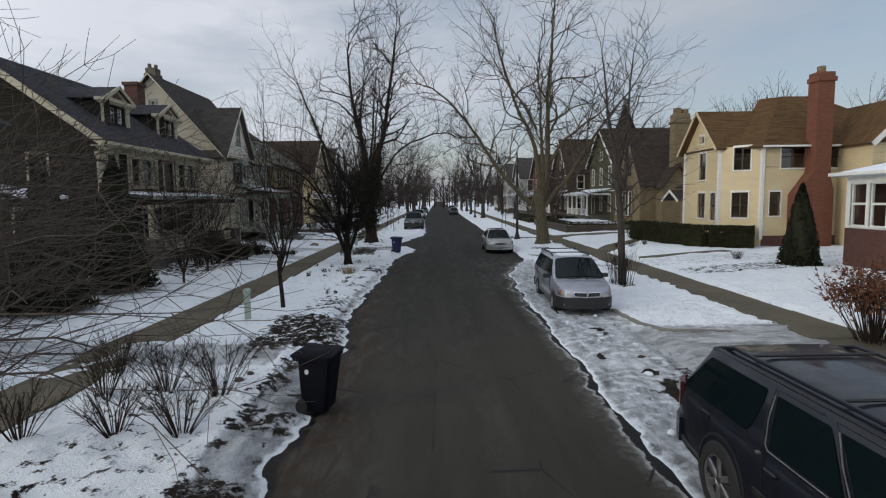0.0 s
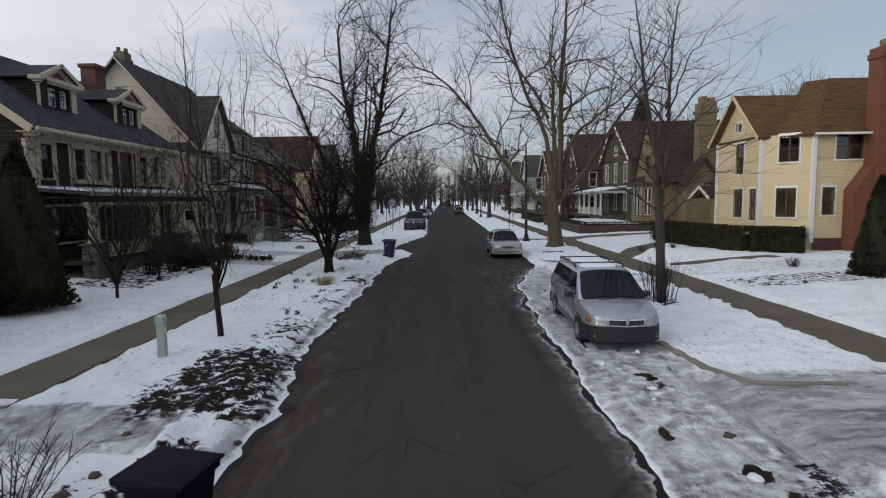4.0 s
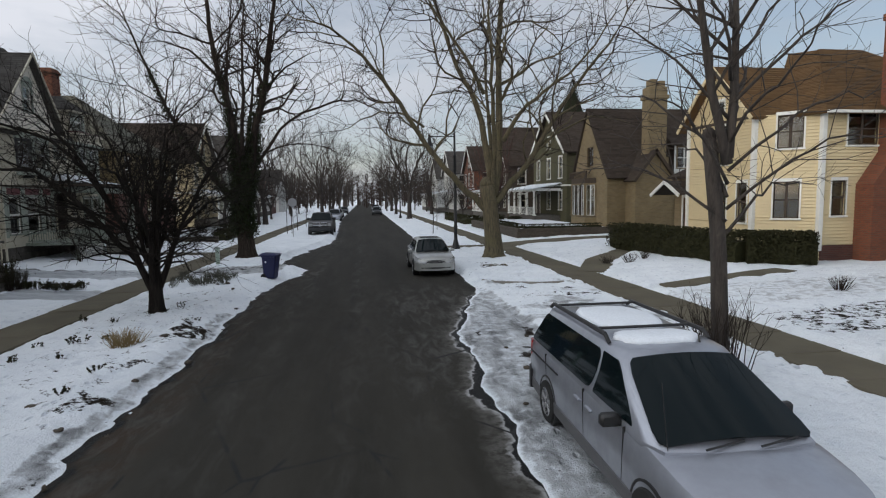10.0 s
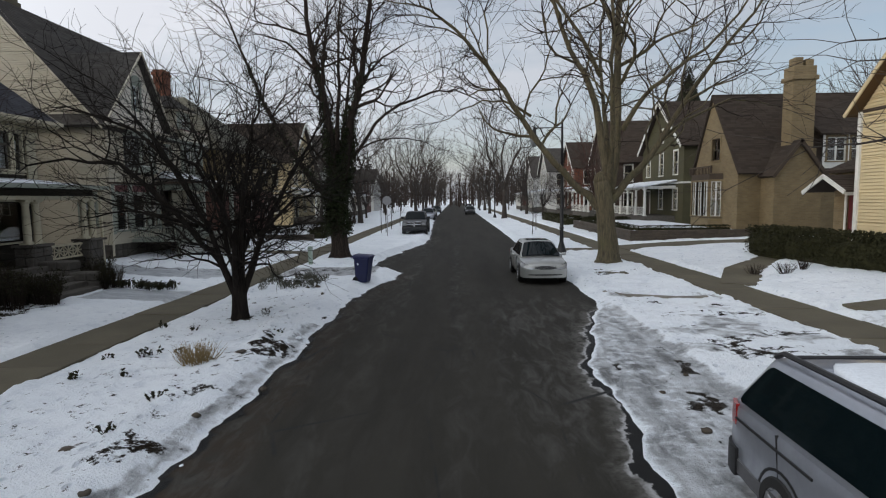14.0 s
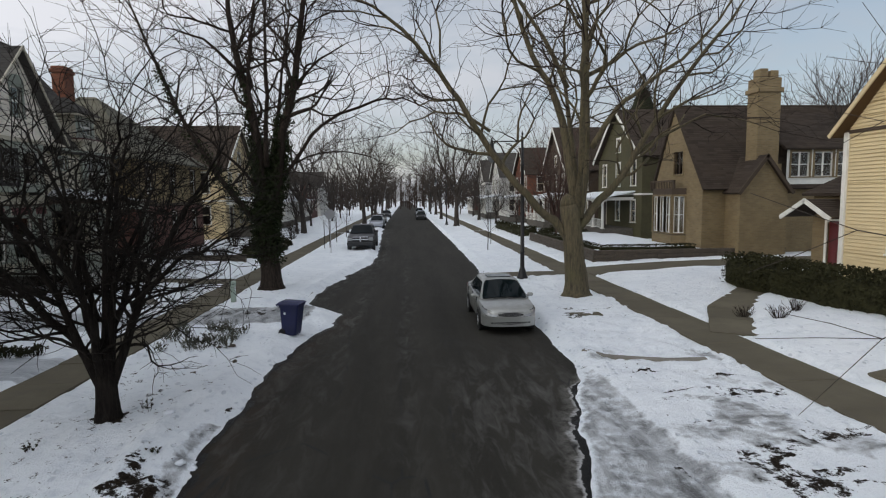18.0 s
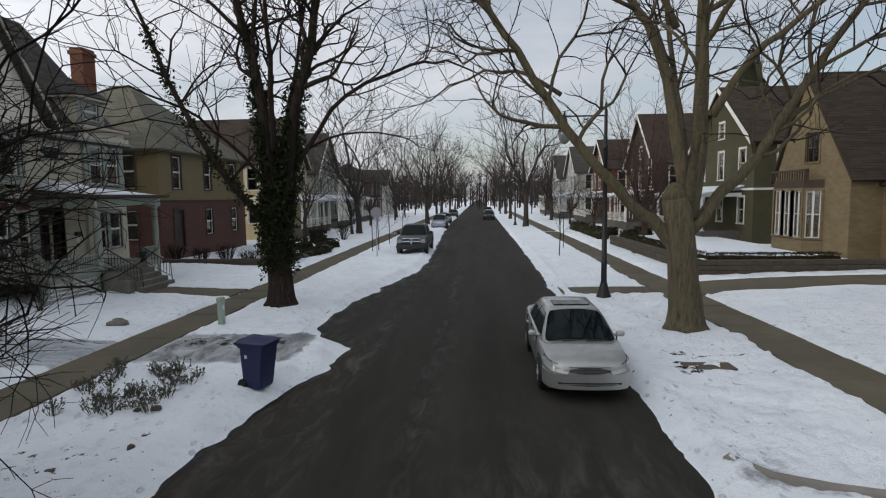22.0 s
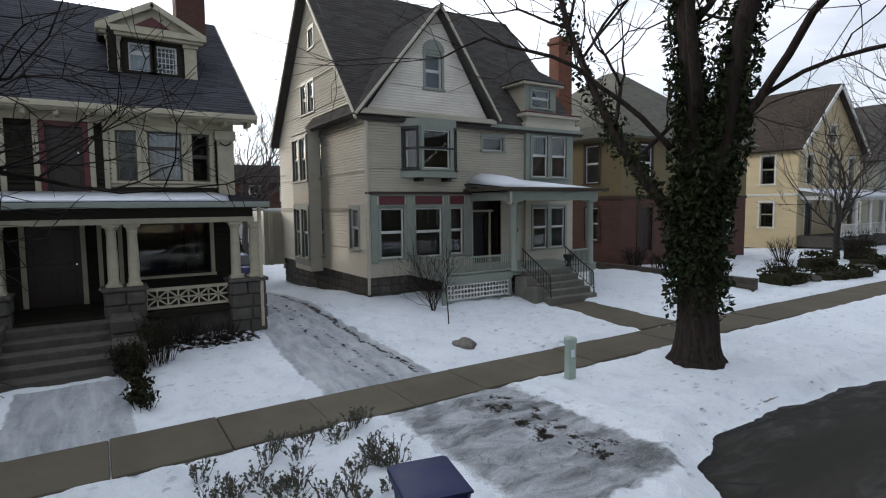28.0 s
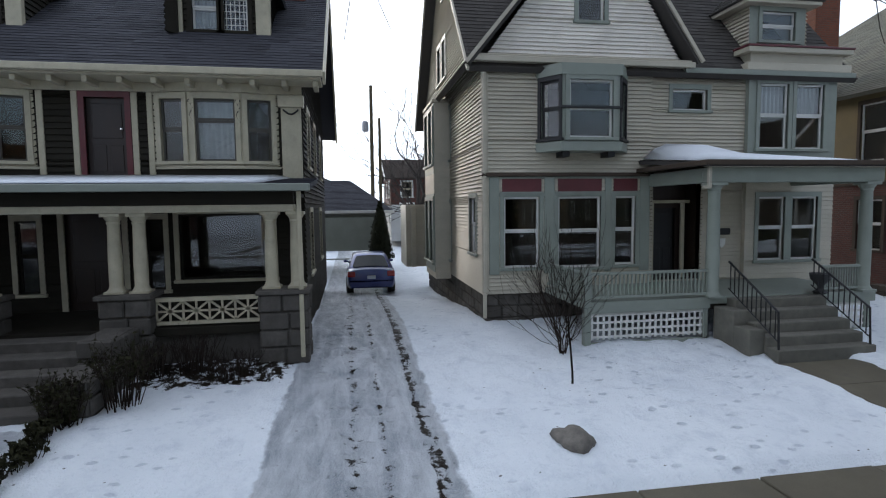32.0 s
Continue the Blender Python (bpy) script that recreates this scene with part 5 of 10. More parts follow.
for yy, u, p0, nm in ((DY1, (-1, 0), XF, "n"), (DY0, (1, 0), XF - 9.4, "s")):
    hl = [(1.2, 2.0, 4.2, 5.5, "sash"), (3.6, 4.4, 4.2, 5.5, "sash"), (6.4, 7.2, 4.2, 5.5, "sash"), (1.4, 2.3, 1.6, 3.1, "sash"), (5.6, 6.6, 1.6, 3.1, "sash")]
    dk.wall((p0, yy), u, 9.4, 0.3, 6.0, "dark_siding", hl)
    dk.wall((p0, yy), u, 9.4, 6.0, DKR, "dark_siding", [(3.6, 4.2, 7.0, 8.2, "sash"), (4.6, 5.2, 7.0, 8.2, "sash")], prof=dk_prof)
dk.wall((XF - 9.4, DY1), (0, -1), DY1 - DY0, 0.3, 6.0, "dark_siding")
dk.roof((-14.0, 23.45, 5.98), (-14.0, 34.5, 5.98), (RX, 34.5, DKR + 0.15), (RX, 23.45, DKR + 0.15), "shingle_black", label="charcoal shingle roof")
dk.roof((-24.8, 34.5, 5.98), (-24.8, 23.45, 5.98), (RX, 23.45, DKR + 0.15), (RX, 34.5, DKR + 0.15), "shingle_black")
dk.rake([(-14.0, 34.52, 5.96), (RX, 34.52, DKR + 0.12), (-24.8, 34.52, 5.96)], "cream_trim", 0.26)
dk.rake([(-14.0, 23.43, 5.96), (RX, 23.43, DKR + 0.12), (-24.8, 23.43, 5.96)], "cream_trim", 0.26)
dk.beam("gutter", [(-13.96, 23.45, 5.84, -13.84, 34.5, 5.97)], "cream_trim")
dk.beam("soffit", [(-14.7, 23.5, 5.80, -13.98, 34.46, 5.85)], "cream_trim")
dk.beam("frieze_board", [(-14.69, 23.95, 5.62, -14.62, 34.02, 5.8)], "cream_trim")
for k in range(18):
    y = 23.8 + k * 0.62
    dk.beam("bracket", [(-14.62, y - 0.05, 5.68, -14.08, y + 0.05, 5.8)], "cream_trim")
for y in (24.02, 33.78):
    dk.beam("corner_pilaster", [(-14.70, y - 0.2, 3.75, -14.60, y + 0.22, 5.35), (-14.72, y - 0.26, 5.35, -14.55, y + 0.28, 5.6)], "cream_trim")
# dormers
for yc in (27.15, 32.22):
    y0, y1 = yc - 1.05, yc + 1.05
    d = dk.wall((-15.65, y0), (0, 1), 2.1, 7.01, 8.21, "dark_siding", [(0.45, 1.02, 7.21, 7.96, "lace"), (1.07, 1.64, 7.21, 7.96, "lattice")], name="dormer_front", casing="dark_siding", sash="white_trim")
    for s in (y0, y1 - 0.02):
        dk.beam("dormer_pilaster", [(-15.71, s - 0.04 if s == y0 else s - 0.26, 7.08, -15.57, s + 0.26 if s == y0 else s + 0.06, 8.02), (-15.73, s - 0.08 if s == y0 else s - 0.3, 7.96, -15.53, s + 0.3 if s == y0 else s + 0.1, 8.11)], "cream_trim")
    dk.beam("dormer_cornice", [(-15.85, y0 - 0.28, 8.14, -15.35, y1 + 0.28, 8.30), (-15.75, y0 - 0.2, 8.06, -15.43, y1 + 0.2, 8.15)], "cream_trim")
    dk.beam("dormer_sill", [(-15.77, y0 - 0.1, 6.94, -15.51, y1 + 0.1, 7.06)], "cream_trim")
    for s, u, px in ((y0, (1, 0), -18.2), (y1, (-1, 0), -15.65)):
        dk.wall((px, s), u, 2.9, 7.06, 8.21, "dark_siding", name="dormer_cheek")
    dk.roof((-15.35, yc - 1.3, 8.28), (-19.4, yc - 1.3, 8.28), (-19.4, yc, 8.98), (-15.35, yc, 8.98), "shingle_black", "dormer_roof", 0.06)
    dk.roof((-19.4, yc + 1.3, 8.28), (-15.35, yc + 1.3, 8.28), (-15.35, yc, 8.98), (-19.4, yc, 8.98), "shingle_black", "dormer_roof", 0.06)
    part("pediment", dk.mb().prism([(yc - 1.15, 8.30), (yc + 1.15, 8.30), (yc, 8.92)], -15.65, -15.55, "x"), "cream_trim", dk.t)
    part("pediment_panel", dk.mb().prism([(yc - 0.42, 8.40), (yc + 0.42, 8.40), (yc, 8.66)], -15.55, -15.51, "x"), "maroon", dk.t, "dark red panel in the pediment")
    dk.rake([(-15.37, yc - 1.32, 8.28), (-15.37, yc, 9.00), (-15.37, yc + 1.32, 8.28)], "cream_trim", 0.13)
part("chimney", dk.mb().box(-18.5, 33.1, 7.5, -17.7, 33.95, 10.5, 0.02).box(-18.58, 33.02, 10.3, -17.62, 34.03, 10.5, 0.02), "dark_brick", dk.t, "red brick chimney")
# porch
PX = -12.7
dk.beam("porch_beam", [(PX - 0.14, 23.9, 3.14, PX + 0.14, 34.0, 3.27)], "cream_trim")
dk.beam("porch_entablature", [(PX - 0.12, 23.92, 3.27, PX + 0.12, 33.98, 3.5)], "dark_siding")
dk.beam("porch_ceiling", [(XF, 23.9, 3.42, PX - 0.14, 34.0, 3.5)], "dark_siding")
dk.beam("porch_frieze", [(PX - 0.1, 23.85, 3.5, PX + 0.2, 34.05, 3.56)], "dark_siding")
dk.roof((PX + 0.42, 23.6, 3.62), (PX + 0.42, 34.3, 3.62), (XF, 34.3, 3.84), (XF, 23.6, 3.84), "shingle_black", "porch_roof", 0.1, 0.15, 0.45, "low porch roof of dark shingles")
part("roof_snow", dk.mb().loft([[(PX + 0.25, 24.0, 3.655), (PX + 0.30, 33.4, 3.65), (XF + 0.02, 33.8, 3.86), (XF + 0.02, 23.8, 3.86)], [(PX - 0.25, 24.6, 3.74), (PX - 0.2, 32.9, 3.735), (XF + 0.02, 33.4, 3.93), (XF + 0.02, 24.2, 3.93)]]), "snow", dk.t, "thin snow left on the porch roof", smooth=True)
dk.beam("porch_gutter", [(PX + 0.40, 23.6, 3.5, PX + 0.53, 34.3, 3.63)], "sage")
dk.beam("porch_floor", [(XF, 23.9, 0.95, PX + 0.1, 34.0, 1.1)], "dark_siding")
dk.beam("porch_apron", [(PX - 0.1, 31.3, 0.1, PX - 0.02, 33.5, 0.95), (PX - 0.1, 24.6, 0.1, PX - 0.02, 28.4, 0.95)], "field_stone")
for k, (a, b) in enumerate(((28.3, 29.07), (30.72, 31.53), (33.35, 34.2), (24.0, 24.7))):
    dk.stones("porch_pier", PX - 0.3, a, 0.05, PX + 0.3, b, 1.66, "field_stone", k + 3, 5)
    dk.beam("pier_cap", [(PX - 0.36, a - 0.05, 1.66, PX + 0.36, b + 0.05, 1.74)], "field_stone")
    for y in (a + 0.2, b - 0.2):
        dk.column(PX, y, 1.74, 3.14, 0.115, "cream_trim")
for a, b in ((31.55, 33.33), (24.75, 28.25)):
    mb = dk.mb().box(PX - 0.04, a, 1.14, PX + 0.04, b, 1.20).box(PX - 0.05, a, 1.56, PX + 0.05, b, 1.63)
    rail = part("porch_rail", mb, "cream_trim", dk.t, "cream rail of crossed slats")
    n = round((b - a) / 0.445)
    for i in range(n):
        ya, yb = a + (b - a) * i / n, a + (b - a) * (i + 1) / n
        ym = (ya + yb) / 2
        sm = dk.mb()
        for p, q in (((ya, 1.2), (yb, 1.56)), ((yb, 1.2), (ya, 1.56)), ((ym, 1.2), (ym, 1.56)), ((ya, 1.2), (ya, 1.56)), ((ya, 1.38), (yb, 1.38))):
            v = Vector((0, q[0] - p[0], q[1] - p[1])).normalized()
            s = Vector((0, -v.z, v.y)) * 0.019
            mb2 = [(PX - 0.012, *(Vector((p[0], p[1])) + Vector((s.y, s.z)))), (PX - 0.012, *(Vector((p[0], p[1])) - Vector((s.y, s.z)))), (PX + 0.012, *(Vector((p[0], p[1])) - Vector((s.y, s.z)))), (PX + 0.012, *(Vector((p[0], p[1])) + Vector((s.y, s.z))))]
            mb3 = [(c[0], c[1] + q[0] - p[0], c[2] + q[1] - p[1]) for c in mb2]
            sm.loft([mb2, mb3])
        part("slat", sm, "cream_trim", rail)
dk.steps(-12.4, -10.4, 29.0, 30.8, 1.1, 0.30, 5, "field_stone")
for a, b, k in ((28.45, 29.0, 21), (30.8, 31.35, 22)):
    dk.stones("step_cheek", -12.38, a, 0.05, -11.4, b, 1.2, "field_stone", k, 4)
    dk.stones("step_cheek", -11.4, a, 0.05, -10.5, b, 0.85, "field_stone", k + 9, 3)
dk.beam("downspout", [(PX + 0.25, 34.05, 0.5, PX + 0.33, 34.13, 3.5)], "cream_trim")

# added solid block: darkens the windows and stops light passing through
part("partition", dk.mb().box(-22.9, 25.2, 0.6, -16.4, 32.8, 5.75), "dark_fill", dk.t, "unseen dark block added inside to keep the windows dim")
# carved scrolls beside the upper windows, swags on the pilasters
for y in (27.09, 28.01, 31.81, 32.73):
    mb = dk.mb()
    mb.tube([(XF + 0.225, y + 0.05 * math.cos(a * 0.7), 5.42 + 0.05 * math.sin(a * 0.7)) for a in range(9)], 0.016, 5)
    mb.tube([(XF + 0.225, y + 0.035 * math.sin(k * 1.5), 5.36 - 0.07 * k) for k in range(9)], [0.02 - 0.0012 * k for k in range(9)], 5)
    part("scroll_ornament", mb, "black_iron", dk.t)
for y in (24.03, 33.79):
    mb = dk.mb().tube([(XF + 0.13, y - 0.16 + 0.04 * k, 5.30 - 0.10 * math.sin(math.pi * k / 8)) for k in range(9)], 0.02, 5)
    part("swag_ornament", mb, "black_iron", dk.t)

# ---- cream-white house with a gabled front ----
WF = -14.6
wh = House("house", (-18.0, 42.6, 0.5), "cream-white clapboard house with steep gables and grey-green trim", casing="sage", sash="white_trim")
wh.course = 0.092
WY0, WY1 = 38.0, 47.3
by0_ = 44.7
 
wh.wall((WF, WY0), (0, 1), 4.15, 3.95, 6.45, "white_siding", [(1.55, 3.25, 4.70, 6.08, "gap")])
wh.wall((WF - 0.12, WY0 + 4.15), (0, 1), 5.15, 3.95, 6.45, "white_siding", [(0.62, 1.55, 5.48, 5.98, "fixed"), (2.75, 4.95, 4.4, 6.2, "gap")])
wh.wall((WF - 0.12, WY0 + 4.15), (0, 1), 5.15, 1.14, 3.95, "white_siding", [(0.15, 1.45, 1.30, 3.70, "gap"), (2.75, 4.95, 1.6, 3.5, "gap")])
wh.wall((WF, WY0), (0, 1), 4.15, 1.14, 3.95, "white_siding", [(0.5, 1.35, 1.75, 3.4, "sash"), (1.82, 2.88, 1.72, 3.4, "sash"), (3.25, 3.78, 1.75, 3.4, "sash")])
# recessed entry between dark panels
wh.beam("entry_side", [(WF - 0.85, 42.24, 1.30, WF - 0.12, 42.30, 3.70), (WF - 0.85, 43.60, 1.30, WF - 0.12, 43.66, 3.70)], "dark_wood")
wh.beam("entry_head", [(WF - 0.85, 42.24, 3.70, WF - 0.12, 43.66, 3.76)], "dark_wood")
wh.wall((WF - 0.75, 42.3), (0, 1), 1.3, 1.30, 3.7, "dark_wood", [(0.36, 1.0, 1.30, 3.1, "door", "black_plastic", "dark_wood")], course=0, lap=0, thick=0.05, name="entry_back")
wh.beam("door_pilaster", [(WF - 0.62, 42.50, 1.30, WF - 0.54, 42.60, 3.22), (WF - 0.62, 43.36, 1.30, WF - 0.54, 43.46, 3.22), (WF - 0.62, 42.34, 3.22, WF - 0.52, 43.58, 3.30)], "cream_trim")
wh.beam("corner_board", [(WF - 0.02, WY0 - 0.03, 1.14, WF + 0.03, WY0 + 0.13, 6.45)], "white_siding")
wh.beam("transom_panel", [(WF + 0.005, WY0 + a, 3.5, WF + 0.035, WY0 + b, 3.82) for a, b in ((0.45, 1.4), (1.8, 2.9), (3.2, 3.82))], "maroon", "maroon panels over the windows")
wh.beam("belt_board", [(WF - 0.02, WY0 - 0.03, 3.87, WF + 0.10, WY0 + 4.2, 3.95)], "brown_siding")
wh.beam("frieze_board", [(WF - 0.02, WY0 + 0.1, 6.31, WF + 0.12, WY0 + 4.2, 6.40), (WF - 0.14, WY0 + 4.2, 6.24, WF - 0.02, by0_, 6.31)], "brown_siding")
wh.beam("casing_board", [(WF - 0.02, WY0 + a, 1.6, WF + 0.04, WY0 + b, 3.86) for a, b in ((0.14, 0.38), (1.47, 1.72), (2.98, 3.15), (3.88, 4.14))] + [(WF - 0.02, WY0 + 0.38, 3.40, WF + 0.038, WY0 + 3.88, 3.50), (WF - 0.02, WY0 + 0.38, 3.82, WF + 0.036, WY0 + 3.88, 3.87)], "sage")
wh.stones("foundation", -24.0, WY0 + 0.07, 0.0, WF - 0.06, WY1 - 0.1, 1.14, "field_stone", 5, 4)
# oriel on the upper floor
oy0, oy1 = WY0 + 1.30, WY0 + 3.50
for z0, z1, o in ((4.42, 4.62, 0.05), (6.1, 6.35, 0.05)):
    part("oriel_base" if z0 < 5 else "oriel_head", wh.mb().prism([(WF, oy0 - o), (WF + 0.5 + o, oy0 + 0.42 - o), (WF + 0.5 + o, oy1 - 0.42 + o), (WF, oy1 + o)], z0, z1, "z"), "sage", wh.t)

wh.wall((WF + 0.5, oy0 + 0.42), (0, 1), oy1 - oy0 - 0.84, 4.62, 6.1, "sage", [(0.16, 1.2, 4.72, 6.0, "sash")], course=0, lap=0, thick=0.1, name="oriel_front")
wh.wall((WF, oy0), (0.766, 0.643), 0.653, 4.62, 6.1, "sage", [(0.10, 0.57, 4.72, 6.0, "sash")], course=0, lap=0, thick=0.1, name="oriel_side", sash="black_plastic", casing="black_plastic")
wh.wall((WF + 0.5, oy1 - 0.42), (-0.766, 0.643), 0.653, 4.62, 6.1, "sage", [(0.10, 0.57, 4.72, 6.0, "sash")], course=0, lap=0, thick=0.1, name="oriel_side", sash="black_plastic", casing="black_plastic")
for y in (oy0 + 0.55, oy1 - 0.55):
    wh.beam("oriel_bracket", [(WF, y - 0.09, 4.30, WF + 0.4, y + 0.09, 4.44)], "black_plastic")
wh.beam("oriel_rail", [(WF + 0.5, oy0 + 0.38, 5.36, WF + 0.57, oy1 - 0.38, 5.42)], "black_plastic")
# downspout
wh.beam("downspout", [(WF + 0.03, WY0 - 0.02, 0.6, WF + 0.10, WY0 + 0.06, 6.3)], "white_siding")
# front gable
GP = 10.05
gm = 2.72


def wh_gab(z):
    k = (z - 6.45) / (GP - 6.45)
    return (0.0 + gm * k, 4.95 - (4.95 - gm) * k)


wh.wall((WF, WY0), (0, 1), 4.95, 6.45, GP, "gable_white", [(2.28, 2.92, 7.45, 8.6, "sash")], prof=wh_gab, name="gable")
part("arch_head", MB(run_frame((WF + 0.02, WY0 + 2.6), (0, 1), wh.loc)).prism([(0.42 * math.cos(a * math.pi / 8), 8.72 + 0.36 * math.sin(a * math.pi / 8)) for a in range(9)], 0.0, 0.06, "y"), "sage", wh.t)
wh.beam("gable_cornice", [(WF - 0.1, WY0 - 0.32, 6.40, WF + 0.30, WY0 + 5.1, 6.52)], "white_siding")
wh.beam("gable_soffit", [(WF - 0.05, WY0 - 0.2, 6.52, WF + 0.28, WY0 + 5.02, 6.56)], "white_siding")
RIDGE_W = 12.0
SR = -19.4      # ridge line of the large side gable
gx1 = -19.5
wh.roof((WF + 0.32, WY0 - 0.42, 6.38), (gx1, WY0 - 0.42, 6.38), (gx1, WY0 + gm, GP + 0.16), (WF + 0.32, WY0 + gm, GP + 0.16), "shingle_grey", label="weathered grey shingle roof")
wh.roof((gx1, WY0 + 5.25, 6.55), (WF + 0.32, WY0 + 5.25, 6.55), (WF + 0.32, WY0 + gm, GP + 0.16), (gx1, WY0 + gm, GP + 0.16), "shingle_grey")
wh.rake([(WF + 0.34, WY0 - 0.45, 6.36), (WF + 0.34, WY0 + gm, GP + 0.15), (WF + 0.34, WY0 + 5.28, 6.53)], "white_siding", 0.06)
# main roof: ridge runs with the street, big gable to the south


def wh_side(z):
    k = (z - 6.45) / (RIDGE_W - 6.45)
    return (0.0 + 4.7 * k, 9.4 - 4.7 * k)


wh.wall((-24.0, WY0), (1, 0), 9.4, 6.45, RIDGE_W, "white_siding", [(3.3, 3.9, 7.2, 8.35, "sash"), (4.2, 4.8, 7.2, 8.35, "sash"), (4.45, 4.95, 9.6, 10.3, "fixed")], prof=wh_side, name="side_gable")
wh.wall((-24.0, WY0), (1, 0), 9.4, 1.14, 6.45, "white_siding", [(8.1, 8.8, 2.05, 3.4, "shade"), (3.5, 4.2, 4.6, 6.1, "sash"), (4.7, 5.5, 4.6, 6.1, "sash"), (3.5, 4.2, 1.6, 3.3, "sash"), (4.7, 5.5, 1.6, 3.3, "sash")])
wh.wall((WF - 0.35, WY1), (-1, 0), 9.05, 0.6, 6.45, "white_siding")
wh.wall((-24.0, WY1), (0, -1), 9.3, 0.6, 6.45, "white_siding")
wh.wall((WF - 0.35, WY1), (-1, 0), 9.05, 6.45, 11.7, "white_siding", prof=lambda z: (4.5 * (z - 6.45) / 5.25, 9.05 - 4.5 * (z - 6.45) / 5.25), name="side_gable")
wh.roof((WF + 0.2, WY0 - 0.35, 6.28), (WF + 0.2, WY1 + 0.35, 6.28), (SR, WY1 + 0.35, RIDGE_W + 0.1), (SR, WY0 - 0.35, RIDGE_W + 0.1), "shingle_grey")
wh.roof((-24.3, WY1 + 0.35, 6.28), (-24.3, WY0 - 0.35, 6.28), (SR, WY0 - 0.35, RIDGE_W + 0.1), (SR, WY1 + 0.35, RIDGE_W + 0.1), "shingle_grey")
wh.rake([(WF + 0.2, WY0 - 0.37, 6.24), (SR, WY0 - 0.37, RIDGE_W + 0.06), (-24.3, WY0 - 0.37, 6.24)], "white_siding", 0.06)
wh.beam("gutter", [(WF - 0.16, WY0 + 4.9, 6.30, WF + 0.22, WY1 + 0.3, 6.42)], "sage")
part("chimney", wh.mb().box(-20.6, 39.7, 9.5, -19.9, 40.5, 12.9, 0.02).box(-20.68, 39.62, 12.3, -19.82, 40.58, 12.5, 0.02).lathe([(0.13, 0), (0.12, 0.3)], 10, (-20.4, 39.95, 12.9)).lathe([(0.13, 0), (0.12, 0.3)], 10, (-20.1, 40.25, 12.9)), "concrete", wh.t, "pale rendered chimney with two pots")
# no real rooms: a dark box added behind the glass for shade
part("partition", wh.mb().box(-22.6, 39.3, 1.2, -16.6, 46.0, 6.3), "dark_fill", wh.t, "unseen dark block added inside to keep the windows dim")
# two-storey bay at the far end with a dormer over it
by0, by1 = 44.75, 47.25
for z0, z1, mat, hs in ((0.7, 3.9, "white_siding", ((0.35, 1.1, 1.75, 3.35), (1.3, 2.05, 1.75, 3.35))), (3.9, 6.45, "sage", ((0.3, 1.1, 4.55, 6.15), (1.32, 2.12, 4.55, 6.15)))):
    wh.wall((WF + 0.02, by0), (0, 1), 2.5, z0, z1, mat, [(a, b, c, d, "shade" if z0 > 3 else "sash") for a, b, c, d in hs], course=0.115 if z0 < 1 else 0, lap=0.016 if z0 < 1 else 0, name="bay_front")
    wh.wall((WF - 0.4, by0), (1, 0), 0.42, z0, z1, mat, name="bay_side", lap=0)
    wh.wall((WF + 0.02, by1), (-1, 0), 0.42, z0, z1, mat, name="bay_side", lap=0)
wh.beam("bay_cornice", [(WF - 0.3, by0 - 0.2, 6.42, WF + 0.22, by1 + 0.2, 6.6), (WF - 0.3, by0 - 0.05, 6.6, WF + 0.1, by1 + 0.05, 6.85), (WF - 0.3, by0 - 0.22, 6.85, WF + 0.25, by1 + 0.22, 6.97)], "white_siding")
wh.beam("bay_crown", [(WF - 0.3, by0 - 0.24, 6.97, WF + 0.28, by1 + 0.24, 7.02)], "maroon")
wh.wall((-14.9, 44.95), (0, 1), 1.6, 7.0, 8.15, "sage", [(0.35, 1.3, 7.28, 8.0, "sash")], course=0, lap=0, name="dormer_front")
wh.wall((-17.6, 44.95), (1, 0), 2.7, 7.0, 8.15, "white_siding", name="dormer_cheek")
wh.wall((-14.9, 46.55), (-1, 0), 2.7, 7.0, 8.15, "white_siding", name="dormer_cheek")
wh.beam("dormer_cornice", [(-17.6, 44.7, 8.12, -14.65, 46.8, 8.24)], "white_siding")
wh.roof((-14.6, 44.65, 8.24), (-14.6, 46.85, 8.24), (-15.7, 45.75, 9.1), (-15.7, 45.75, 9.1), "shingle_grey", "dormer_roof", 0.05)
wh.roof((-18.0, 44.65, 8.24), (-14.6, 44.65, 8.24), (-15.7, 45.75, 9.1), (-18.0, 45.75, 9.1), "shingle_grey", "dormer_roof", 0.05)
wh.roof((-14.6, 46.85, 8.24), (-18.0, 46.85, 8.24), (-18.0, 45.75, 9.1), (-15.7, 45.75, 9.1), "shingle_grey", "dormer_roof", 0.05)
# side bay on the south wall
for z0, z1 in ((1.2, 3.6), (4.2, 6.3)):
    wh.wall((-20.6, WY0 - 0.5), (1, 0), 1.9, z0, z1, "sage", [(0.15, 0.85, z0 + 0.3, z1 - 0.2, "sash"), (1.05, 1.75, z0 + 0.3, z1 - 0.2, "sash")], course=0, lap=0, name="side_bay")
wh.beam("side_bay_body", [(-20.6, WY0 - 0.48, 1.0, -18.7, WY0, 1.2), (-20.6, WY0 - 0.5, 3.6, -18.7, WY0, 4.2), (-20.65, WY0 - 0.55, 6.3, -18.65, WY0, 6.4), (-18.72, WY0 - 0.48, 1.0, -18.69, WY0, 6.3)], "white_siding")
# porch
PW = -12.4
wh.beam("porch_floor", [(WF - 0.3, 39.5, 1.14, PW + 0.05, 46.2, 1.28)], "sage")
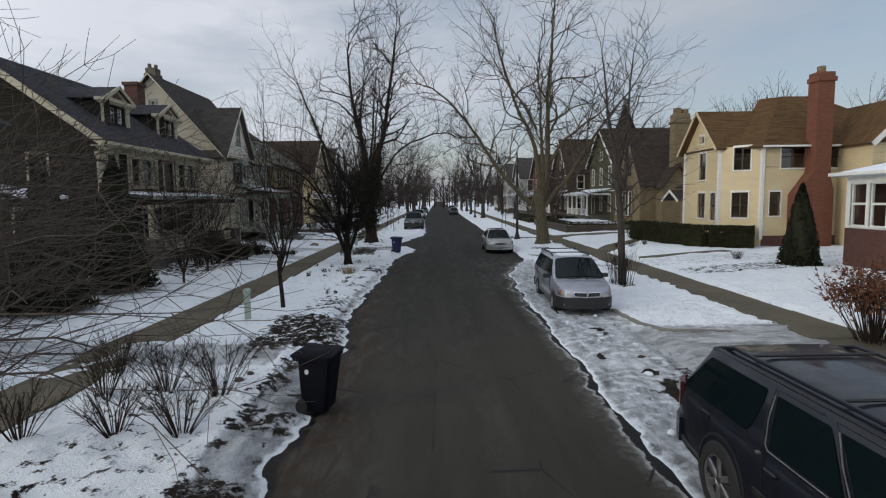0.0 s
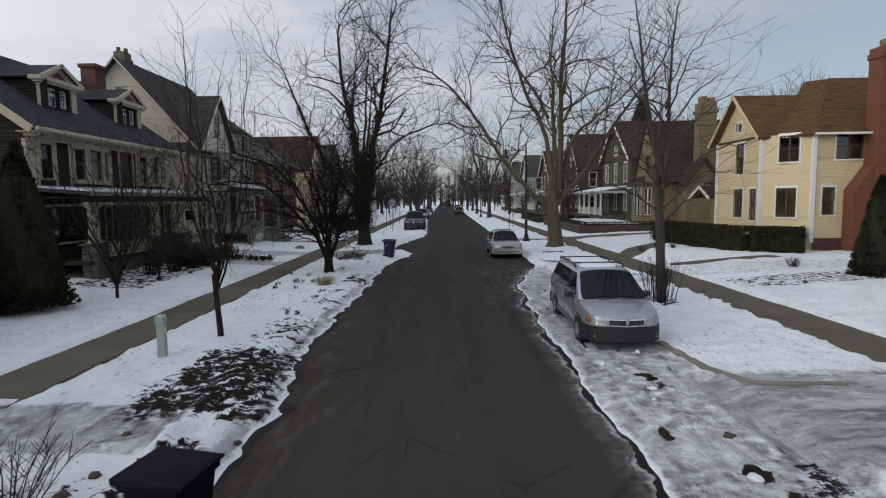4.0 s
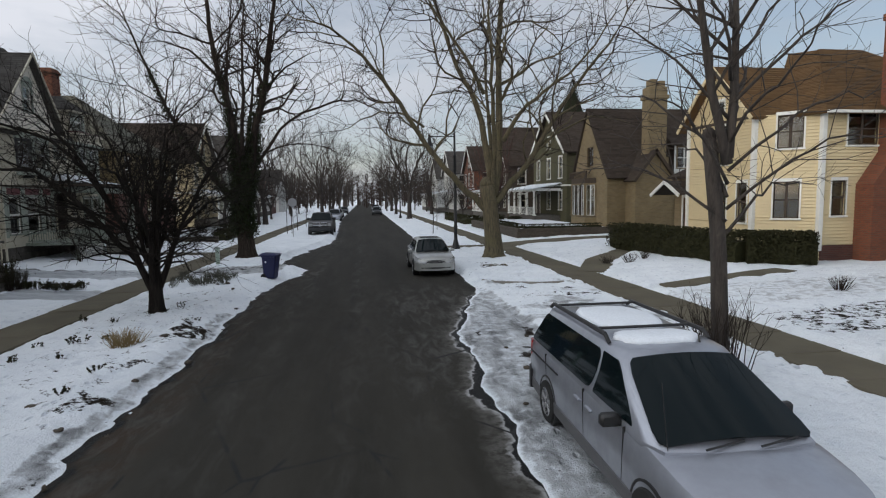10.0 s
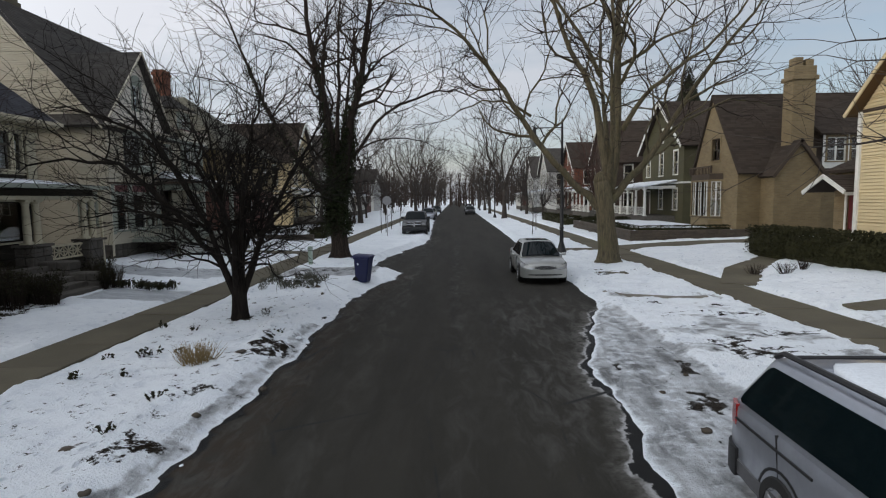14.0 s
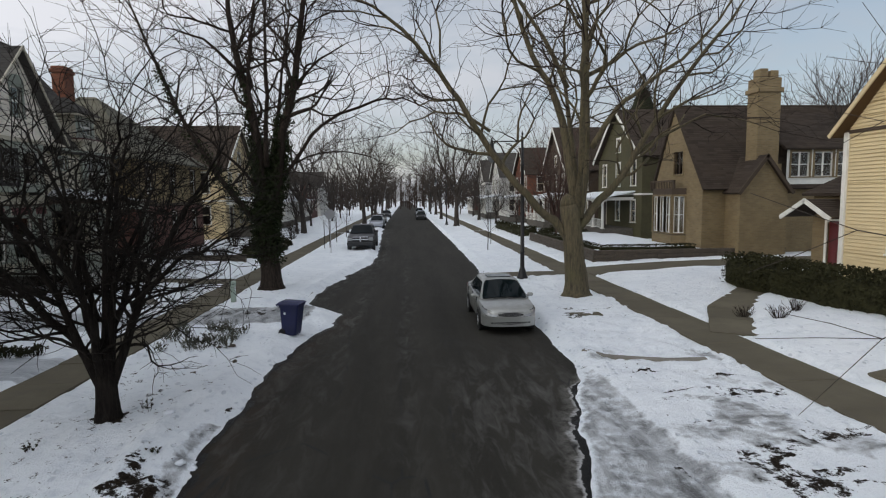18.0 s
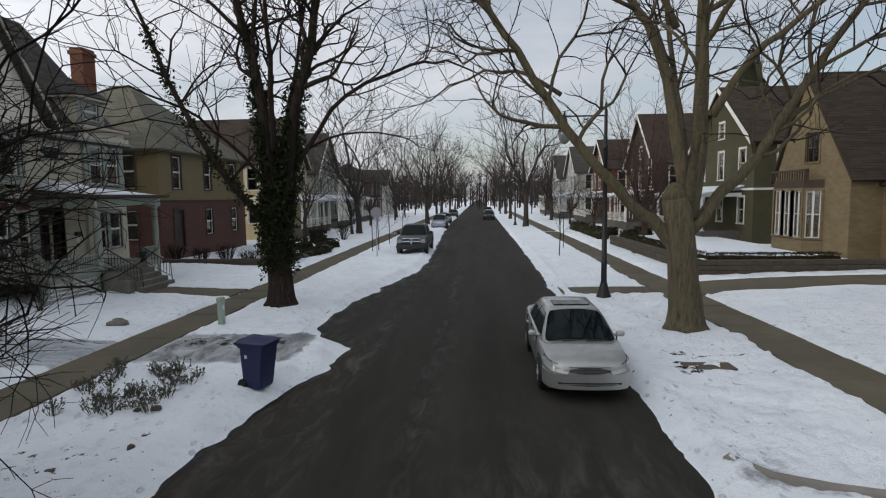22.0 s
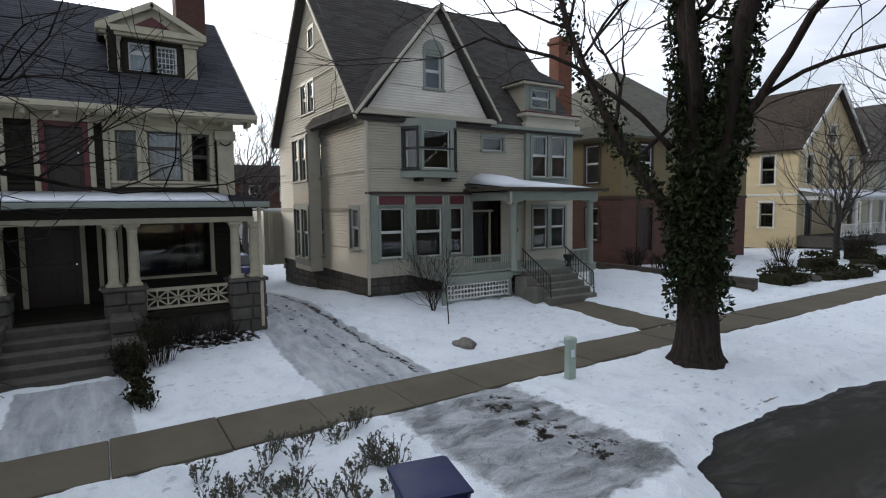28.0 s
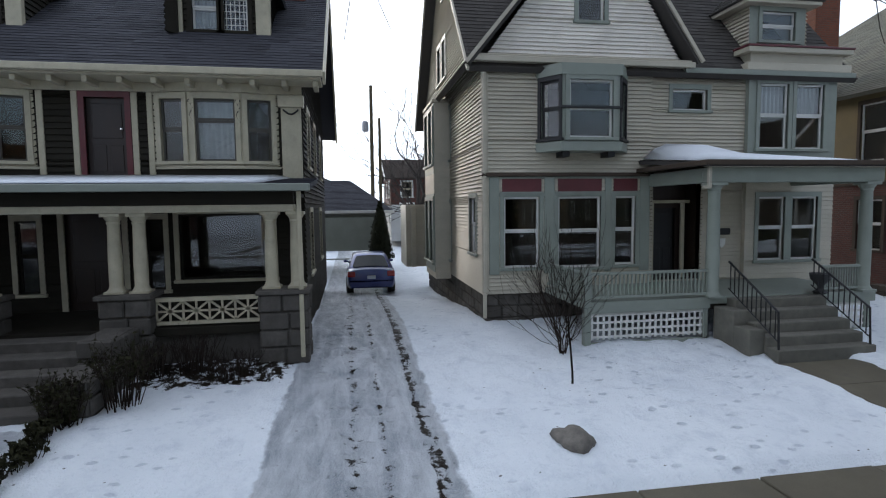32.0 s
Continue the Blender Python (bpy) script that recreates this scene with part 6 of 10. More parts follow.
wh.beam("porch_beam", [(PW - 0.12, 42.1, 3.62, PW + 0.12, 46.2, 3.92), (WF - 0.1, 42.1, 3.62, PW - 0.12, 42.3, 3.92), (WF - 0.3, 46.0, 3.62, PW - 0.12, 46.2, 3.92)], "sage")
wh.beam("porch_ceiling", [(WF - 0.3, 42.2, 3.84, PW - 0.12, 46.0, 3.92)], "white_siding")
wh.roof((PW + 0.35, 41.85, 4.0), (PW + 0.35, 46.4, 4.0), (WF - 0.1, 46.4, 4.25), (WF - 0.1, 41.85, 4.25), "shingle_grey", "porch_roof", 0.08)
wh.beam("porch_cornice", [(PW + 0.25, 41.78, 3.95, PW + 0.42, 46.45, 4.05), (WF + 0.02, 41.78, 3.95, PW + 0.25, 41.93, 4.05)], "brown_siding")
wh.beam("porch_frieze", [(PW + 0.12, 41.95, 3.92, PW + 0.28, 46.3, 3.96)], "white_siding")
wh.beam("downspout", [(PW + 0.12, 42.02, 3.55, PW + 0.19, 42.09, 3.95), (PW - 0.02, 42.02, 3.50, PW + 0.19, 42.09, 3.56)], "white_siding")
sn = wh.mb()
sn.loft([[(PW + 0.2, 42.0, 4.04), (PW + 0.1, 46.2, 4.04), (WF, 46.2, 4.28), (WF, 41.95, 4.28)], [(PW - 0.25, 42.4, 4.26), (PW - 0.3, 45.6, 4.14), (WF + 0.1, 45.2, 4.36), (WF + 0.1, 42.2, 4.52)], [(WF + 1.3, 42.7, 4.48), (WF + 0.9, 44.2, 4.30), (WF + 0.1, 44.0, 4.46), (WF + 0.1, 42.5, 4.64)]])
part("roof_snow", sn, "snow", wh.t, "snow on the porch roof", smooth=True)
for y in (42.28, 45.9):
    wh.column(PW, y, 1.28, 3.62, 0.13, "sage")
wh.beam("porch_skirt", [(PW - 0.05, 39.5, 0.3, PW + 0.02, 39.62, 1.14), (PW - 0.05, 42.1, 0.3, PW + 0.02, 42.2, 1.14), (PW - 0.05, 39.5, 0.28, PW + 0.02, 42.2, 0.46), (PW - 0.05, 44.9, 0.28, PW + 0.02, 46.1, 0.46), (PW - 0.05, 45.98, 0.3, PW + 0.02, 46.1, 1.14), (PW - 0.06, 44.85, 1.05, PW + 0.05, 46.2, 1.16), (PW - 0.06, 39.48, 1.05, PW + 0.05, 42.22, 1.16)], "sage")
for _a, _b in ((44.92, 45.98),):
    lat = part("lattice", wh.mb().box(PW - 0.05, _a, 1.0, PW - 0.01, _b, 1.05), "lattice_grey", wh.t, "pale square lattice")
    for k in range(9):
        y = _a + 0.05 + k * 0.12
        part("slat", wh.mb().box(PW - 0.035, y - 0.024, 0.46, PW - 0.025, y + 0.024, 1.05), "white_trim", lat)
    for k in range(4):
        part("slat", wh.mb().box(PW - 0.024, _a, 0.53 + k * 0.145, PW - 0.014, _b, 0.58 + k * 0.145), "white_trim", lat)
lat = part("lattice", wh.mb().box(PW - 0.05, 39.62, 1.0, PW - 0.01, 42.1, 1.05), "lattice_grey", wh.t, "pale square lattice")
for k in range(20):
    y = 39.68 + k * 0.125
    part("slat", wh.mb().box(PW - 0.035, y - 0.024, 0.5, PW - 0.025, y + 0.024, 1.05), "white_trim", lat)
for k in range(4):
    z = 0.56 + k * 0.145
    part("slat", wh.mb().box(PW - 0.024, 39.62, z - 0.024, PW - 0.014, 42.1, z + 0.024), "white_trim", lat)


def spindle_rail(h, a, b, z0, z1, mat, n, label=""):
    """Rail with thin spindles between two points on plan."""
    a, b = Vector((a[0], a[1], 0)), Vector((b[0], b[1], 0))
    d = (b - a).normalized()
    s = Vector((-d.y, d.x, 0)) * 0.03
    mb = h.mb()
    for z, w in ((z0 + 0.06, 0.04), (z1 - 0.05, 0.05)):
        q = s * (w / 0.03)
        mb.loft([[tuple(a + q + Vector((0, 0, z))), tuple(a - q + Vector((0, 0, z))), tuple(a - q + Vector((0, 0, z + 0.05))), tuple(a + q + Vector((0, 0, z + 0.05)))],
                 [tuple(b + q + Vector((0, 0, z))), tuple(b - q + Vector((0, 0, z))), tuple(b - q + Vector((0, 0, z + 0.05))), tuple(b + q + Vector((0, 0, z + 0.05)))]])
    rail = part("porch_rail", mb, mat, h.t, label)
    for i in range(n):
        p = a.lerp(b, (i + 0.5) / n)
        part("spindle", h.mb().box(p.x - 0.014, p.y - 0.014, z0 + 0.1, p.x + 0.014, p.y + 0.014, z1 - 0.04), mat, rail)
    return rail


spindle_rail(wh, (PW, 39.6), (PW, 42.2), 1.28, 1.86, "sage", 30, "grey-green porch rail")
spindle_rail(wh, (WF + 0.1, 39.55), (PW, 39.55), 1.28, 1.86, "sage", 20)
spindle_rail(wh, (PW, 44.85), (PW, 45.85), 1.28, 1.86, "sage", 16)
wh.beam("rail_post", [(PW - 0.07, 39.48, 0.4, PW + 0.07, 39.62, 1.95)], "sage")
wh.steps(PW + 0.05, -10.95, 42.6, 44.7, 1.28, 0.34, 5, "step_stone")
wh.beam("step_cheek", [(-12.35, 42.3, 0.1, -11.75, 42.62, 1.1), (-11.75, 42.3, 0.1, -11.3, 42.62, 0.82)], "step_stone")
for y in (42.66, 44.62):
    mb = wh.mb()
    mb.tube([(PW, y, 2.0), (-11.05, y, 1.2), (-11.0, y, 0.3)], 0.022, 6).tube([(PW, y, 1.45), (-11.05, y, 0.66)], 0.014, 5)
    hr = part("handrail", mb, "black_iron", wh.t, "black iron handrail")
    for i in range(11):
        x = PW + (-11.05 - PW) * (i + 0.5) / 11
        zz = 2.0 - 0.8 * (i + 0.5) / 11
        part("bar", wh.mb().box(x - 0.008, y - 0.008, zz - 0.53, x + 0.008, y + 0.008, zz), "black_iron", hr)

# ---- further houses ----
def plain_house(xf, y0, y1, depth, z0, eave, ridge, low, up, roof_mat, style, label, side, porch=None, cols=3, trim="white_trim", split=None, chimney=None, group="houses along the street", roofover=0.45):
    """A house whose front stands at x = xf; side -1 lies left of the street (front faces +x), +1 right (front faces -x)."""
    xb = xf + side * depth
    h = House("house", ((xf + xb) / 2, (y0 + y1) / 2, z0), label, "house", group, casing=trim, sash="white_trim" if trim != "white_trim" else "cream_trim")
    mid = split or (z0 + (eave - z0) * 0.52)
    L = y1 - y0
    f_p, f_u = ((xf, y0), (0, 1)) if side < 0 else ((xf, y1), (0, -1))
    b_p, b_u = ((xb, y1), (0, -1)) if side < 0 else ((xb, y0), (0, 1))
    xl, xr = min(xf, xb), max(xf, xb)

    def row(length, n, za, zb, kind="sash", w=0.85, skip=()):
        return [(length * (i + 0.5) / n - w / 2, length * (i + 0.5) / n + w / 2, za, zb, kind) for i in range(n) if i not in skip]
    for p, u, ln, n in ((f_p, f_u, L, cols), (b_p, b_u, L, 2), ((xl, y0), (1, 0), depth, 3), ((xr, y1), (-1, 0), depth, 3)):
        lower = row(ln, n, z0 + 1.0, mid - 0.5)
        if p == f_p:
            lower = lower[1:] + [(ln * 0.5 / n - 0.5, ln * 0.5 / n + 0.5, z0 + 0.5, z0 + 2.55, "door")]
        h.wall(p, u, ln, z0 - 0.4, mid, low, lower, course=0 if "brick" in low else 0.13, lap=0 if "brick" in low or "stucco" in low else 0.014)
        h.wall(p, u, ln, mid, eave, up, row(ln, n, mid + 0.7, eave - 0.35), course=0 if "brick" in up or up == "tan_siding" else 0.13, lap=0 if "brick" in up or up == "tan_siding" else 0.014)
    # dark filler box added indoors so that the windows read as unlit
    part("partition", h.mb().box(xl + 1.5, y0 + 1.5, z0, xr - 1.5, y1 - 1.5, eave - 0.2), "dark_fill", h.t, "unseen dark block added inside to keep the windows dim")
    h.beam("belt_board", [(xl - 0.05, y0 - 0.05, mid - 0.07, xr + 0.05, y0, mid + 0.07), (xl - 0.05, y1, mid - 0.07, xr + 0.05, y1 + 0.05, mid + 0.07), (xf - 0.05, y0, mid - 0.07, xf + 0.05, y1, mid + 0.07)], trim)
    o = roofover
    xm, ym = (xl + xr) / 2, (y0 + y1) / 2
    e = eave - 0.05
    if style == "hip":
        k = min(depth, L) / 2 * 0.9
        if L > depth:
            r0, r1 = (xm, y0 + k, ridge), (xm, y1 - k, ridge)
            h.roof((xr + o, y0 - o, e), (xr + o, y1 + o, e), r1, r0, roof_mat)
            h.roof((xl - o, y1 + o, e), (xl - o, y0 - o, e), r0, r1, roof_mat)
            h.roof((xl - o, y0 - o, e), (xr + o, y0 - o, e), r0, r0, roof_mat)
            h.roof((xr + o, y1 + o, e), (xl - o, y1 + o, e), r1, r1, roof_mat)
        else:
            r0, r1 = (xl + k, ym, ridge), (xr - k, ym, ridge)
            h.roof((xl - o, y0 - o, e), (xr + o, y0 - o, e), r1, r0, roof_mat)
            h.roof((xr + o, y1 + o, e), (xl - o, y1 + o, e), r0, r1, roof_mat)
            h.roof((xl - o, y1 + o, e), (xl - o, y0 - o, e), r0, r0, roof_mat)
            h.roof((xr + o, y0 - o, e), (xr + o, y1 + o, e), r1, r1, roof_mat)
    elif style == "front":
        h.roof((xl - o, y0 - o, e), (xr + o, y0 - o, e), (xr + o, ym, ridge), (xl - o, ym, ridge), roof_mat)
        h.roof((xr + o, y1 + o, e), (xl - o, y1 + o, e), (xl - o, ym, ridge), (xr + o, ym, ridge), roof_mat)
        pr = lambda z: (L / 2 * (z - eave) / (ridge - eave), L - L / 2 * (z - eave) / (ridge - eave))
        h.wall(f_p, f_u, L, eave, ridge - 0.1, up, [(L / 2 - 0.4, L / 2 + 0.4, eave + 0.6, eave + 1.7, "sash")], prof=pr, name="gable")
        h.wall(b_p, b_u, L, eave, ridge - 0.1, up, prof=pr, name="gable")
        xx = xf - side * o
        h.rake([(xx, y0 - o, e), (xx, ym, ridge), (xx, y1 + o, e)], trim, 0.22)
    else:
        h.roof((xr + o, y0 - o, e), (xr + o, y1 + o, e), (xm, y1 + o, ridge), (xm, y0 - o, ridge), roof_mat)
        h.roof((xl - o, y1 + o, e), (xl - o, y0 - o, e), (xm, y0 - o, ridge), (xm, y1 + o, ridge), roof_mat)
        pr = lambda z: (depth / 2 * (z - eave) / (ridge - eave), depth - depth / 2 * (z - eave) / (ridge - eave))
        h.wall((xl, y0), (1, 0), depth, eave, ridge - 0.1, up, [(depth / 2 - 0.4, depth / 2 + 0.4, eave + 0.6, eave + 1.7, "sash")], prof=pr, name="gable")
        h.wall((xr, y1), (-1, 0), depth, eave, ridge - 0.1, up, prof=pr, name="gable")
        h.rake([(xl - o, y0 - o - 0.02, e), (xm, y0 - o - 0.02, ridge), (xr + o, y0 - o - 0.02, e)], trim, 0.22)
    if porch:
        a, b, dp = porch
        xp = xf - side * dp
        q0, q1 = min(xp, xf), max(xp, xf)
        h.beam("porch_floor", [(q0, a, z0 - 0.2, q1, b, z0 + 0.5)], "field_stone")
        h.beam("porch_beam", [(xp - 0.1, a, z0 + 2.75, xp + 0.1, b, z0 + 3.0), (q0, a, z0 + 2.75, q1, a + 0.15, z0 + 3.0), (q0, b - 0.15, z0 + 2.75, q1, b, z0 + 3.0)], trim)
        xo = xp - side * 0.35
        if side < 0:
            h.roof((xo, a - 0.3, z0 + 3.0), (xo, b + 0.3, z0 + 3.0), (xf, b + 0.3, z0 + 3.5), (xf, a - 0.3, z0 + 3.5), "snow", "porch_roof", 0.1, 0.5, 2)
        else:
            h.roof((xo, b + 0.3, z0 + 3.0), (xo, a - 0.3, z0 + 3.0), (xf, a - 0.3, z0 + 3.5), (xf, b + 0.3, z0 + 3.5), "snow", "porch_roof", 0.1, 0.5, 2)
        n = max(2, round((b - a) / 2.2) + 1)
        for i in range(n):
            h.column(xp, a + 0.1 + (b - a - 0.2) * i / (n - 1), z0 + 0.5, z0 + 2.75, 0.11, trim)
        spindle_rail(h, (xp, a + 0.1), (xp, b - 0.1), z0 + 0.5, z0 + 1.25, trim, max(6, int((b - a) / 0.2)))
    if chimney:
        cx, cy, cz, mat = chimney
        part("chimney", h.mb().box(cx - 0.35, cy - 0.45, eave, cx + 0.35, cy + 0.45, cz, 0.02).box(cx - 0.42, cy - 0.52, cz - 0.35, cx + 0.42, cy + 0.52, cz - 0.15, 0.02), mat, h.t)
    return h


# left of the street, beyond the cream-white house
plain_house(-15.2, 51.0, 61.5, 10.5, 0.7, 6.6, 11.0, "dark_brick", "tan_siding", "shingle_tile", "hip", "house of dark red brick below and ochre stucco above, tiled roof", -1, trim="brown_siding", chimney=(-18.5, 50.4, 11.6, "red_brick"))
plain_house(-15.5, 68.0, 77.0, 11, 0.8, 6.8, 11.2, "yellow_siding", "yellow_siding", "shingle_umber", "front", "yellow clapboard house with a garlanded porch", -1, porch=(68.2, 76.8, 2.3))
plain_house(-16.0, 82.0, 91.0, 10, 0.8, 6.6, 11.5, "grey_siding", "grey_siding", "shingle_grey", "front", "grey-green shingled house with a peaked gable", -1, porch=(82.5, 90.5, 2.2))
plain_house(-16.5, 97.0, 107.0, 10, 0.8, 6.4, 9.5, "pale_siding", "pale_siding", "shingle_grey", "side", "pale house far along the street", -1, porch=(98, 106, 2))
plain_house(-16.5, 114.0, 125.0, 10, 0.8, 6.6, 10.0, "dark_brick", "dark_brick", "shingle_umber", "hip", "dark brick house far along the street", -1)
plain_house(-17.0, 132.0, 143.0, 10, 0.8, 6.4, 9.8, "pale_siding", "pale_siding", "shingle_grey", "front", "pale gabled house far along the street", -1)
# left, before the dark house
l0 = plain_house(-14.5, 6.0, 18.0, 10, 0.6, 6.0, 9.6, "dark_siding", "dark_siding", "shingle_black", "side", "dark shingled house with a dim taupe porch", -1, porch=(7, 17.5, 2.2), trim="dim_trim")

# ---- pale yellow house on the right ----
YX = 16.2
ye = House("house", (20.0, 33.0, 0.5), "pale yellow clapboard house with brown roof and brick chimney", casing="white_trim", sash="white_trim")
ye.cw = 0.055
yw = [(1.95, 2.75, 4.3, 5.9, "sash"), (1.85, 2.75, 2.0, 3.5, "pair"), (3.4, 4.0, 1.9, 3.5, "sash")]
ye.wall((YX, 35.6), (0, -1), 4.3, 0.5, 6.05, "yellow_siding", yw, sash="brown_siding")


def y_gab(z):
    k = (z - 6.05) / 2.25
    return (2.15 * k, 4.3 - 2.15 * k)


ye.wall((YX, 35.6), (0, -1), 4.3, 6.05, 8.28, "yellow_siding", [(1.85, 2.45, 6.5, 6.95, "fixed")], prof=y_gab, name="gable")
ye.beam("gable_board", [(YX - 0.05, 31.2, 6.0, YX + 0.02, 35.7, 6.12)], "brown_siding")
DXY = 1.55
s2 = math.sqrt(0.5)
ye.wall((YX, 31.3), (s2, -s2), DXY * math.sqrt(2), 0.5, 6.05, "yellow_siding", [(0.75, 1.6, 4.75, 6.0, "pair"), (0.7, 1.55, 2.1, 3.5, "pair")], sash="brown_siding")
ye.wall((YX + DXY, 31.3 - DXY), (1, 0), 9.0, 0.5, 6.05, "yellow_siding", [(1.0, 2.35, 4.8, 6.0, "pair"), (0.45, 1.05, 2.2, 3.5, "sash"), (3.6, 5.2, 4.8, 6.0, "pair"), (5.9, 7.0, 4.9, 5.9, "pair")], sash="brown_siding")
ye.wall((YX + DXY + 9, 31.3 - DXY), (0, 1), 6.0, 0.5, 6.05, "yellow_siding")
ye.wall((26.75, 35.7), (-1, 0), 10.5, 0.5, 6.05, "yellow_siding")
for x, y in ((YX, 31.3), (YX + DXY, 31.3 - DXY), (YX, 35.6)):
    ye.beam("corner_board", [(x - 0.09, y - 0.09, 0.9, x + 0.09, y + 0.09, 6.05)], "white_trim")
ye.beam("foundation", [(YX + 0.1, 31.3, 0.2, 26.6, 35.5, 1.15), (YX + DXY + 0.05, 31.25 - DXY, 0.2, 26.6, 31.5, 1.1)], "dark_brick", "dark red brick base")
ye.roof((YX - 0.4, 31.0, 5.98), (24.0, 31.0, 5.98), (24.0, 33.45, 8.42), (YX - 0.4, 33.45, 8.42), "shingle_brown", label="brown shingle roof")
ye.roof((24.0, 35.95, 5.98), (YX - 0.4, 35.95, 5.98), (YX - 0.4, 33.45, 8.42), (24.0, 33.45, 8.42), "shingle_brown")
ye.roof((YX + 0.6, 31.3, 6.0), (YX + DXY - 0.25, 31.3 - DXY - 0.4, 5.98), (21.2, 33.6, 9.3), (20.2, 34.5, 9.3), "shingle_brown")
ye.roof((YX + DXY - 0.25, 31.3 - DXY - 0.4, 5.98), (27.2, 31.3 - DXY - 0.4, 5.98), (23.0, 33.6, 9.3), (20.9, 33.6, 9.3), "shingle_brown")
ye.roof((27.2, 31.3 - DXY - 0.4, 5.98), (27.2, 36.1, 5.98), (23.0, 33.6, 9.3), (23.0, 33.6, 9.3), "shingle_brown")
ye.roof((27.2, 36.1, 5.98), (18.2, 36.1, 5.98), (20.9, 33.6, 9.3), (23.0, 33.6, 9.3), "shingle_brown")
ye.roof((18.2, 36.1, 5.98), (18.2, 33.4, 7.6), (20.9, 33.6, 9.3), (20.9, 33.6, 9.3), "shingle_brown")
ye.rake([(YX - 0.42, 30.95, 5.96), (YX - 0.42, 33.45, 8.42), (YX - 0.42, 36.0, 5.96)], "yellow_siding", 0.12)
ye.beam("gutter", [(YX + DXY - 0.25, 31.3 - DXY - 0.5, 5.9, 27.2, 31.3 - DXY - 0.38, 6.0)], "white_trim")
ch = ye.mb().box(20.05, 28.95, 0.3, 20.95, 29.75, 9.75, 0.02).box(19.98, 28.88, 9.25, 21.02, 29.78, 9.5, 0.02)
ch.prism([(19.2, 0.3), (21.2, 0.3), (21.2, 3.5), (20.9, 4.6), (20.1, 4.6), (19.2, 3.35)], 29.0, 29.75, "y")
part("chimney", ch, "red_brick", ye.t, "tall red brick chimney with sloped shoulder")
ye.beam("chimney_pot", [(20.3, 29.2, 9.75, 20.6, 29.5, 10.1)], "tan_brick")
ye.roof((21.6, 27.0, 5.9), (24.0, 27.0, 8.3), (24.0, 33.0, 8.3), (21.6, 33.0, 5.9), "shingle_brown")
ye.roof((24.0, 27.0, 8.3), (26.4, 27.0, 5.9), (26.4, 33.0, 5.9), (24.0, 33.0, 8.3), "shingle_brown")
ye.rake([(21.5, 26.98, 5.85), (24.0, 26.98, 8.34), (26.5, 26.98, 5.85)], "white_trim", 0.22)
ye.wall((21.9, 27.4), (1, 0), 4.2, 0.5, 5.9, "yellow_siding", [(0.7, 1.7, 4.9, 5.8, "pair"), (2.2, 3.6, 4.9, 5.8, "pair")], sash="brown_siding")
ye.wall((21.9, 29.75), (0, -1), 2.35, 0.5, 5.9, "yellow_siding")
ye.wall((21.9, 27.4), (1, 0), 4.2, 5.9, 8.1, "shingle_brown", prof=lambda z: (2.1 * (z - 5.9) / 2.25, 4.2 - 2.1 * (z - 5.9) / 2.25), name="gable")
# side entry with a small gabled hood and red door
ye.wall((YX + 0.9, 38.2), (0, -1), 2.5, 0.5, 4.0, "tan_brick", [(0.8, 1.7, 0.9, 2.9, "door", "red_paint", "white_trim")], course=0, lap=0)
ye.wall((YX + 4.5, 38.2), (-1, 0), 3.6, 0.5, 4.0, "tan_brick", course=0, lap=0)
ye.roof((YX + 0.6, 38.5, 3.95), (YX + 0.6, 35.7, 3.95), (YX + 4.5, 35.7, 5.6), (YX + 4.5, 38.5, 5.6), "shingle_umber", "entry_roof", 0.1)
ye.roof((YX - 0.4, 35.7, 3.1), (YX + 1.0, 35.7, 3.1), (YX + 1.0, 37.0, 3.75), (YX - 0.4, 37.0, 3.75), "shingle_umber", "hood_roof", 0.07)
ye.roof((YX + 1.0, 38.3, 3.1), (YX - 0.4, 38.3, 3.1), (YX - 0.4, 37.0, 3.75), (YX + 1.0, 37.0, 3.75), "shingle_umber", "hood_roof", 0.07)
ye.rake([(YX - 0.42, 35.68, 3.08), (YX - 0.42, 37.0, 3.76), (YX - 0.42, 38.32, 3.08)], "white_trim", 0.14)

# ---- brick porch house before it ----
r0 = House("house", (20.0, 19.0, 0.5), "brick-based sunroom house with white-framed windows and snowy roof", casing="white_trim", sash="white_trim")
r0.wall((16.3, 21.6), (0, -1), 10.0, 0.3, 2.0, "dark_brick", course=0, lap=0)
r0.wall((16.3, 21.6), (0, -1), 10.0, 2.0, 4.2, "white_trim", [(0.25 + 0.95 * k, 1.05 + 0.95 * k, 2.1, 3.75, "sash") for k in range(10)], course=0, lap=0)
r0.wall((26.3, 21.6), (-1, 0), 10.0, 0.3, 4.2, "dark_brick", course=0, lap=0)
r0.wall((16.3, 11.6), (1, 0), 10.0, 0.3, 4.2, "dark_brick", [(0.4 + 1.1 * k, 1.3 + 1.1 * k, 2.1, 3.75, "sash") for k in range(8)], course=0, lap=0)
r0.wall((26.3, 11.6), (0, 1), 10.0, 0.3, 4.2, "dark_brick", course=0, lap=0)
r0.roof((15.9, 22.0, 4.15), (15.9, 11.2, 4.15), (20.5, 14.5, 5.4), (20.5, 18.5, 5.4), "snow", "roof", 0.12, 0.5, 2, "snow-covered low roof")
r0.roof((26.7, 22.0, 4.15), (15.9, 22.0, 4.15), (20.5, 18.5, 5.4), (22.0, 18.5, 5.4), "snow", "roof", 0.12, 0.5, 2)
r0.roof((15.9, 11.2, 4.15), (26.7, 11.2, 4.15), (22.0, 14.5, 5.4), (20.5, 14.5, 5.4), "snow", "roof", 0.12, 0.5, 2)
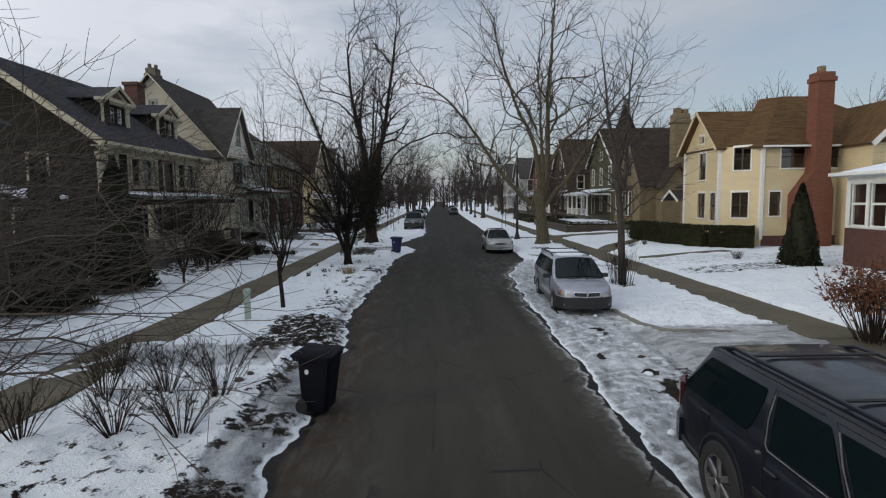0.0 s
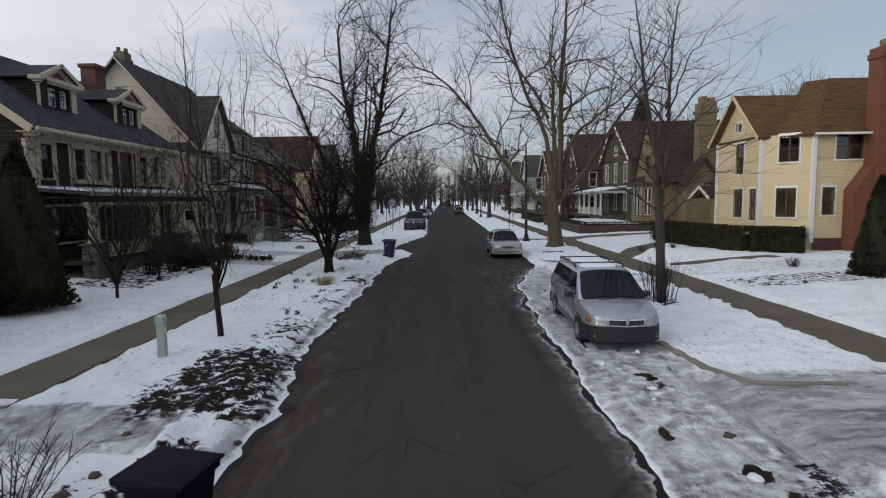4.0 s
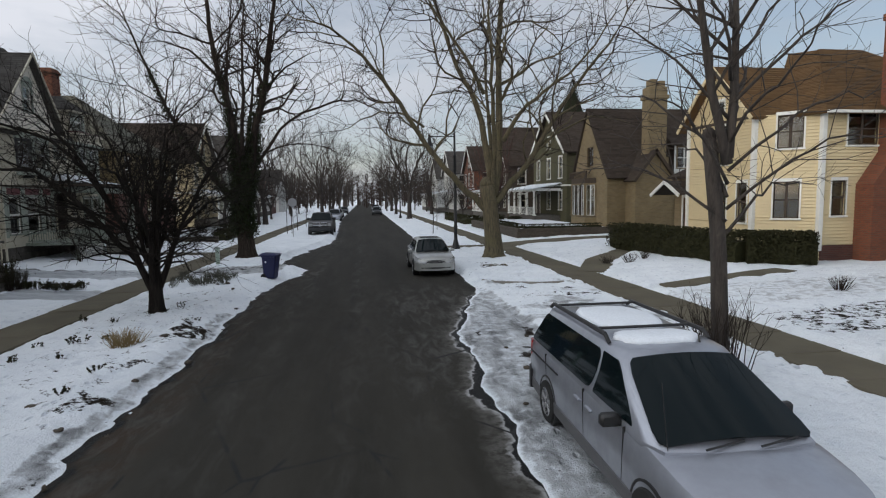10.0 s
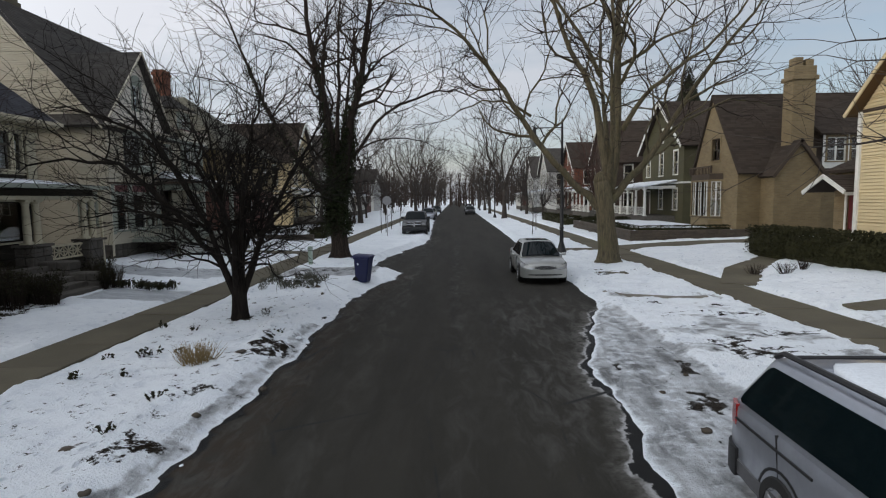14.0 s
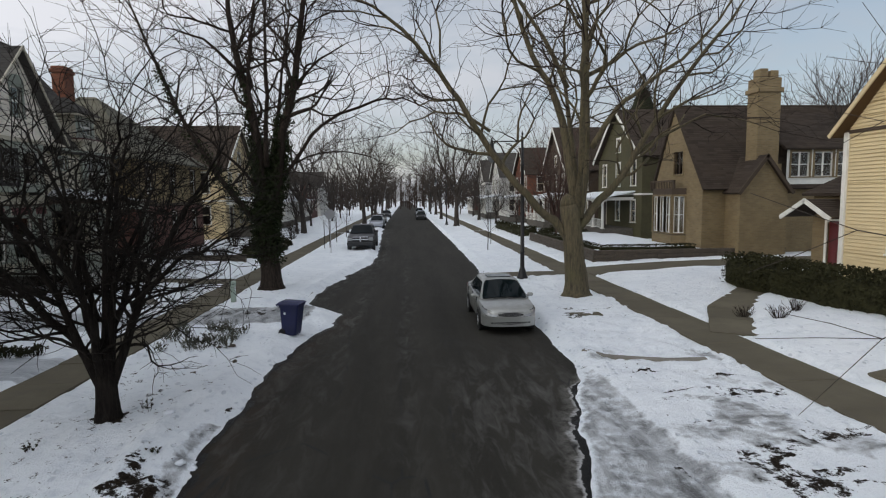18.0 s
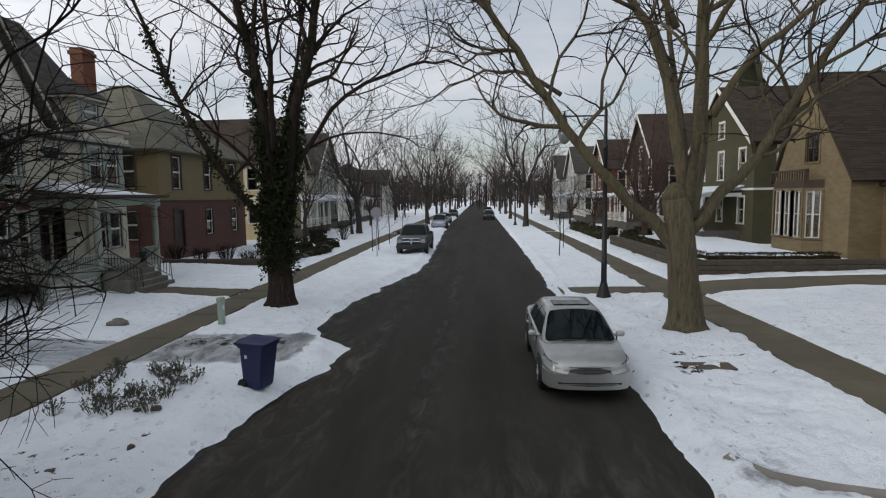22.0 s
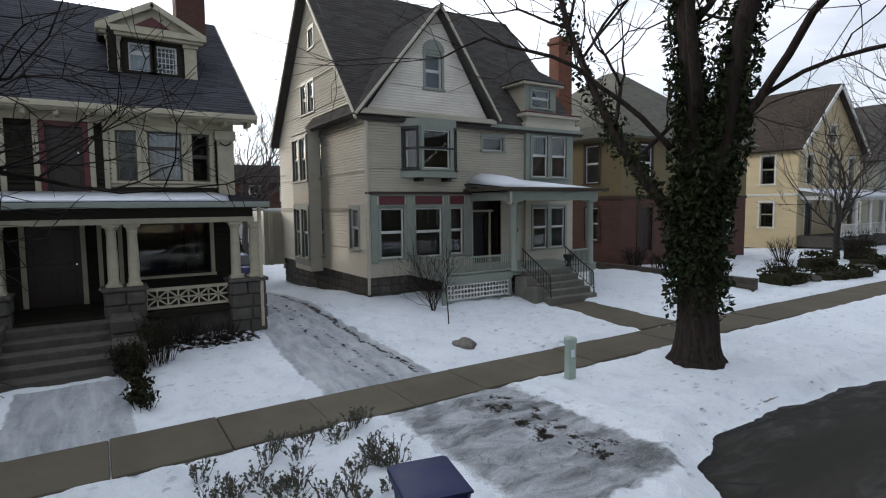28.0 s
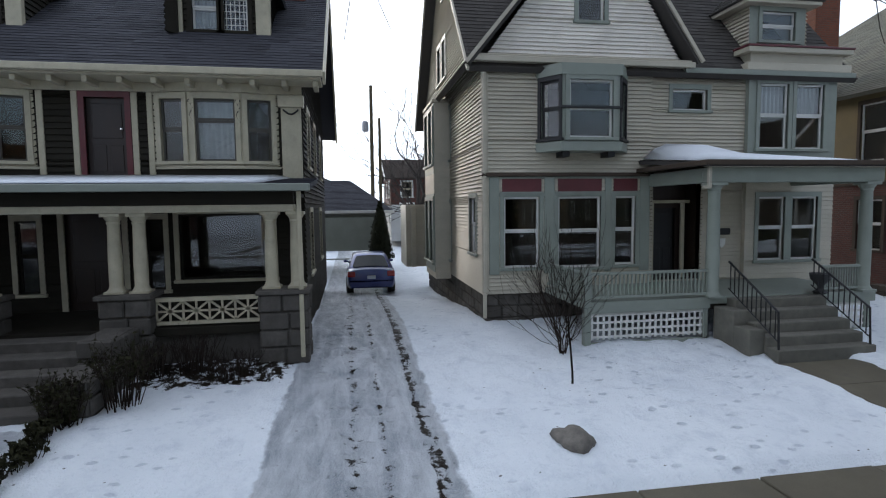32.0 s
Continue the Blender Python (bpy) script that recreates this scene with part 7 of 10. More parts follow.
r0.roof((26.7, 11.2, 4.15), (26.7, 22.0, 4.15), (22.0, 18.5, 5.4), (22.0, 14.5, 5.4), "snow", "roof", 0.12, 0.5, 2)
r0.beam("gutter", [(15.8, 11.2, 4.05, 15.92, 22.0, 4.18)], "white_trim")

# ---- tan brick cottage with a steep roof ----
TX = 17.6
tu = House("house", (21.0, 50.0, 0.6), "tan brick cottage with steep brown roof and tall chimney", casing="tan_brick", sash="white_trim")
TY0, TY1 = 48.4, 54.4
tu.wall((TX, TY1), (0, -1), TY1 - TY0, 0.3, 4.4, "tan_brick", [(1.2, 1.9, 1.5, 3.6, "gap")], course=0, lap=0)


def tu_gab(z):
    k = (z - 4.4) / 5.1
    return (2.6 * k, 6.0 - 3.4 * k ** 0.9)


tu.wall((TX, TY1), (0, -1), 6.0, 4.4, 9.4, "tan_brick", [(2.6, 3.7, 5.2, 6.6, "pair")], course=0.25, lap=0, prof=tu_gab, name="gable", sash="brown_siding")
tu.wall((TX, TY0), (1, 0), 12.0, 0.3, 4.3, "tan_brick", [(8.0, 8.5, 1.7, 2.9, "sash")], course=0, lap=0)
tu.wall((TX + 12, TY0), (0, 1), 6.0, 0.3, 6.0, "tan_brick", course=0, lap=0)
tu.wall((TX + 12, TY1), (-1, 0), 12.0, 0.3, 4.4, "tan_brick", course=0, lap=0)
tu.roof((TX - 0.15, TY0 - 0.35, 4.25), (TX + 12.2, TY0 - 0.35, 4.25), (TX + 12.2, TY0 + 3.4, 9.5), (TX - 0.15, TY0 + 3.4, 9.5), "shingle_umber", label="steep dark brown shingle roof")
tu.roof((TX + 12.2, TY1 + 0.3, 4.3), (TX - 0.15, TY1 + 0.3, 4.3), (TX - 0.15, TY0 + 3.4, 9.5), (TX + 12.2, TY0 + 3.4, 9.5), "shingle_umber")
part("chimney", tu.mb().box(20.0, 47.35, 0.3, 21.5, 48.5, 5.6, 0.03).box(20.1, 47.5, 5.6, 21.4, 48.5, 10.3, 0.03).box(20.0, 47.4, 9.5, 21.5, 48.6, 9.75, 0.03).box(20.25, 47.65, 10.3, 20.7, 48.3, 10.8, 0.02).box(20.85, 47.65, 10.3, 21.3, 48.3, 10.7, 0.02), "tan_brick", tu.t, "tall stepped tan brick chimney")
tu.wall((18.95, 47.0), (1, 0), 2.7, 0.3, 4.2, "tan_brick", course=0, lap=0, name="porch_wall")
tu.wall((18.95, 47.0), (1, 0), 2.7, 4.2, 5.9, "tan_brick", course=0.3, lap=0, prof=lambda z: (1.35 * (z - 4.2) / 1.75, 2.7 - 1.35 * (z - 4.2) / 1.75), name="gable")
tu.wall((21.65, 47.0), (0, 1), 1.4, 0.3, 4.2, "tan_brick", course=0, lap=0, name="porch_wall")
tu.wall((18.95, 48.4), (0, -1), 1.4, 0.3, 4.2, "tan_brick", course=0, lap=0, name="porch_wall")
tu.roof((18.75, 46.8, 4.02), (18.75, 49.8, 4.02), (20.3, 49.8, 6.08), (20.3, 46.8, 6.08), "shingle_umber", course=0.2)
tu.roof((21.85, 49.8, 4.02), (21.85, 46.8, 4.02), (20.3, 46.8, 6.08), (20.3, 49.8, 6.08), "shingle_umber", course=0.2)
tu.rake([(18.7, 46.78, 4.0), (20.3, 46.78, 6.1), (21.9, 46.78, 4.0)], "brown_siding", 0.16)
tu.wall((22.4, 48.2), (1, 0), 4.4, 4.4, 6.55, "white_trim", [(0.25, 1.35, 4.9, 6.3, "pair"), (1.65, 2.75, 4.9, 6.3, "pair"), (3.05, 4.15, 4.9, 6.3, "pair")], course=0, lap=0, name="dormer_front")
tu.roof((22.1, 47.9, 6.5), (27.1, 47.9, 6.5), (27.1, 51.8, 9.2), (22.1, 51.8, 9.2), "shingle_umber", "dormer_roof")
# window bay on its front
bay = [(TX, 53.6), (TX - 0.7, 53.2), (TX - 0.7, 50.6), (TX, 50.2)]
for z0, z1 in ((0.4, 1.5), (3.95, 4.35)):
    part("bay_base" if z0 < 1 else "bay_head", tu.mb().prism(bay, z0, z1, "z"), "tan_brick" if z0 < 1 else "brown_siding", tu.t)
tu.wall((TX - 0.7, 53.2), (0, -1), 2.6, 1.5, 3.95, "brown_siding", [(0.12, 0.85, 1.62, 3.85, "pair"), (0.95, 1.68, 1.62, 3.85, "pair"), (1.78, 2.5, 1.62, 3.85, "pair")], course=0, lap=0, thick=0.1, name="bay_front")
tu.wall((TX - 0.7, 50.6), (0.868, -0.496), 0.8, 1.5, 3.95, "brown_siding", [(0.12, 0.7, 1.62, 3.85, "pair")], course=0, lap=0, thick=0.1, name="bay_side")
tu.beam("balcony_rail", [(TX - 0.75, 50.3, 4.75, TX - 0.65, 53.5, 4.85), (TX - 0.75, 50.3, 4.35, TX - 0.65, 50.4, 4.85), (TX - 0.75, 53.4, 4.35, TX - 0.65, 53.5, 4.85)], "brown_siding")
for k in range(14):
    tu.beam("baluster", [(TX - 0.73, 50.5 + k * 0.21, 4.35, TX - 0.68, 50.56 + k * 0.21, 4.75)], "brown_siding")

tu.t.location += Vector((0.1, -0.9, 0.0))

# ---- further right ----
plain_house(19.0, 58.5, 68.0, 11, 0.8, 7.0, 11.2, "green_siding", "green_siding", "shingle_umber", "front", "olive green house with white trim and a front porch", 1, porch=(60, 69, 2.5), trim="white_trim")
plain_house(17.5, 73.0, 82.0, 10, 0.8, 6.6, 11.5, "brown_siding", "brown_siding", "shingle_umber", "front", "dark brown gabled house with a columned porch", 1, porch=(73.5, 81.5, 2.4))
plain_house(16.5, 87.0, 95.0, 10, 0.8, 6.8, 10.5, "red_brick", "red_brick", "shingle_umber", "front", "red house with a white porch", 1, porch=(87.5, 94.5, 2.4))
plain_house(15.5, 101.0, 110.0, 10, 0.8, 7.0, 11.0, "pale_siding", "pale_siding", "shingle_grey", "front", "white gabled house with a white porch", 1, porch=(101.5, 109.5, 2.4))
plain_house(15.5, 118.0, 128.0, 10, 0.8, 6.8, 11.0, "pale_siding", "pale_siding", "shingle_grey", "front", "white house far along the street", 1, porch=(118.5, 127.5, 2.2))
plain_house(15.5, 135.0, 146.0, 10, 0.8, 6.8, 10.5, "dark_brick", "dark_brick", "shingle_umber", "side", "dark house far along the street", 1)

# ---- street trees ----
tree((7.3, 37.75, 0.15), 5, 0.42, 3.5, "bark_grey", "large bare grey-barked tree on the snowy verge", gens=5, length=2.1, leader=0, up=0.05, bend=0.26, fork=(0.35, 0.8), thin=0.0085, bare=0.46, taper=0.84, shoots=2, sides=(14, 9, 5, 3), spray=0.85,
     limbs=[(180, 0.20, [(0, 1.8), (0.6, 2.55), (1.6, 3.5), (2.8, 4.8), (4.1, 6.7), (5.2, 8.3), (6.5, 9.8), (7.9, 10.8)]),
            (176, 0.07, [(3.3, 6.3), (4.5, 7.0), (5.8, 6.9), (7.2, 6.2)]),
            (0, 0.20, [(0, 2.6), (0.6, 3.2), (1.75, 4.5), (3.1, 6.7), (4.9, 9.1), (6.4, 11.0)]),
            (8, 0.08, [(2.3, 5.3), (4.0, 6.4), (5.8, 6.9), (7.4, 6.6)]),
            (150, 0.20, [(0, 3.0), (0.3, 5.0), (0.8, 7.4), (1.7, 9.2), (2.6, 12.0), (3.2, 14.5)]),
            (20, 0.25, [(0, 3.0), (0.35, 5.0), (0.55, 7.5), (0.5, 10.0), (0.8, 13.0), (1.0, 15.5)]),
            (-18, 0.12, [(0.5, 5.6), (1.3, 6.9), (2.4, 7.9), (4.2, 9.2), (5.6, 11.2)]),
            (262, 0.15, [(0, 3.2), (0.8, 5.0), (2.0, 7.0), (3.0, 9.6), (3.6, 12.0)]),
            (85, 0.15, [(0, 3.2), (0.9, 5.2), (2.2, 7.4), (3.4, 10.0), (4.0, 12.3)]),
            (200, 0.10, [(0.5, 7.8), (1.6, 9.6), (3.2, 11.4), (4.4, 13.2)])])
tree((-5.05, 41.1, 0.18), 12, 0.41, 3.8, "bark_mid", "large bare tree of two stems wrapped in ivy", gens=5, length=1.9, leader=0, up=0.05, bend=0.26, fork=(0.35, 0.8), thin=0.0085, bare=0.42, taper=0.85, shoots=2, ivy=3, sides=(14, 9, 5, 3), spray=0.9,
     limbs=[(170, 0.28, [(0, 3.0), (0.25, 4.4), (0.4, 6.7), (0.9, 9.2), (1.3, 11.5), (1.5, 14.0)]),
            (12, 0.27, [(0, 3.0), (0.4, 4.5), (0.7, 6.7), (1.2, 8.4), (1.5, 10.5), (1.9, 13.0), (2.1, 15.0)]),
            (183, 0.17, [(0, 2.3), (0.6, 3.0), (1.5, 4.1), (3.1, 6.8), (4.2, 9.4), (5.0, 11.5)]),
            (185, 0.10, [(0.5, 7.4), (0.6, 9.0), (0.4, 11.0), (0.2, 13.0)]),
            (232, 0.07, [(0.6, 4.4), (1.6, 5.4), (3.0, 6.3), (4.4, 6.7), (5.6, 6.4)]),
            (8, 0.10, [(0.7, 4.9), (1.2, 5.4), (2.4, 7.0), (4.6, 7.9), (5.8, 8.1), (7.2, 7.5)]),
            (14, 0.055, [(0.9, 5.2), (2.2, 5.8), (4.0, 5.8), (5.2, 5.3)]),
            (75, 0.12, [(0.3, 5.0), (1.0, 7.0), (2.0, 9.5), (2.6, 12.0)]),
            (285, 0.12, [(0.3, 5.2), (1.1, 7.2), (2.2, 9.6), (3.0, 12.0)]),
            (30, 0.08, [(1.1, 8.4), (2.4, 9.8), (3.8, 10.8)]),
            (200, 0.08, [(0.9, 9.0), (2.2, 10.2), (3.6, 10.6)])])
tree((-4.55, 27.15, 0.15), 21, 0.165, 0.55, "bark_dark", "low dark tree that forks close to the ground", gens=5, length=1.05, leader=0, shoots=2, thin=0.0048, spray=1.3, up=0.03, bend=0.28, fork=(0.35, 0.85), taper=0.85,
     limbs=[(az, r, [(o, 1.08 * z) for o, z in pts]) for az, r, pts in [(180, 0.10, [(0, 0.35), (0.35, 1.1), (1.0, 2.1), (2.2, 3.2), (3.4, 3.6), (4.9, 3.5)]),
            (172, 0.06, [(1.0, 2.1), (1.9, 2.3), (3.0, 2.5), (4.2, 2.3)]),
            (186, 0.06, [(0.8, 2.4), (1.8, 3.9), (3.0, 4.5), (4.0, 4.7)]),
            (200, 0.09, [(0, 0.35), (0.3, 1.2), (0.8, 2.5), (1.6, 3.9), (2.3, 4.7)]),
            (20, 0.10, [(0, 0.35), (0.35, 1.2), (0.8, 2.3), (1.5, 3.5), (2.0, 4.3)]),
            (-10, 0.06, [(0.6, 1.9), (1.5, 2.6), (2.4, 3.0)]),
            (90, 0.09, [(0, 0.35), (0.4, 1.4), (1.0, 2.7), (1.8, 3.8)]),
            (270, 0.09, [(0, 0.35), (0.3, 1.3), (0.9, 2.5), (1.8, 3.3), (2.5, 3.4)]),
            (150, 0.08, [(0, 0.45), (0.2, 1.6), (0.4, 3.0), (0.7, 4.4)]),
            (60, 0.07, [(0.1, 1.0), (0.3, 2.5), (0.5, 3.8), (0.8, 4.7)]),
            (95, 0.08, [(0, 0.35), (0.5, 1.5), (1.3, 2.6), (2.4, 3.4), (3.3, 3.3)]),
            (110, 0.07, [(0.1, 0.8), (0.6, 2.0), (1.5, 3.2), (2.3, 4.0), (3.0, 4.3)]),
            (230, 0.05, [(0.6, 2.0), (1.6, 2.6), (2.7, 2.7)]),
            (140, 0.06, [(0.2, 1.6), (0.9, 3.2), (1.6, 4.4), (2.4, 4.9)]),
            (310, 0.06, [(0.2, 1.4), (0.7, 3.0), (1.3, 4.2), (1.9, 4.8)])]])
tree((-4.7, 16.2, 0.15), 37, 0.078, 1.4, "bark_mid", "slender young bare street tree", root=False, gens=4, length=0.8, leader=1, top=1.6, thin=0.0034, shoots=1, taper=0.7, up=0.12, sides=(8, 6, 4, 3), spray=1.0, bare=0.15,
     limbs=[(i * 137.5, 0.030 - 0.001 * i, [(0, 1.1 + 0.05 * i), (0.28, 1.8 + 0.06 * i), (0.55 + 0.07 * (i % 4), 3.0), (0.7 + 0.1 * (i % 3), 4.2 + 0.3 * (i % 4)), (0.75 + 0.1 * (i % 3), 5.1 + 0.35 * (i % 4))]) for i in range(9)])
tree((6.75, 19.7, 0.15), 44, 0.145, 3.9, "bark_street", "slim bare street tree with a shrub at its foot", root=False, gens=3, length=0.9, leader=0, thin=0.0038, shoots=1, taper=0.75, up=0.03, spray=0.8,
     limbs=[(175, 0.085, [(0, 3.4), (0.3, 4.6), (0.6, 6.0), (0.7, 7.4), (0.8, 8.4)]), (-5, 0.085, [(0, 3.5), (0.1, 5.0), (0.15, 6.6), (0.3, 8.3)])]
     + [(i * 137.5 + 20, 0.032, [(0, 2.3 + 0.20 * i), (0.7, 2.8 + 0.22 * i), (1.5 - 0.02 * i, 3.15 + 0.24 * i), (2.2 - 0.03 * i, 3.1 + 0.27 * i)]) for i in range(17)])
tree((12.3, 58.5, 0.85), 73, 0.12, 1.0, "bark_rust", "dense red-brown twiggy tree on the raised lawn", root=False, group="shrub trees", gens=4, length=1.3, leader=0, thin=0.010, shoots=2, up=0.03, taper=0.8, spray=1.5, sides=(6, 4, 3, 3),
     limbs=[(i * 137.5, 0.075, [(0, 0.6), (0.3, 2.0 + 0.1 * (i % 3)), (0.9 + 0.1 * (i % 4), 4.2), (1.5 + 0.15 * (i % 4), 6.2 + 0.4 * (i % 3)), (1.9 + 0.2 * (i % 4), 7.4 + 0.5 * (i % 3))]) for i in range(10)])
# bare shrub trees before the dark house
for k, (x, y) in enumerate(((-9.7, 20.6), (-10.4, 24.4))):
    tree((x, y, level(x, y)), 300 + k, 0.055, 0.5, "bark_mid", "bare brown shrub tree before the dark porch", root=False, group="shrub trees", gens=5, length=0.95, leader=0, thin=0.004, shoots=2, up=0.03, taper=0.8, spray=0.9,
         limbs=[(i * 51 + 20 * k, 0.035, [(0, 0.3), (0.25 + 0.05 * (i % 3), 1.2), (0.6 + 0.2 * (i % 3), 2.3), (1.0 + 0.3 * (i % 3), 3.3 + 0.3 * (i % 2)), (1.4 + 0.3 * (i % 3), 3.9 + 0.4 * (i % 2))]) for i in range(11)])
# low tree at the start whose branches hang into view
tree((-5.2, 3.1, 0.15), 410, 0.13, 1.9, "bark_twig", "low spreading bare tree on the first verge", root=True, group="shrub trees", gens=4, length=0.85, leader=1, up=0.02, thin=0.003, shoots=2, top=1.2, spray=1.4, bare=0.15, sides=(8, 6, 4, 3),
     limbs=[(4 + (i * 47) % 88, 0.026, [(0, 1.15 + 0.05 * i), (0.6, 1.75 + 0.07 * i), (1.3, 2.05 + 0.095 * i), (2.1, 2.15 + 0.105 * i), (3.0, 2.05 + 0.11 * i)]) for i in range(15)]
     + [(14 + (i * 31) % 72, 0.020, [(0, 1.3 + 0.05 * i), (0.8, 1.7 + 0.09 * i), (1.6, 1.9 + 0.11 * i), (2.4, 2.1 + 0.12 * i), (3.2, 2.2 + 0.13 * i)]) for i in range(13)]
     + [(30 + 22 * i, 0.03, [(0, 1.9), (0.4, 3.2), (1.0, 4.4), (1.7, 5.4)]) for i in range(3)])


# ---- trees farther along and behind the houses ----
protos = []
for k in range(5):
    protos.append(tree((11.0 if k % 2 else -5.0, 176.0 + 9 * k, 0.15), 60 + k, 0.26, 3.2, "bark_street", "bare street tree far along the street", group="far street trees", gens=5, length=2.7, leader=3, thin=0.012, shoots=1,
                       sides=(6, 5, 3, 3), mains=[(2.4, 20 + 70 * k, 45, 3.6, 0.10), (2.8, 150 + 40 * k, 50, 3.8, 0.11), (3.0, 270 + 30 * k, 55, 3.6, 0.11)]))
rnd = random.Random(8)
far = []
far += [(7.4, 89.0, 1.25), (6.9, 113.0, 1.0), (7.3, 137.0, 1.2), (6.8, 158.0, 1.0), (-10.3, 77.0, 1.15), (-5.3, 97.0, 1.15), (-4.8, 108.0, 0.85), (-5.4, 127.0, 1.25), (-5.0, 149.0, 1.0), (12.0, 101.0, 0.9), (-12.5, 116.0, 1.2)]
for y in range(30, 175, 8):
    far.append((rnd.uniform(30, 46), y + rnd.uniform(-3, 3), rnd.uniform(0.9, 1.35) * (0.72 if y < 76 else 1.0)))
    far.append((rnd.uniform(-50, -34), y + rnd.uniform(-3, 3) + (12 if y < 44 else 0), rnd.uniform(0.8, 1.1)))
far += [(30.0, 52.0, 0.95), (36.0, 57.0, 1.1), (42.0, 51.0, 0.95), (48.0, 58.0, 1.15), (55.0, 60.0, 1.1), (27.0, 63.0, 0.95)]
for y in (58, 70, 84, 100, 112, 126):
    far.append((12.5 + rnd.uniform(-1, 1), y + 4, rnd.uniform(0.45, 0.7)))
    far.append((-11.0 + rnd.uniform(-1, 1), y + 6, rnd.uniform(0.45, 0.7)))
for k, (x, y, s) in enumerate(far):
    copy_thing(protos[k % 5], Matrix.Translation((x, y, 0.1)) @ Matrix.Rotation(rnd.uniform(0, 6.28), 4, 'Z') @ Matrix.Diagonal((s, s, s, 1)))
# woods at the end of the street
rw = random.Random(77)
wb = MB()
for k in range(600):
    x, y = rw.uniform(-110, 110), rw.uniform(165, 290)
    if abs(x - 1) < 9 and y < 188:
        continue
    h = rw.uniform(8, 15)
    base = Vector((x, y, 0.0))
    wb.tube([base, base + Vector((0, 0, h * 0.5)), base + Vector((rw.uniform(-1, 1), 0, h))], [0.25, 0.16, 0.04], 3)
    for j in range(46):
        z = h * rw.uniform(0.12, 0.95)
        a = rw.uniform(0, 6.28)
        ln = rw.uniform(1.2, 3.8) * (1.1 - z / h * 0.6)
        p = base + Vector((0, 0, z))
        wb.tube([p, p + Vector((math.cos(a) * ln, math.sin(a) * ln, ln * rw.uniform(0.3, 0.9)))], [0.075, 0.03], 3)
_w = part("woods", wb, "bark_far", recalc=False)
tagged(_w, "brown bare woods closing the far end of the street", "woods", kind="stuff")

# ---- vehicles ----
class Car:
    """A car that faces -y, its middle at the origin, wheels on z = 0."""

    def __init__(self, m, paint, p, label, category, group="parked vehicles"):
        self.t = thing("car" if category != "pickup truck" else "pickup_truck", m, label, category, group)
        self.p, self.paint = p, paint
        self.body()
        self.cabin()
        self.wheels()

    def body(self):
        p = self.p
        W = p["W"] / 2
        mb, rings = MB(), []
        for y, zt, ws, zb in p["body"]:
            w = W * ws
            zm = zb + (zt - zb) * 0.55
            half = [(w * 0.90, zb), (w * 0.985, zb + 0.10), (w, zb + 0.22), (w * 1.0, zm), (w * 0.985, zt - 0.10), (w * 0.94, zt - 0.03), (w * 0.80, zt), (w * 0.4, zt + p.get("crown", 0.03) * 0.8)]
            rings.append([(-x, y, z) for x, z in half] + [(0, y, zt + p.get("crown", 0.03))] + [(x, y, z) for x, z in reversed(half)])
        mb.loft(rings)
        self.b = part("body", mb, self.paint, self.t, smooth=32)
        clad = p.get("clad")
        if clad:
            mb, rings = MB(), []
            for y, zt, ws, zb in p["body"][1:-1]:
                w = W * ws + 0.012
                rings.append([(-w * 0.92, y, zb - 0.01), (-w, y, zb + 0.06), (-w, y, zb + clad), (-w + 0.03, y, zb + clad + 0.02), (w - 0.03, y, zb + clad + 0.02), (w, y, zb + clad), (w, y, zb + 0.06), (w * 0.92, y, zb - 0.01)])
            part("side_cladding", mb.loft(rings), p.get("clad_mat", "grey_plastic"), self.t, smooth=30)

    def corners(self):
        c = self.p["cabin"]
        wb, wr = c["wb"] / 2, c["wr"] / 2
        B = {"fl": Vector((-wb, c["f0"], c["z0"])), "fr": Vector((wb, c["f0"], c["z0"])), "rr": Vector((wb, c["r0"], c["z0"])), "rl": Vector((-wb, c["r0"], c["z0"]))}
        T = {"fl": Vector((-wr, c["f1"], c["z1"])), "fr": Vector((wr, c["f1"], c["z1"])), "rr": Vector((wr, c["r1"], c["z1"])), "rl": Vector((-wr, c["r1"], c["z1"]))}
        return B, T

    def cabin(self):
        c = self.p["cabin"]
        B, T = self.corners()

        def ring(q, ins, dz, bow):
            out = []
            for a, b, ax in (("fl", "fr", -1), ("fr", "rr", 0), ("rr", "rl", 1), ("rl", "fl", 0)):
                for i in range(4):
                    t = (0.06, 0.33, 0.67, 0.94)[i]
                    v = q[a].lerp(q[b], t)
                    if ax:
                        v = v + Vector((0, ax * bow * (1 - (2 * t - 1) ** 2), 0))
                    v = Vector((v.x * (1 - ins), c["f1"] + (v.y - c["f1"]) if not ins else (v.y - (c["f1"] + c["r1"]) / 2) * (1 - ins) + (c["f1"] + c["r1"]) / 2, v.z + dz))
                    out.append(tuple(v))
            return out
        lo = {k: v - Vector((0, 0, 0.06)) for k, v in B.items()}
        rings = [ring(lo, 0, 0, 0.10), ring(B, 0, 0, 0.10), ring(T, 0, 0, 0.07), ring(T, 0.09, 0.045, 0.05), ring(T, 0.4, 0.075, 0.02), ring(T, 0.8, 0.085, 0.0)]
        part("roof", MB().loft(rings), self.paint, self.t, smooth=40)
        for nm, fa, fb, quads in (("windscreen", "fl", "fr", [(0.03, 0.97, 0.02, 0.95, 0.035, 0.965)]), ("rear_window", "rr", "rl", [(0.08, 0.92, 0.12, 0.90, 0.1, 0.9)])):
            for q in quads:
                self.pane(nm, fa, fb, q, 0.10 if nm == "windscreen" else 0.09)
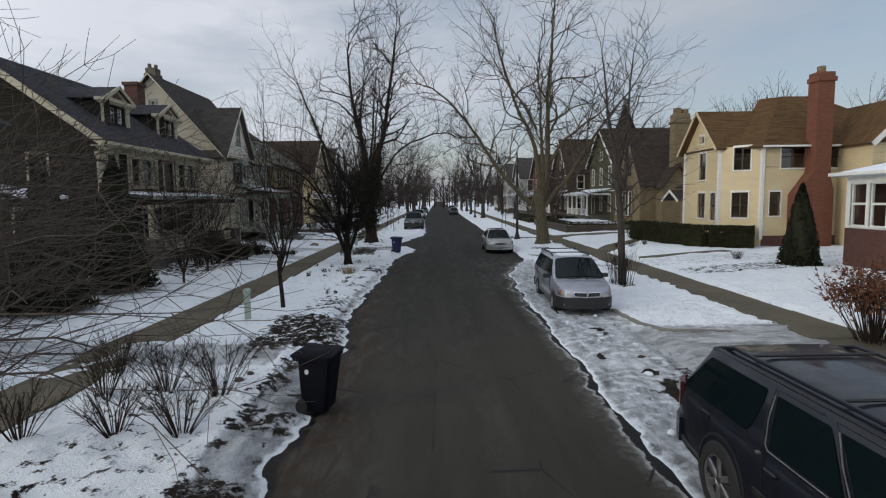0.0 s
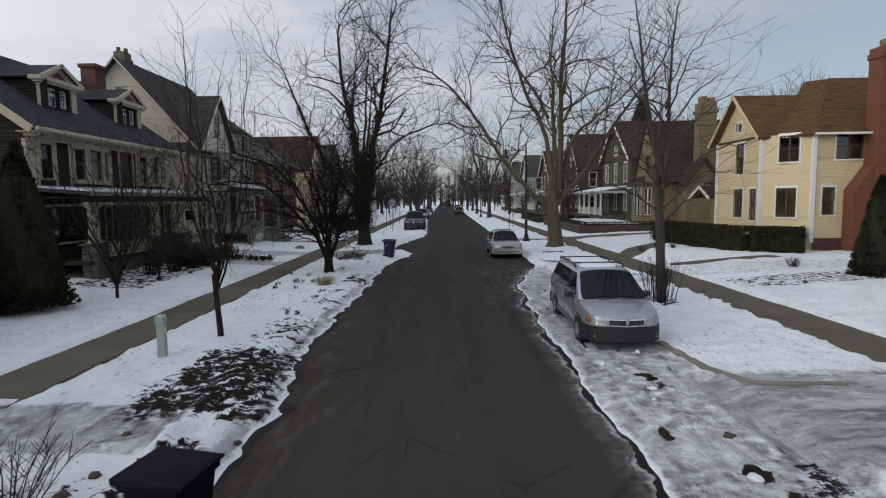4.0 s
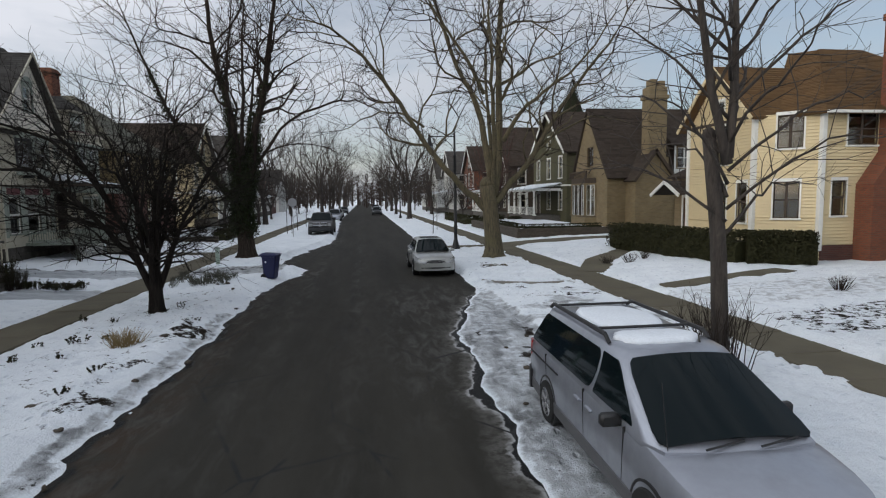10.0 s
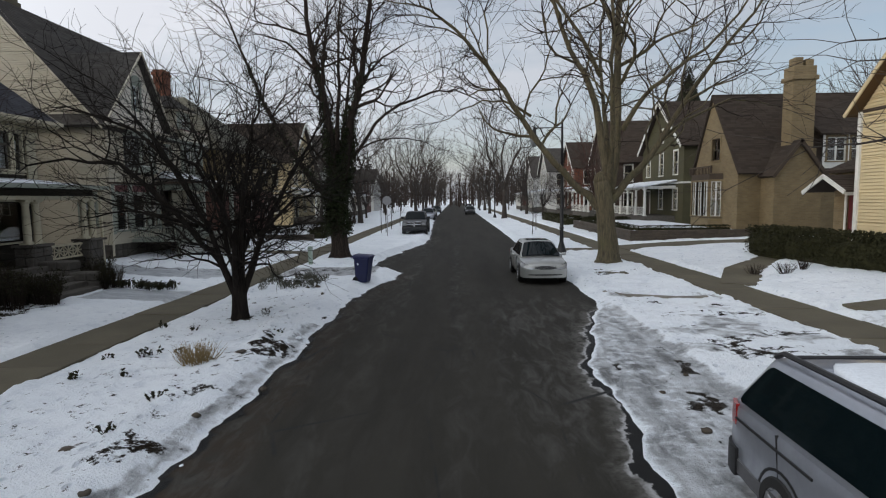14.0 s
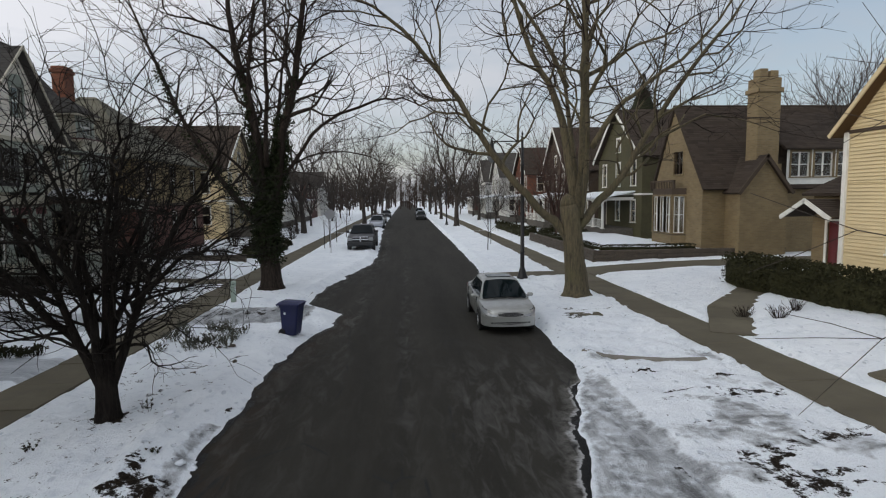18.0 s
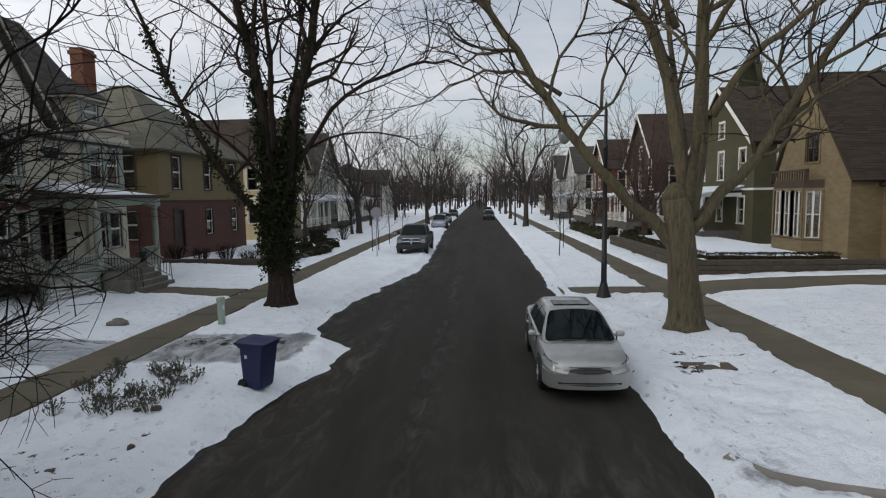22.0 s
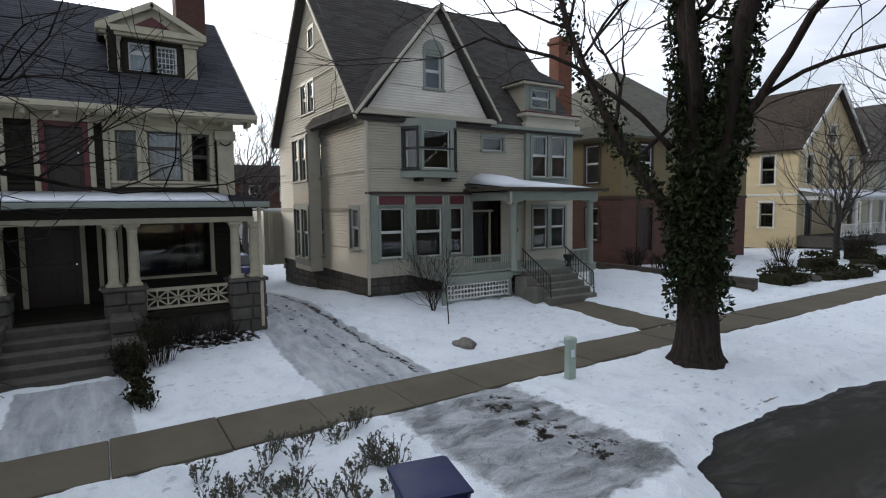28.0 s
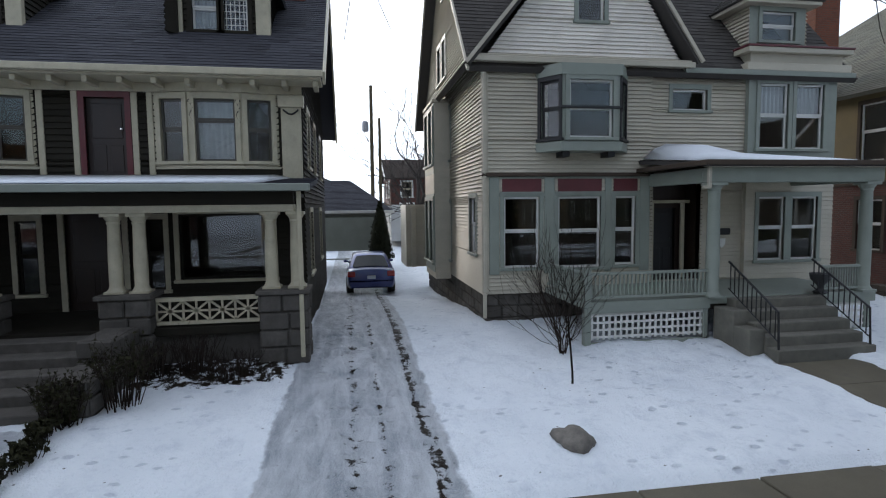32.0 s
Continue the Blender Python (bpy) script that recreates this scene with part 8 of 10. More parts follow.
        for fa, fb, flip in (("rl", "fl", False), ("fr", "rr", True)):
            for q in c["side"]:
                a0, a1, z0, z1, b0, b1 = q
                if flip:
                    a0, a1, b0, b1 = 1 - a1, 1 - a0, 1 - b1, 1 - b0
                self.pane("side_window", fa, fb, (a0, a1, z0, z1, b0, b1), 0.0)

    def pane(self, name, fa, fb, q, bow):
        """A sheet of glass on one side of the cabin: along a0..a1 below, b0..b1 above, z0..z1 up the side."""
        B, T = self.corners()
        a0, a1, z0, z1, b0, b1 = q
        n = (B[fb] - B[fa]).cross(T[fa] - B[fa]).normalized()
        mb, g = MB(), []
        N, M = 9, 7
        for r in range(M):
            f = (0.0, 0.05, 0.18, 0.5, 0.82, 0.95, 1.0)[r]
            ins = (0.055, 0.016, 0.0, 0.0, 0.0, 0.014, 0.045)[r] * (1.0 if bow else 0.6)
            t = z0 + (z1 - z0) * f
            lo, hi = a0 + (b0 - a0) * f, a1 + (b1 - a1) * f
            w = hi - lo
            lo, hi = lo + w * ins, hi - w * ins
            row = []
            for i in range(N):
                s = lo + (hi - lo) * i / (N - 1)
                v = B[fa].lerp(B[fb], s).lerp(T[fa].lerp(T[fb], s), t)
                k = 1 - (2 * s - 1) ** 2
                row.append(v + n * (0.012 + bow * k * (1 - 0.3 * t)))
            g.append(row)
        verts = [tuple(v) for row in g for v in row] + [tuple(v - n * 0.02) for row in g for v in row]
        f = []
        for r in range(M - 1):
            for i in range(N - 1):
                k = r * N + i
                f.append((k, k + 1, k + N + 1, k + N))
        m, e = M * N, (M - 1) * N
        for i in range(N - 1):
            f += [(i, i + m, i + 1 + m, i + 1), (e + i, e + i + 1, e + i + 1 + m, e + i + m)]
        for r in range(M - 1):
            f += [(r * N, (r + 1) * N, (r + 1) * N + m, r * N + m), (r * N + N - 1, r * N + N - 1 + m, (r + 1) * N + N - 1 + m, (r + 1) * N + N - 1)]
        mb.add(verts, f)
        return part(name, mb, "car_glass", self.t, smooth=40)

    def wheels(self):
        p = self.p
        R, w = p["R"], p["W"] / 2
        for y in p["axles"]:
            for sx in (-1, 1):
                x = sx * (w - 0.115)
                rot = Matrix.Translation((x, y, R)) @ Matrix.Rotation(sx * math.pi / 2, 4, 'Y')
                part("wheel_arch", MB(Matrix.Translation((sx * (w - 0.24), y, R + 0.02)) @ Matrix.Rotation(sx * math.pi / 2, 4, 'Y')).lathe([(R + 0.055, 0.0), (R + 0.055, 0.243), (R + 0.025, 0.247), (R + 0.025, 0.0)], 24), "black_plastic", self.t)
                wh_ = part("wheel", MB(rot).lathe([(R * 0.62, -0.10), (R * 0.93, -0.10), (R, -0.06), (R, 0.10), (R * 0.94, 0.14), (R * 0.66, 0.15), (R * 0.64, 0.09)], 26), "tyre", self.t, smooth=40)
                rm = MB(rot)
                rm.lathe([(R * 0.66, 0.085), (R * 0.66, 0.142), (R * 0.60, 0.135), (R * 0.58, 0.075), (R * 0.2, 0.06), (R * 0.14, 0.12), (0.0, 0.125)], 22)
                for k in range(p.get("spokes", 5)):
                    a = 2 * math.pi * k / p.get("spokes", 5)
                    mm = rot @ Matrix.Rotation(a, 4, 'Z')
                    sp = MB(mm)
                    sp.box(0.04, -0.035, 0.075, R * 0.62, 0.035, 0.135, 0.012)
                    rm.v, rm.f = rm.v + sp.v, rm.f + [tuple(i + len(rm.v) for i in f) for f in sp.f]
                part("rim", rm, p.get("rim", "rim"), wh_)

    def outline(self, back=False):
        """Right half of the body's plan from the middle of one end round the corner."""
        W = self.p["W"] / 2
        st = self.p["body"][::-1] if back else self.p["body"]
        e = 1 if back else -1
        pts = [Vector((0, st[0][0] + e * 0.02)), Vector((W * st[0][2] * 0.6, st[0][0] + e * 0.012))]
        pts += [Vector((W * q[2], q[0])) for q in st if q[0] * e > 0.2]
        return pts

    def band(self, name, s0, s1, z0, z1, mat, off=0.012, lean=0.0, label="", deep=0.05, n=14, back=False, sides=(-1, 1), parent=None):
        """A strip that hugs the nose or tail from arc length s0 to s1; z0 and z1 may be functions of the share along it."""
        pts = self.outline(back)
        run = [0.0]
        for p, q in zip(pts, pts[1:]):
            run.append(run[-1] + (q - p).length)
        lo = z0 if callable(z0) else (lambda f: z0)
        hi = z1 if callable(z1) else (lambda f: z1)

        def at(s):
            s = min(abs(s), run[-1] - 1e-4)
            k = max(i for i in range(len(run) - 1) if run[i] <= s)
            p, q = pts[k], pts[k + 1]
            v = p.lerp(q, (s - run[k]) / (run[k + 1] - run[k]))
            d = (q - p).normalized()
            return v, (Vector((d.y, -d.x)) if not back else Vector((-d.y, d.x)))
        out = []
        for sx in sides:
            rings = []
            for i in range(n + 1):
                f = i / n
                s = s0 + (s1 - s0) * f
                v, nr = at(s)
                if nr.dot(Vector((1, -1 if not back else 1))) < 0:
                    nr = -nr
                k = (1 if s >= 0 else -1) * sx
                row = []
                for o, z in ((off, lo(f)), (off - lean, hi(f)), (off - lean - deep, hi(f)), (off - deep, lo(f))):
                    w = v + nr * o
                    row.append((k * max(0.0, w.x), w.y, z))
                rings.append(row)
            out.append(part(name, MB().loft(rings), mat, parent or self.t, label, smooth=35))
        return out

    def add(self, name, mb, mat, label="", smooth=False, parent=None):
        return part(name, mb, mat, parent or self.t, label, smooth=smooth)

    def sides(self, fn):
        for sx in (-1, 1):
            fn(sx, Matrix.Diagonal((sx, 1, 1, 1)))


def seam(car, y, z0, z1, lean=0.0, x=None):
    w = x or car.p["W"] / 2
    for sx in (-1, 1):
        mb = MB()
        mb.loft([[(sx * (w * 0.985), y - 0.004, z0), (sx * (w + 0.004), y - 0.004, z0), (sx * (w + 0.004), y + 0.004, z0), (sx * (w * 0.985), y + 0.004, z0)],
                 [(sx * (w * 0.97), y - 0.004 + lean, z1), (sx * (w + 0.003), y - 0.004 + lean, z1), (sx * (w + 0.003), y + 0.004 + lean, z1), (sx * (w * 0.97), y + 0.004 + lean, z1)]])
        car.add("door_seam", mb, "black_plastic")


def mirrors(car, y, z, mat, size=(0.2, 0.1, 0.15), out=None):
    w = out or car.p["W"] / 2
    for sx in (-1, 1):
        mb = MB()
        x0, x1 = sorted((sx * (w - 0.02), sx * (w + size[0])))
        mb.box(x0, y - size[1] / 2, z, x1, y + size[1] / 2, z + size[2], 0.03)
        x2, x3 = sorted((sx * (w - 0.15), sx * w))
        mb.box(x2, y - 0.03, z, x3, y + 0.03, z + 0.06, 0.01)
        car.add("mirror", mb, mat, smooth=40)


def handles(car, ys, z, mat):
    w = car.p["W"] / 2
    for y in ys:
        for sx in (-1, 1):
            x0, x1 = sorted((sx * (w - 0.02), sx * (w + 0.03)))
            car.add("door_handle", MB().box(x0, y - 0.09, z, x1, y + 0.09, z + 0.035, 0.012), mat)


silver = car_paint("silver_paint", (0.34, 0.36, 0.41))
champagne = car_paint("pale_silver_paint", (0.335, 0.342, 0.325))
navy = car_paint("dark_navy_paint", (0.0055, 0.007, 0.013), 0.0, 0.35, 0.004)
navy.node_tree.nodes["Principled BSDF"].inputs["Coat Weight"].default_value = 0.45
navy.node_tree.nodes["Principled BSDF"].inputs["Specular IOR Level"].default_value = 0.2
charcoal = car_paint("charcoal_paint", (0.010, 0.011, 0.013), 0.0, 0.45, 0.006)
charcoal.node_tree.nodes["Principled BSDF"].inputs["Coat Weight"].default_value = 0.25
blue = car_paint("blue_paint", (0.022, 0.034, 0.15), 0.4)

# silver minivan
van = Car(Matrix.Translation((4.22, 17.33, 0.02)) @ Matrix.Rotation(radians(-1.6), 4, 'Z') @ Matrix.Diagonal((0.87, 0.93, 0.87, 1)), silver, dict(W=1.86, R=0.335, axles=(-1.60, 1.43), crown=0.035, clad=0.22,
          body=[(-2.52, 0.76, 0.44, 0.30), (-2.50, 0.80, 0.58, 0.27), (-2.45, 0.845, 0.72, 0.25), (-2.36, 0.885, 0.83, 0.23), (-2.22, 0.925, 0.91, 0.22), (-2.0, 0.97, 0.965, 0.22), (-1.7, 1.02, 0.99, 0.22), (-1.4, 1.06, 1.0, 0.22), (-0.85, 1.10, 1.0, 0.22), (0.5, 1.12, 1.0, 0.22),
                (1.9, 1.13, 1.0, 0.22), (2.30, 1.12, 0.985, 0.24), (2.45, 1.10, 0.95, 0.27), (2.52, 1.04, 0.90, 0.30), (2.55, 0.7, 0.84, 0.33)],
          cabin=dict(f0=-1.60, f1=-0.52, r0=2.50, r1=2.10, z0=1.06, z1=1.66, wb=1.80, wr=1.40,
                     side=[(0.655, 0.915, 0.08, 0.91, 0.815, 0.955), (0.035, 0.63, 0.08, 0.91, 0.045, 0.79)])),
          "silver minivan with snow on its roof, parked on the icy kerbside", "minivan")
van.band("bumper", -1.30, 1.30, lambda f: 0.24, lambda f: 0.60, "bumper_grey", 0.035, 0.0, "dark grey wrap-around front bumper", 0.10, 30, sides=(1,))
van.band("bumper_lip", -1.22, 1.22, 0.42, 0.46, "black_plastic", 0.042, 0.0, "", 0.05, 30, sides=(1,))
van.band("rear_bumper", -1.15, 1.15, 0.26, 0.58, "bumper_grey", 0.035, 0.0, "", 0.10, 30, True, (1,))
van.band("grille", 0.03, 0.40, lambda f: 0.625 + 0.03 * f, lambda f: 0.77 - 0.02 * (1 - f), "black_plastic", 0.014, 0.02)
van.band("grille_surround", 0.0, 0.43, lambda f: 0.60 + 0.03 * f, lambda f: 0.628 + 0.03 * f, "chrome", 0.024, 0.0, "", 0.03)
van.band("grille_top", 0.03, 0.43, lambda f: 0.755 + 0.01 * f, lambda f: 0.775 + 0.01 * f, "chrome", 0.018, 0.01, "", 0.03)
van.band("headlight", 0.46, 0.86, lambda f: 0.615 + 0.03 * f, lambda f: 0.79 + 0.055 * f, "lens", 0.016, 0.045)
van.band("headlight_gasket", 0.445, 1.04, lambda f: 0.602 + 0.075 * f, lambda f: 0.803 + 0.055 * f, "black_plastic", 0.008, 0.045)
van.band("turn_light", 0.865, 1.0, lambda f: 0.67 + 0.06 * f, lambda f: 0.825 + 0.012 * f, "amber", 0.014, 0.03)
for sx in (-1, 1):
    van.add("fog_light", MB(Matrix.Translation((sx * 0.70, -2.435, 0.36)) @ Matrix.Rotation(radians(90), 4, 'X')).lathe([(0.0, 0.0), (0.04, 0.0), (0.045, 0.02), (0.0, 0.024)], 12), "lens")
    x = sx * 0.66
    van.add("roof_rail", MB().tube([(x, -0.12, 1.70), (x, 0.0, 1.785), (x, 1.9, 1.775), (x, 2.04, 1.70)], 0.030, 6), "black_plastic")
van.band("tail_light", 0.86, 1.06, 0.82, 1.06, "red_lens", 0.006, 0.0, "", 0.04, 6, True)
for y in (0.28, 1.75):
    van.add("roof_bar", MB().tube([(-0.66, y, 1.785), (0.66, y, 1.785)], 0.020, 6), "black_plastic")
van.add("emblem", MB().prism([(-0.055, 0.79), (0.0, 0.77), (0.055, 0.79), (0, 0.60)], -2.585, -2.54, "y"), "chrome")
for y0, y1, k in ((-0.30, 0.24, 0.06), (0.36, 1.68, 0.03)):
    rg = []
    for z, ins in ((1.700, 0.0), (1.762, 0.03), (1.778, 0.10)):
        rg.append([((0.56 - ins) * math.cos(a * 2 * math.pi / 22) * (1 + k * math.sin(3 * a)), (y0 + y1) / 2 + ((y1 - y0) / 2 - ins) * max(-1, min(1, 1.25 * math.sin(a * 2 * math.pi / 22))) * (1 + k * math.cos(2.3 * a)), z) for a in range(22)])
    van.add("roof_snow", MB().loft(rg), "snow", "thin snow left on the roof", smooth=True)
for y, ln in ((-1.02, -0.02), (0.02, 0.05), (1.45, 0.10)):
    seam(van, y, 0.45, 1.06, ln)
for sx in (-1, 1):
    van.add("sliding_rail", MB().box(min(sx * 0.92, sx * 0.936), 1.0, 0.90, max(sx * 0.92, sx * 0.936), 2.3, 0.925), "black_plastic")
handles(van, (-0.14, 0.22), 0.86, silver)
mirrors(van, -0.92, 1.02, "black_plastic", (0.21, 0.11, 0.15))
for sx in (-0.42, 0.15):
    van.add("wiper", MB().tube([(sx, -1.70, 1.095), (sx + 0.45, -1.62, 1.125)], 0.012, 5), "black_plastic")
van.add("antenna", MB().tube([(-0.76, -1.62, 1.02), (-0.77, -1.50, 1.70)], 0.005, 4), "black_plastic")
van.add("roof_antenna", MB().tube([(0.42, -0.30, 1.70), (0.42, -0.26, 1.82)], [0.016, 0.006], 5), "black_plastic")

# pale silver sedan
sed = Car(Matrix.Translation((3.77, 34.95, 0.02)) @ Matrix.Diagonal((0.92, 1.0, 0.94, 1)), champagne, dict(W=1.80, R=0.32, axles=(-1.40, 1.24), crown=0.045,
          body=[(-2.27, 0.67, 0.42, 0.29), (-2.255, 0.70, 0.58, 0.27), (-2.21, 0.735, 0.73, 0.25), (-2.12, 0.77, 0.85, 0.235), (-1.97, 0.81, 0.925, 0.215), (-1.75, 0.845, 0.965, 0.20), (-1.45, 0.88, 0.99, 0.20), (-1.1, 0.90, 1.0, 0.20), (-0.6, 0.93, 1.0, 0.20), (0.6, 0.95, 1.0, 0.20),
                (1.5, 0.97, 0.99, 0.20), (2.0, 0.98, 0.96, 0.22), (2.25, 0.965, 0.90, 0.24), (2.37, 0.92, 0.80, 0.27), (2.41, 0.66, 0.70, 0.30)],
          cabin=dict(f0=-1.28, f1=-0.42, r0=1.86, r1=0.98, z0=0.90, z1=1.40, wb=1.64, wr=1.20,
                     side=[(0.50, 0.93, 0.08, 0.90, 0.52, 0.95), (0.17, 0.475, 0.08, 0.90, 0.10, 0.495)])),
          "pale silver four-door sedan parked at the snowy kerb", "sedan")
sed.band("bumper", -1.15, 1.15, 0.25, 0.55, champagne, 0.022, 0.0, "", 0.08, 30, sides=(1,))
sed.band("lower_grille", -0.62, 0.62, lambda f: 0.32 + 0.03 * abs(2 * f - 1), lambda f: 0.395 - 0.01 * abs(2 * f - 1), "black_plastic", 0.028, 0.0, "", 0.05, 20, sides=(1,))
for z in (0.352,):
    sed.band("grille_bar", -0.55, 0.55, z, z + 0.010, champagne, 0.034, 0.0, "", 0.03, 20, sides=(1,))
sed.band("grille", -0.40, 0.40, lambda f: 0.560 + 0.055 * max(0, abs(2 * f - 1) - 0.45), lambda f: 0.690 - 0.012 * abs(2 * f - 1), "black_plastic", 0.014, 0.03, "", 0.05, 16, sides=(1,))
for k in range(3):
    sed.band("grille_bar", -0.35, 0.35, 0.590 + 0.028 * k, 0.595 + 0.028 * k, "worn_rim", 0.018 - 0.008 * k, 0.0, "", 0.02, 12, sides=(1,))
sed.band("headlight", 0.42, 1.16, lambda f: 0.550 + 0.07 * f + 0.11 * f ** 3, lambda f: 0.68 + 0.12 * f, "lens", 0.022, 0.055)
sed.band("headlight_gasket", 0.405, 1.18, lambda f: 0.538 + 0.07 * f + 0.11 * f ** 3, lambda f: 0.692 + 0.12 * f, "black_plastic", 0.014, 0.05)
sed.band("grille_rim", -0.41, 0.41, 0.680, 0.693, "worn_rim", 0.010, 0.0, "", 0.03, 14, sides=(1,))
sed.band("tail_light", 0.50, 1.0, 0.70, 0.88, "red_lens", 0.010, 0.0, "", 0.04, 8, True)
for sx in (-1, 1):
    sed.add("fog_light", MB(Matrix.Translation((sx * 0.66, -2.185, 0.34)) @ Matrix.Rotation(radians(90), 4, 'X')).lathe([(0.0, 0.0), (0.03, 0.0), (0.034, 0.02), (0.0, 0.024)], 10), "worn_rim")
sed.add("sunroof", MB().box(-0.42, -0.22, 1.462, 0.42, 0.28, 1.492, 0.01), "car_glass")
for y in (-0.84, 0.26, 1.22):
    seam(sed, y, 0.28, 0.92)
handles(sed, (0.10, 1.0), 0.77, champagne)
mirrors(sed, -0.80, 0.90, champagne, (0.17, 0.09, 0.12))
for sx in (-0.40, 0.12):
    sed.add("wiper", MB().tube([(sx, -1.36, 0.945), (sx + 0.45, -1.28, 0.965)], 0.010, 5), "black_plastic")

# dark sport utility
suv = Car(Matrix.Translation((3.86, 3.98, 0.02)), navy, dict(W=1.98, R=0.40, axles=(-1.98, 1.36), crown=0.03, spokes=6, rim="worn_rim", clad=0.10, clad_mat="black_plastic",
          body=[(-2.95, 0.72, 0.6, 0.40), (-2.90, 0.86, 0.78, 0.36), (-2.76, 0.98, 0.92, 0.34), (-2.4, 1.04, 0.98, 0.32), (-1.4, 1.07, 1.0, 0.32), (0, 1.08, 1.0, 0.32), (1.7, 1.09, 1.0, 0.32), (2.1, 1.09, 0.99, 0.34), (2.34, 1.08, 0.965, 0.37), (2.48, 1.06, 0.92, 0.40), (2.57, 1.0, 0.85, 0.42), (2.60, 0.78, 0.78, 0.46)],
          cabin=dict(f0=-1.55, f1=-0.65, r0=2.50, r1=2.16, z0=1.03, z1=1.58, wb=1.90, wr=1.50,
                     side=[(0.725, 0.93, 0.08, 0.86, 0.735, 0.90), (0.46, 0.69, 0.08, 0.86, 0.475, 0.70), (0.035, 0.375, 0.10, 0.88, 0.07, 0.425)])),
          "long dark navy sport utility vehicle with roof rails, on ice", "suv")
suv.band("tail_light", 0.80, 1.04, lambda f: 0.80, lambda f: 1.12 - 0.03 * f, "dark_red_lens", 0.008, 0.0, "", 0.04, 8, True)
suv.band("rear_bumper", -1.15, 1.15, 0.40, 0.68, navy, 0.035, 0.0, "", 0.08, 24, True, (1,))
suv.band("bumper_step", -0.85, 0.85, 0.68, 0.70, "black_plastic", 0.03, 0.0, "", 0.08, 20, True, (1,))
_B, _T = suv.corners()


def suv_side(sx, s, t, out=0.014):
    """A place on the side of the cabin: share s from the tail to the nose, t up the side."""
    a, b = ("rl", "fl") if sx < 0 else ("rr", "fr")
    v = _B[a].lerp(_B[b], s).lerp(_T[a].lerp(_T[b], s), t)
    return (v.x + sx * out, v.y, v.z)


for sx in (-1, 1):
    x = sx * 0.66
    suv.add("roof_rail", MB().tube([(x, -0.45, 1.615), (x, -0.30, 1.675), (x, 1.75, 1.675), (x, 1.98, 1.61)], 0.022, 8), navy)
    suv.add("roof_channel", MB().tube([(sx * 0.72, -0.55, 1.598), (sx * 0.725, 0.8, 1.602), (sx * 0.72, 2.08, 1.590)], 0.012, 5), "black_plastic")
    x0, x1 = sorted((sx * 0.985, sx * 1.002))
    suv.add("side_molding", MB().box(x0, -1.3, 0.60, x1, 0.78, 0.66, 0.006), "bumper_grey")
    suv.add("sill_step", MB().box(min(sx * 0.93, sx * 1.03), -1.35, 0.30, max(sx * 0.93, sx * 1.03), 0.80, 0.345, 0.012), "black_plastic")
    for a0, a1 in ((0.45, 0.70), (0.715, 0.94)):
        suv.add("window_trim", MB().tube([suv_side(sx, a0 + 0.018, 0.86), suv_side(sx, a0, 0.5), suv_side(sx, a0, 0.12), suv_side(sx, a0 + 0.012, 0.05), suv_side(sx, a1, 0.045)], 0.007, 5), "worn_rim")
        suv.add("door_frame", MB().tube([suv_side(sx, a0 - 0.012, 0.02), suv_side(sx, a0 - 0.006, 0.6), suv_side(sx, a0 + 0.02, 0.97), suv_side(sx, a1 - 0.02, 0.97)], 0.005, 4), "black_plastic")
    suv.add("fuel_door", MB().box(min(sx * 0.96, sx * 0.993), 1.62, 0.84, max(sx * 0.96, sx * 0.993), 1.80, 1.00, 0.01), navy)
    suv.add("badge", MB().box(min(sx * 0.96, sx * 0.996), 0.72, 0.985, max(sx * 0.96, sx * 0.996), 0.77, 1.01, 0.004), "worn_rim")
for y in (0.2, 1.45):
    suv.add("roof_bar", MB().tube([(-0.66, y, 1.682), (0.66, y, 1.682)], 0.016, 6), "black_plastic")
suv.add("sunroof", MB().box(-0.40, -0.42, 1.655, 0.40, 0.05, 1.672, 0.006), "car_glass")
suv.add("licence_plate", MB().box(-0.16, 2.60, 0.80, 0.16, 2.635, 0.94, 0.005), "sticker")
for y in (-1.2, -0.28, 0.66):
    seam(suv, y, 0.42, 1.05)
handles(suv, (-0.10, 0.52), 0.90, navy)
mirrors(suv, -1.15, 1.06, "black_plastic")

# charcoal pickup
trk = Car(Matrix.Translation((-2.62, 60.6, 0.06)), charcoal, dict(W=2.0, R=0.42, axles=(-1.95, 1.75), crown=0.03, spokes=5,
          body=[(-2.86, 0.80, 0.84, 0.44), (-2.78, 1.08, 0.95, 0.38), (-2.4, 1.20, 1.0, 0.36), (-1.4, 1.24, 1.0, 0.36), (-0.4, 1.26, 1.0, 0.36), (0.9, 1.26, 1.0, 0.36), (2.6, 1.26, 1.0, 0.4), (2.82, 1.22, 0.97, 0.46), (2.86, 0.8, 0.95, 0.5)],
          cabin=dict(f0=-1.45, f1=-0.75, r0=0.95, r1=0.75, z0=1.22, z1=1.84, wb=1.86, wr=1.5,
                     side=[(0.48, 0.93, 0.08, 0.88, 0.5, 0.93), (0.06, 0.455, 0.08, 0.88, 0.07, 0.475)])),
          "charcoal pickup truck with a chrome crossed grille, parked in the snow", "pickup truck")
trk.add("grille", MB().box(-0.55, -2.90, 0.72, 0.55, -2.82, 1.08, 0.02), "black_plastic")
trk.add("grille_cross", MB().box(-0.58, -2.92, 0.87, 0.58, -2.88, 0.94, 0.01).box(-0.04, -2.92, 0.72, 0.04, -2.88, 1.08, 0.01).box(-0.58, -2.92, 1.06, 0.58, -2.88, 1.11, 0.01), "chrome")
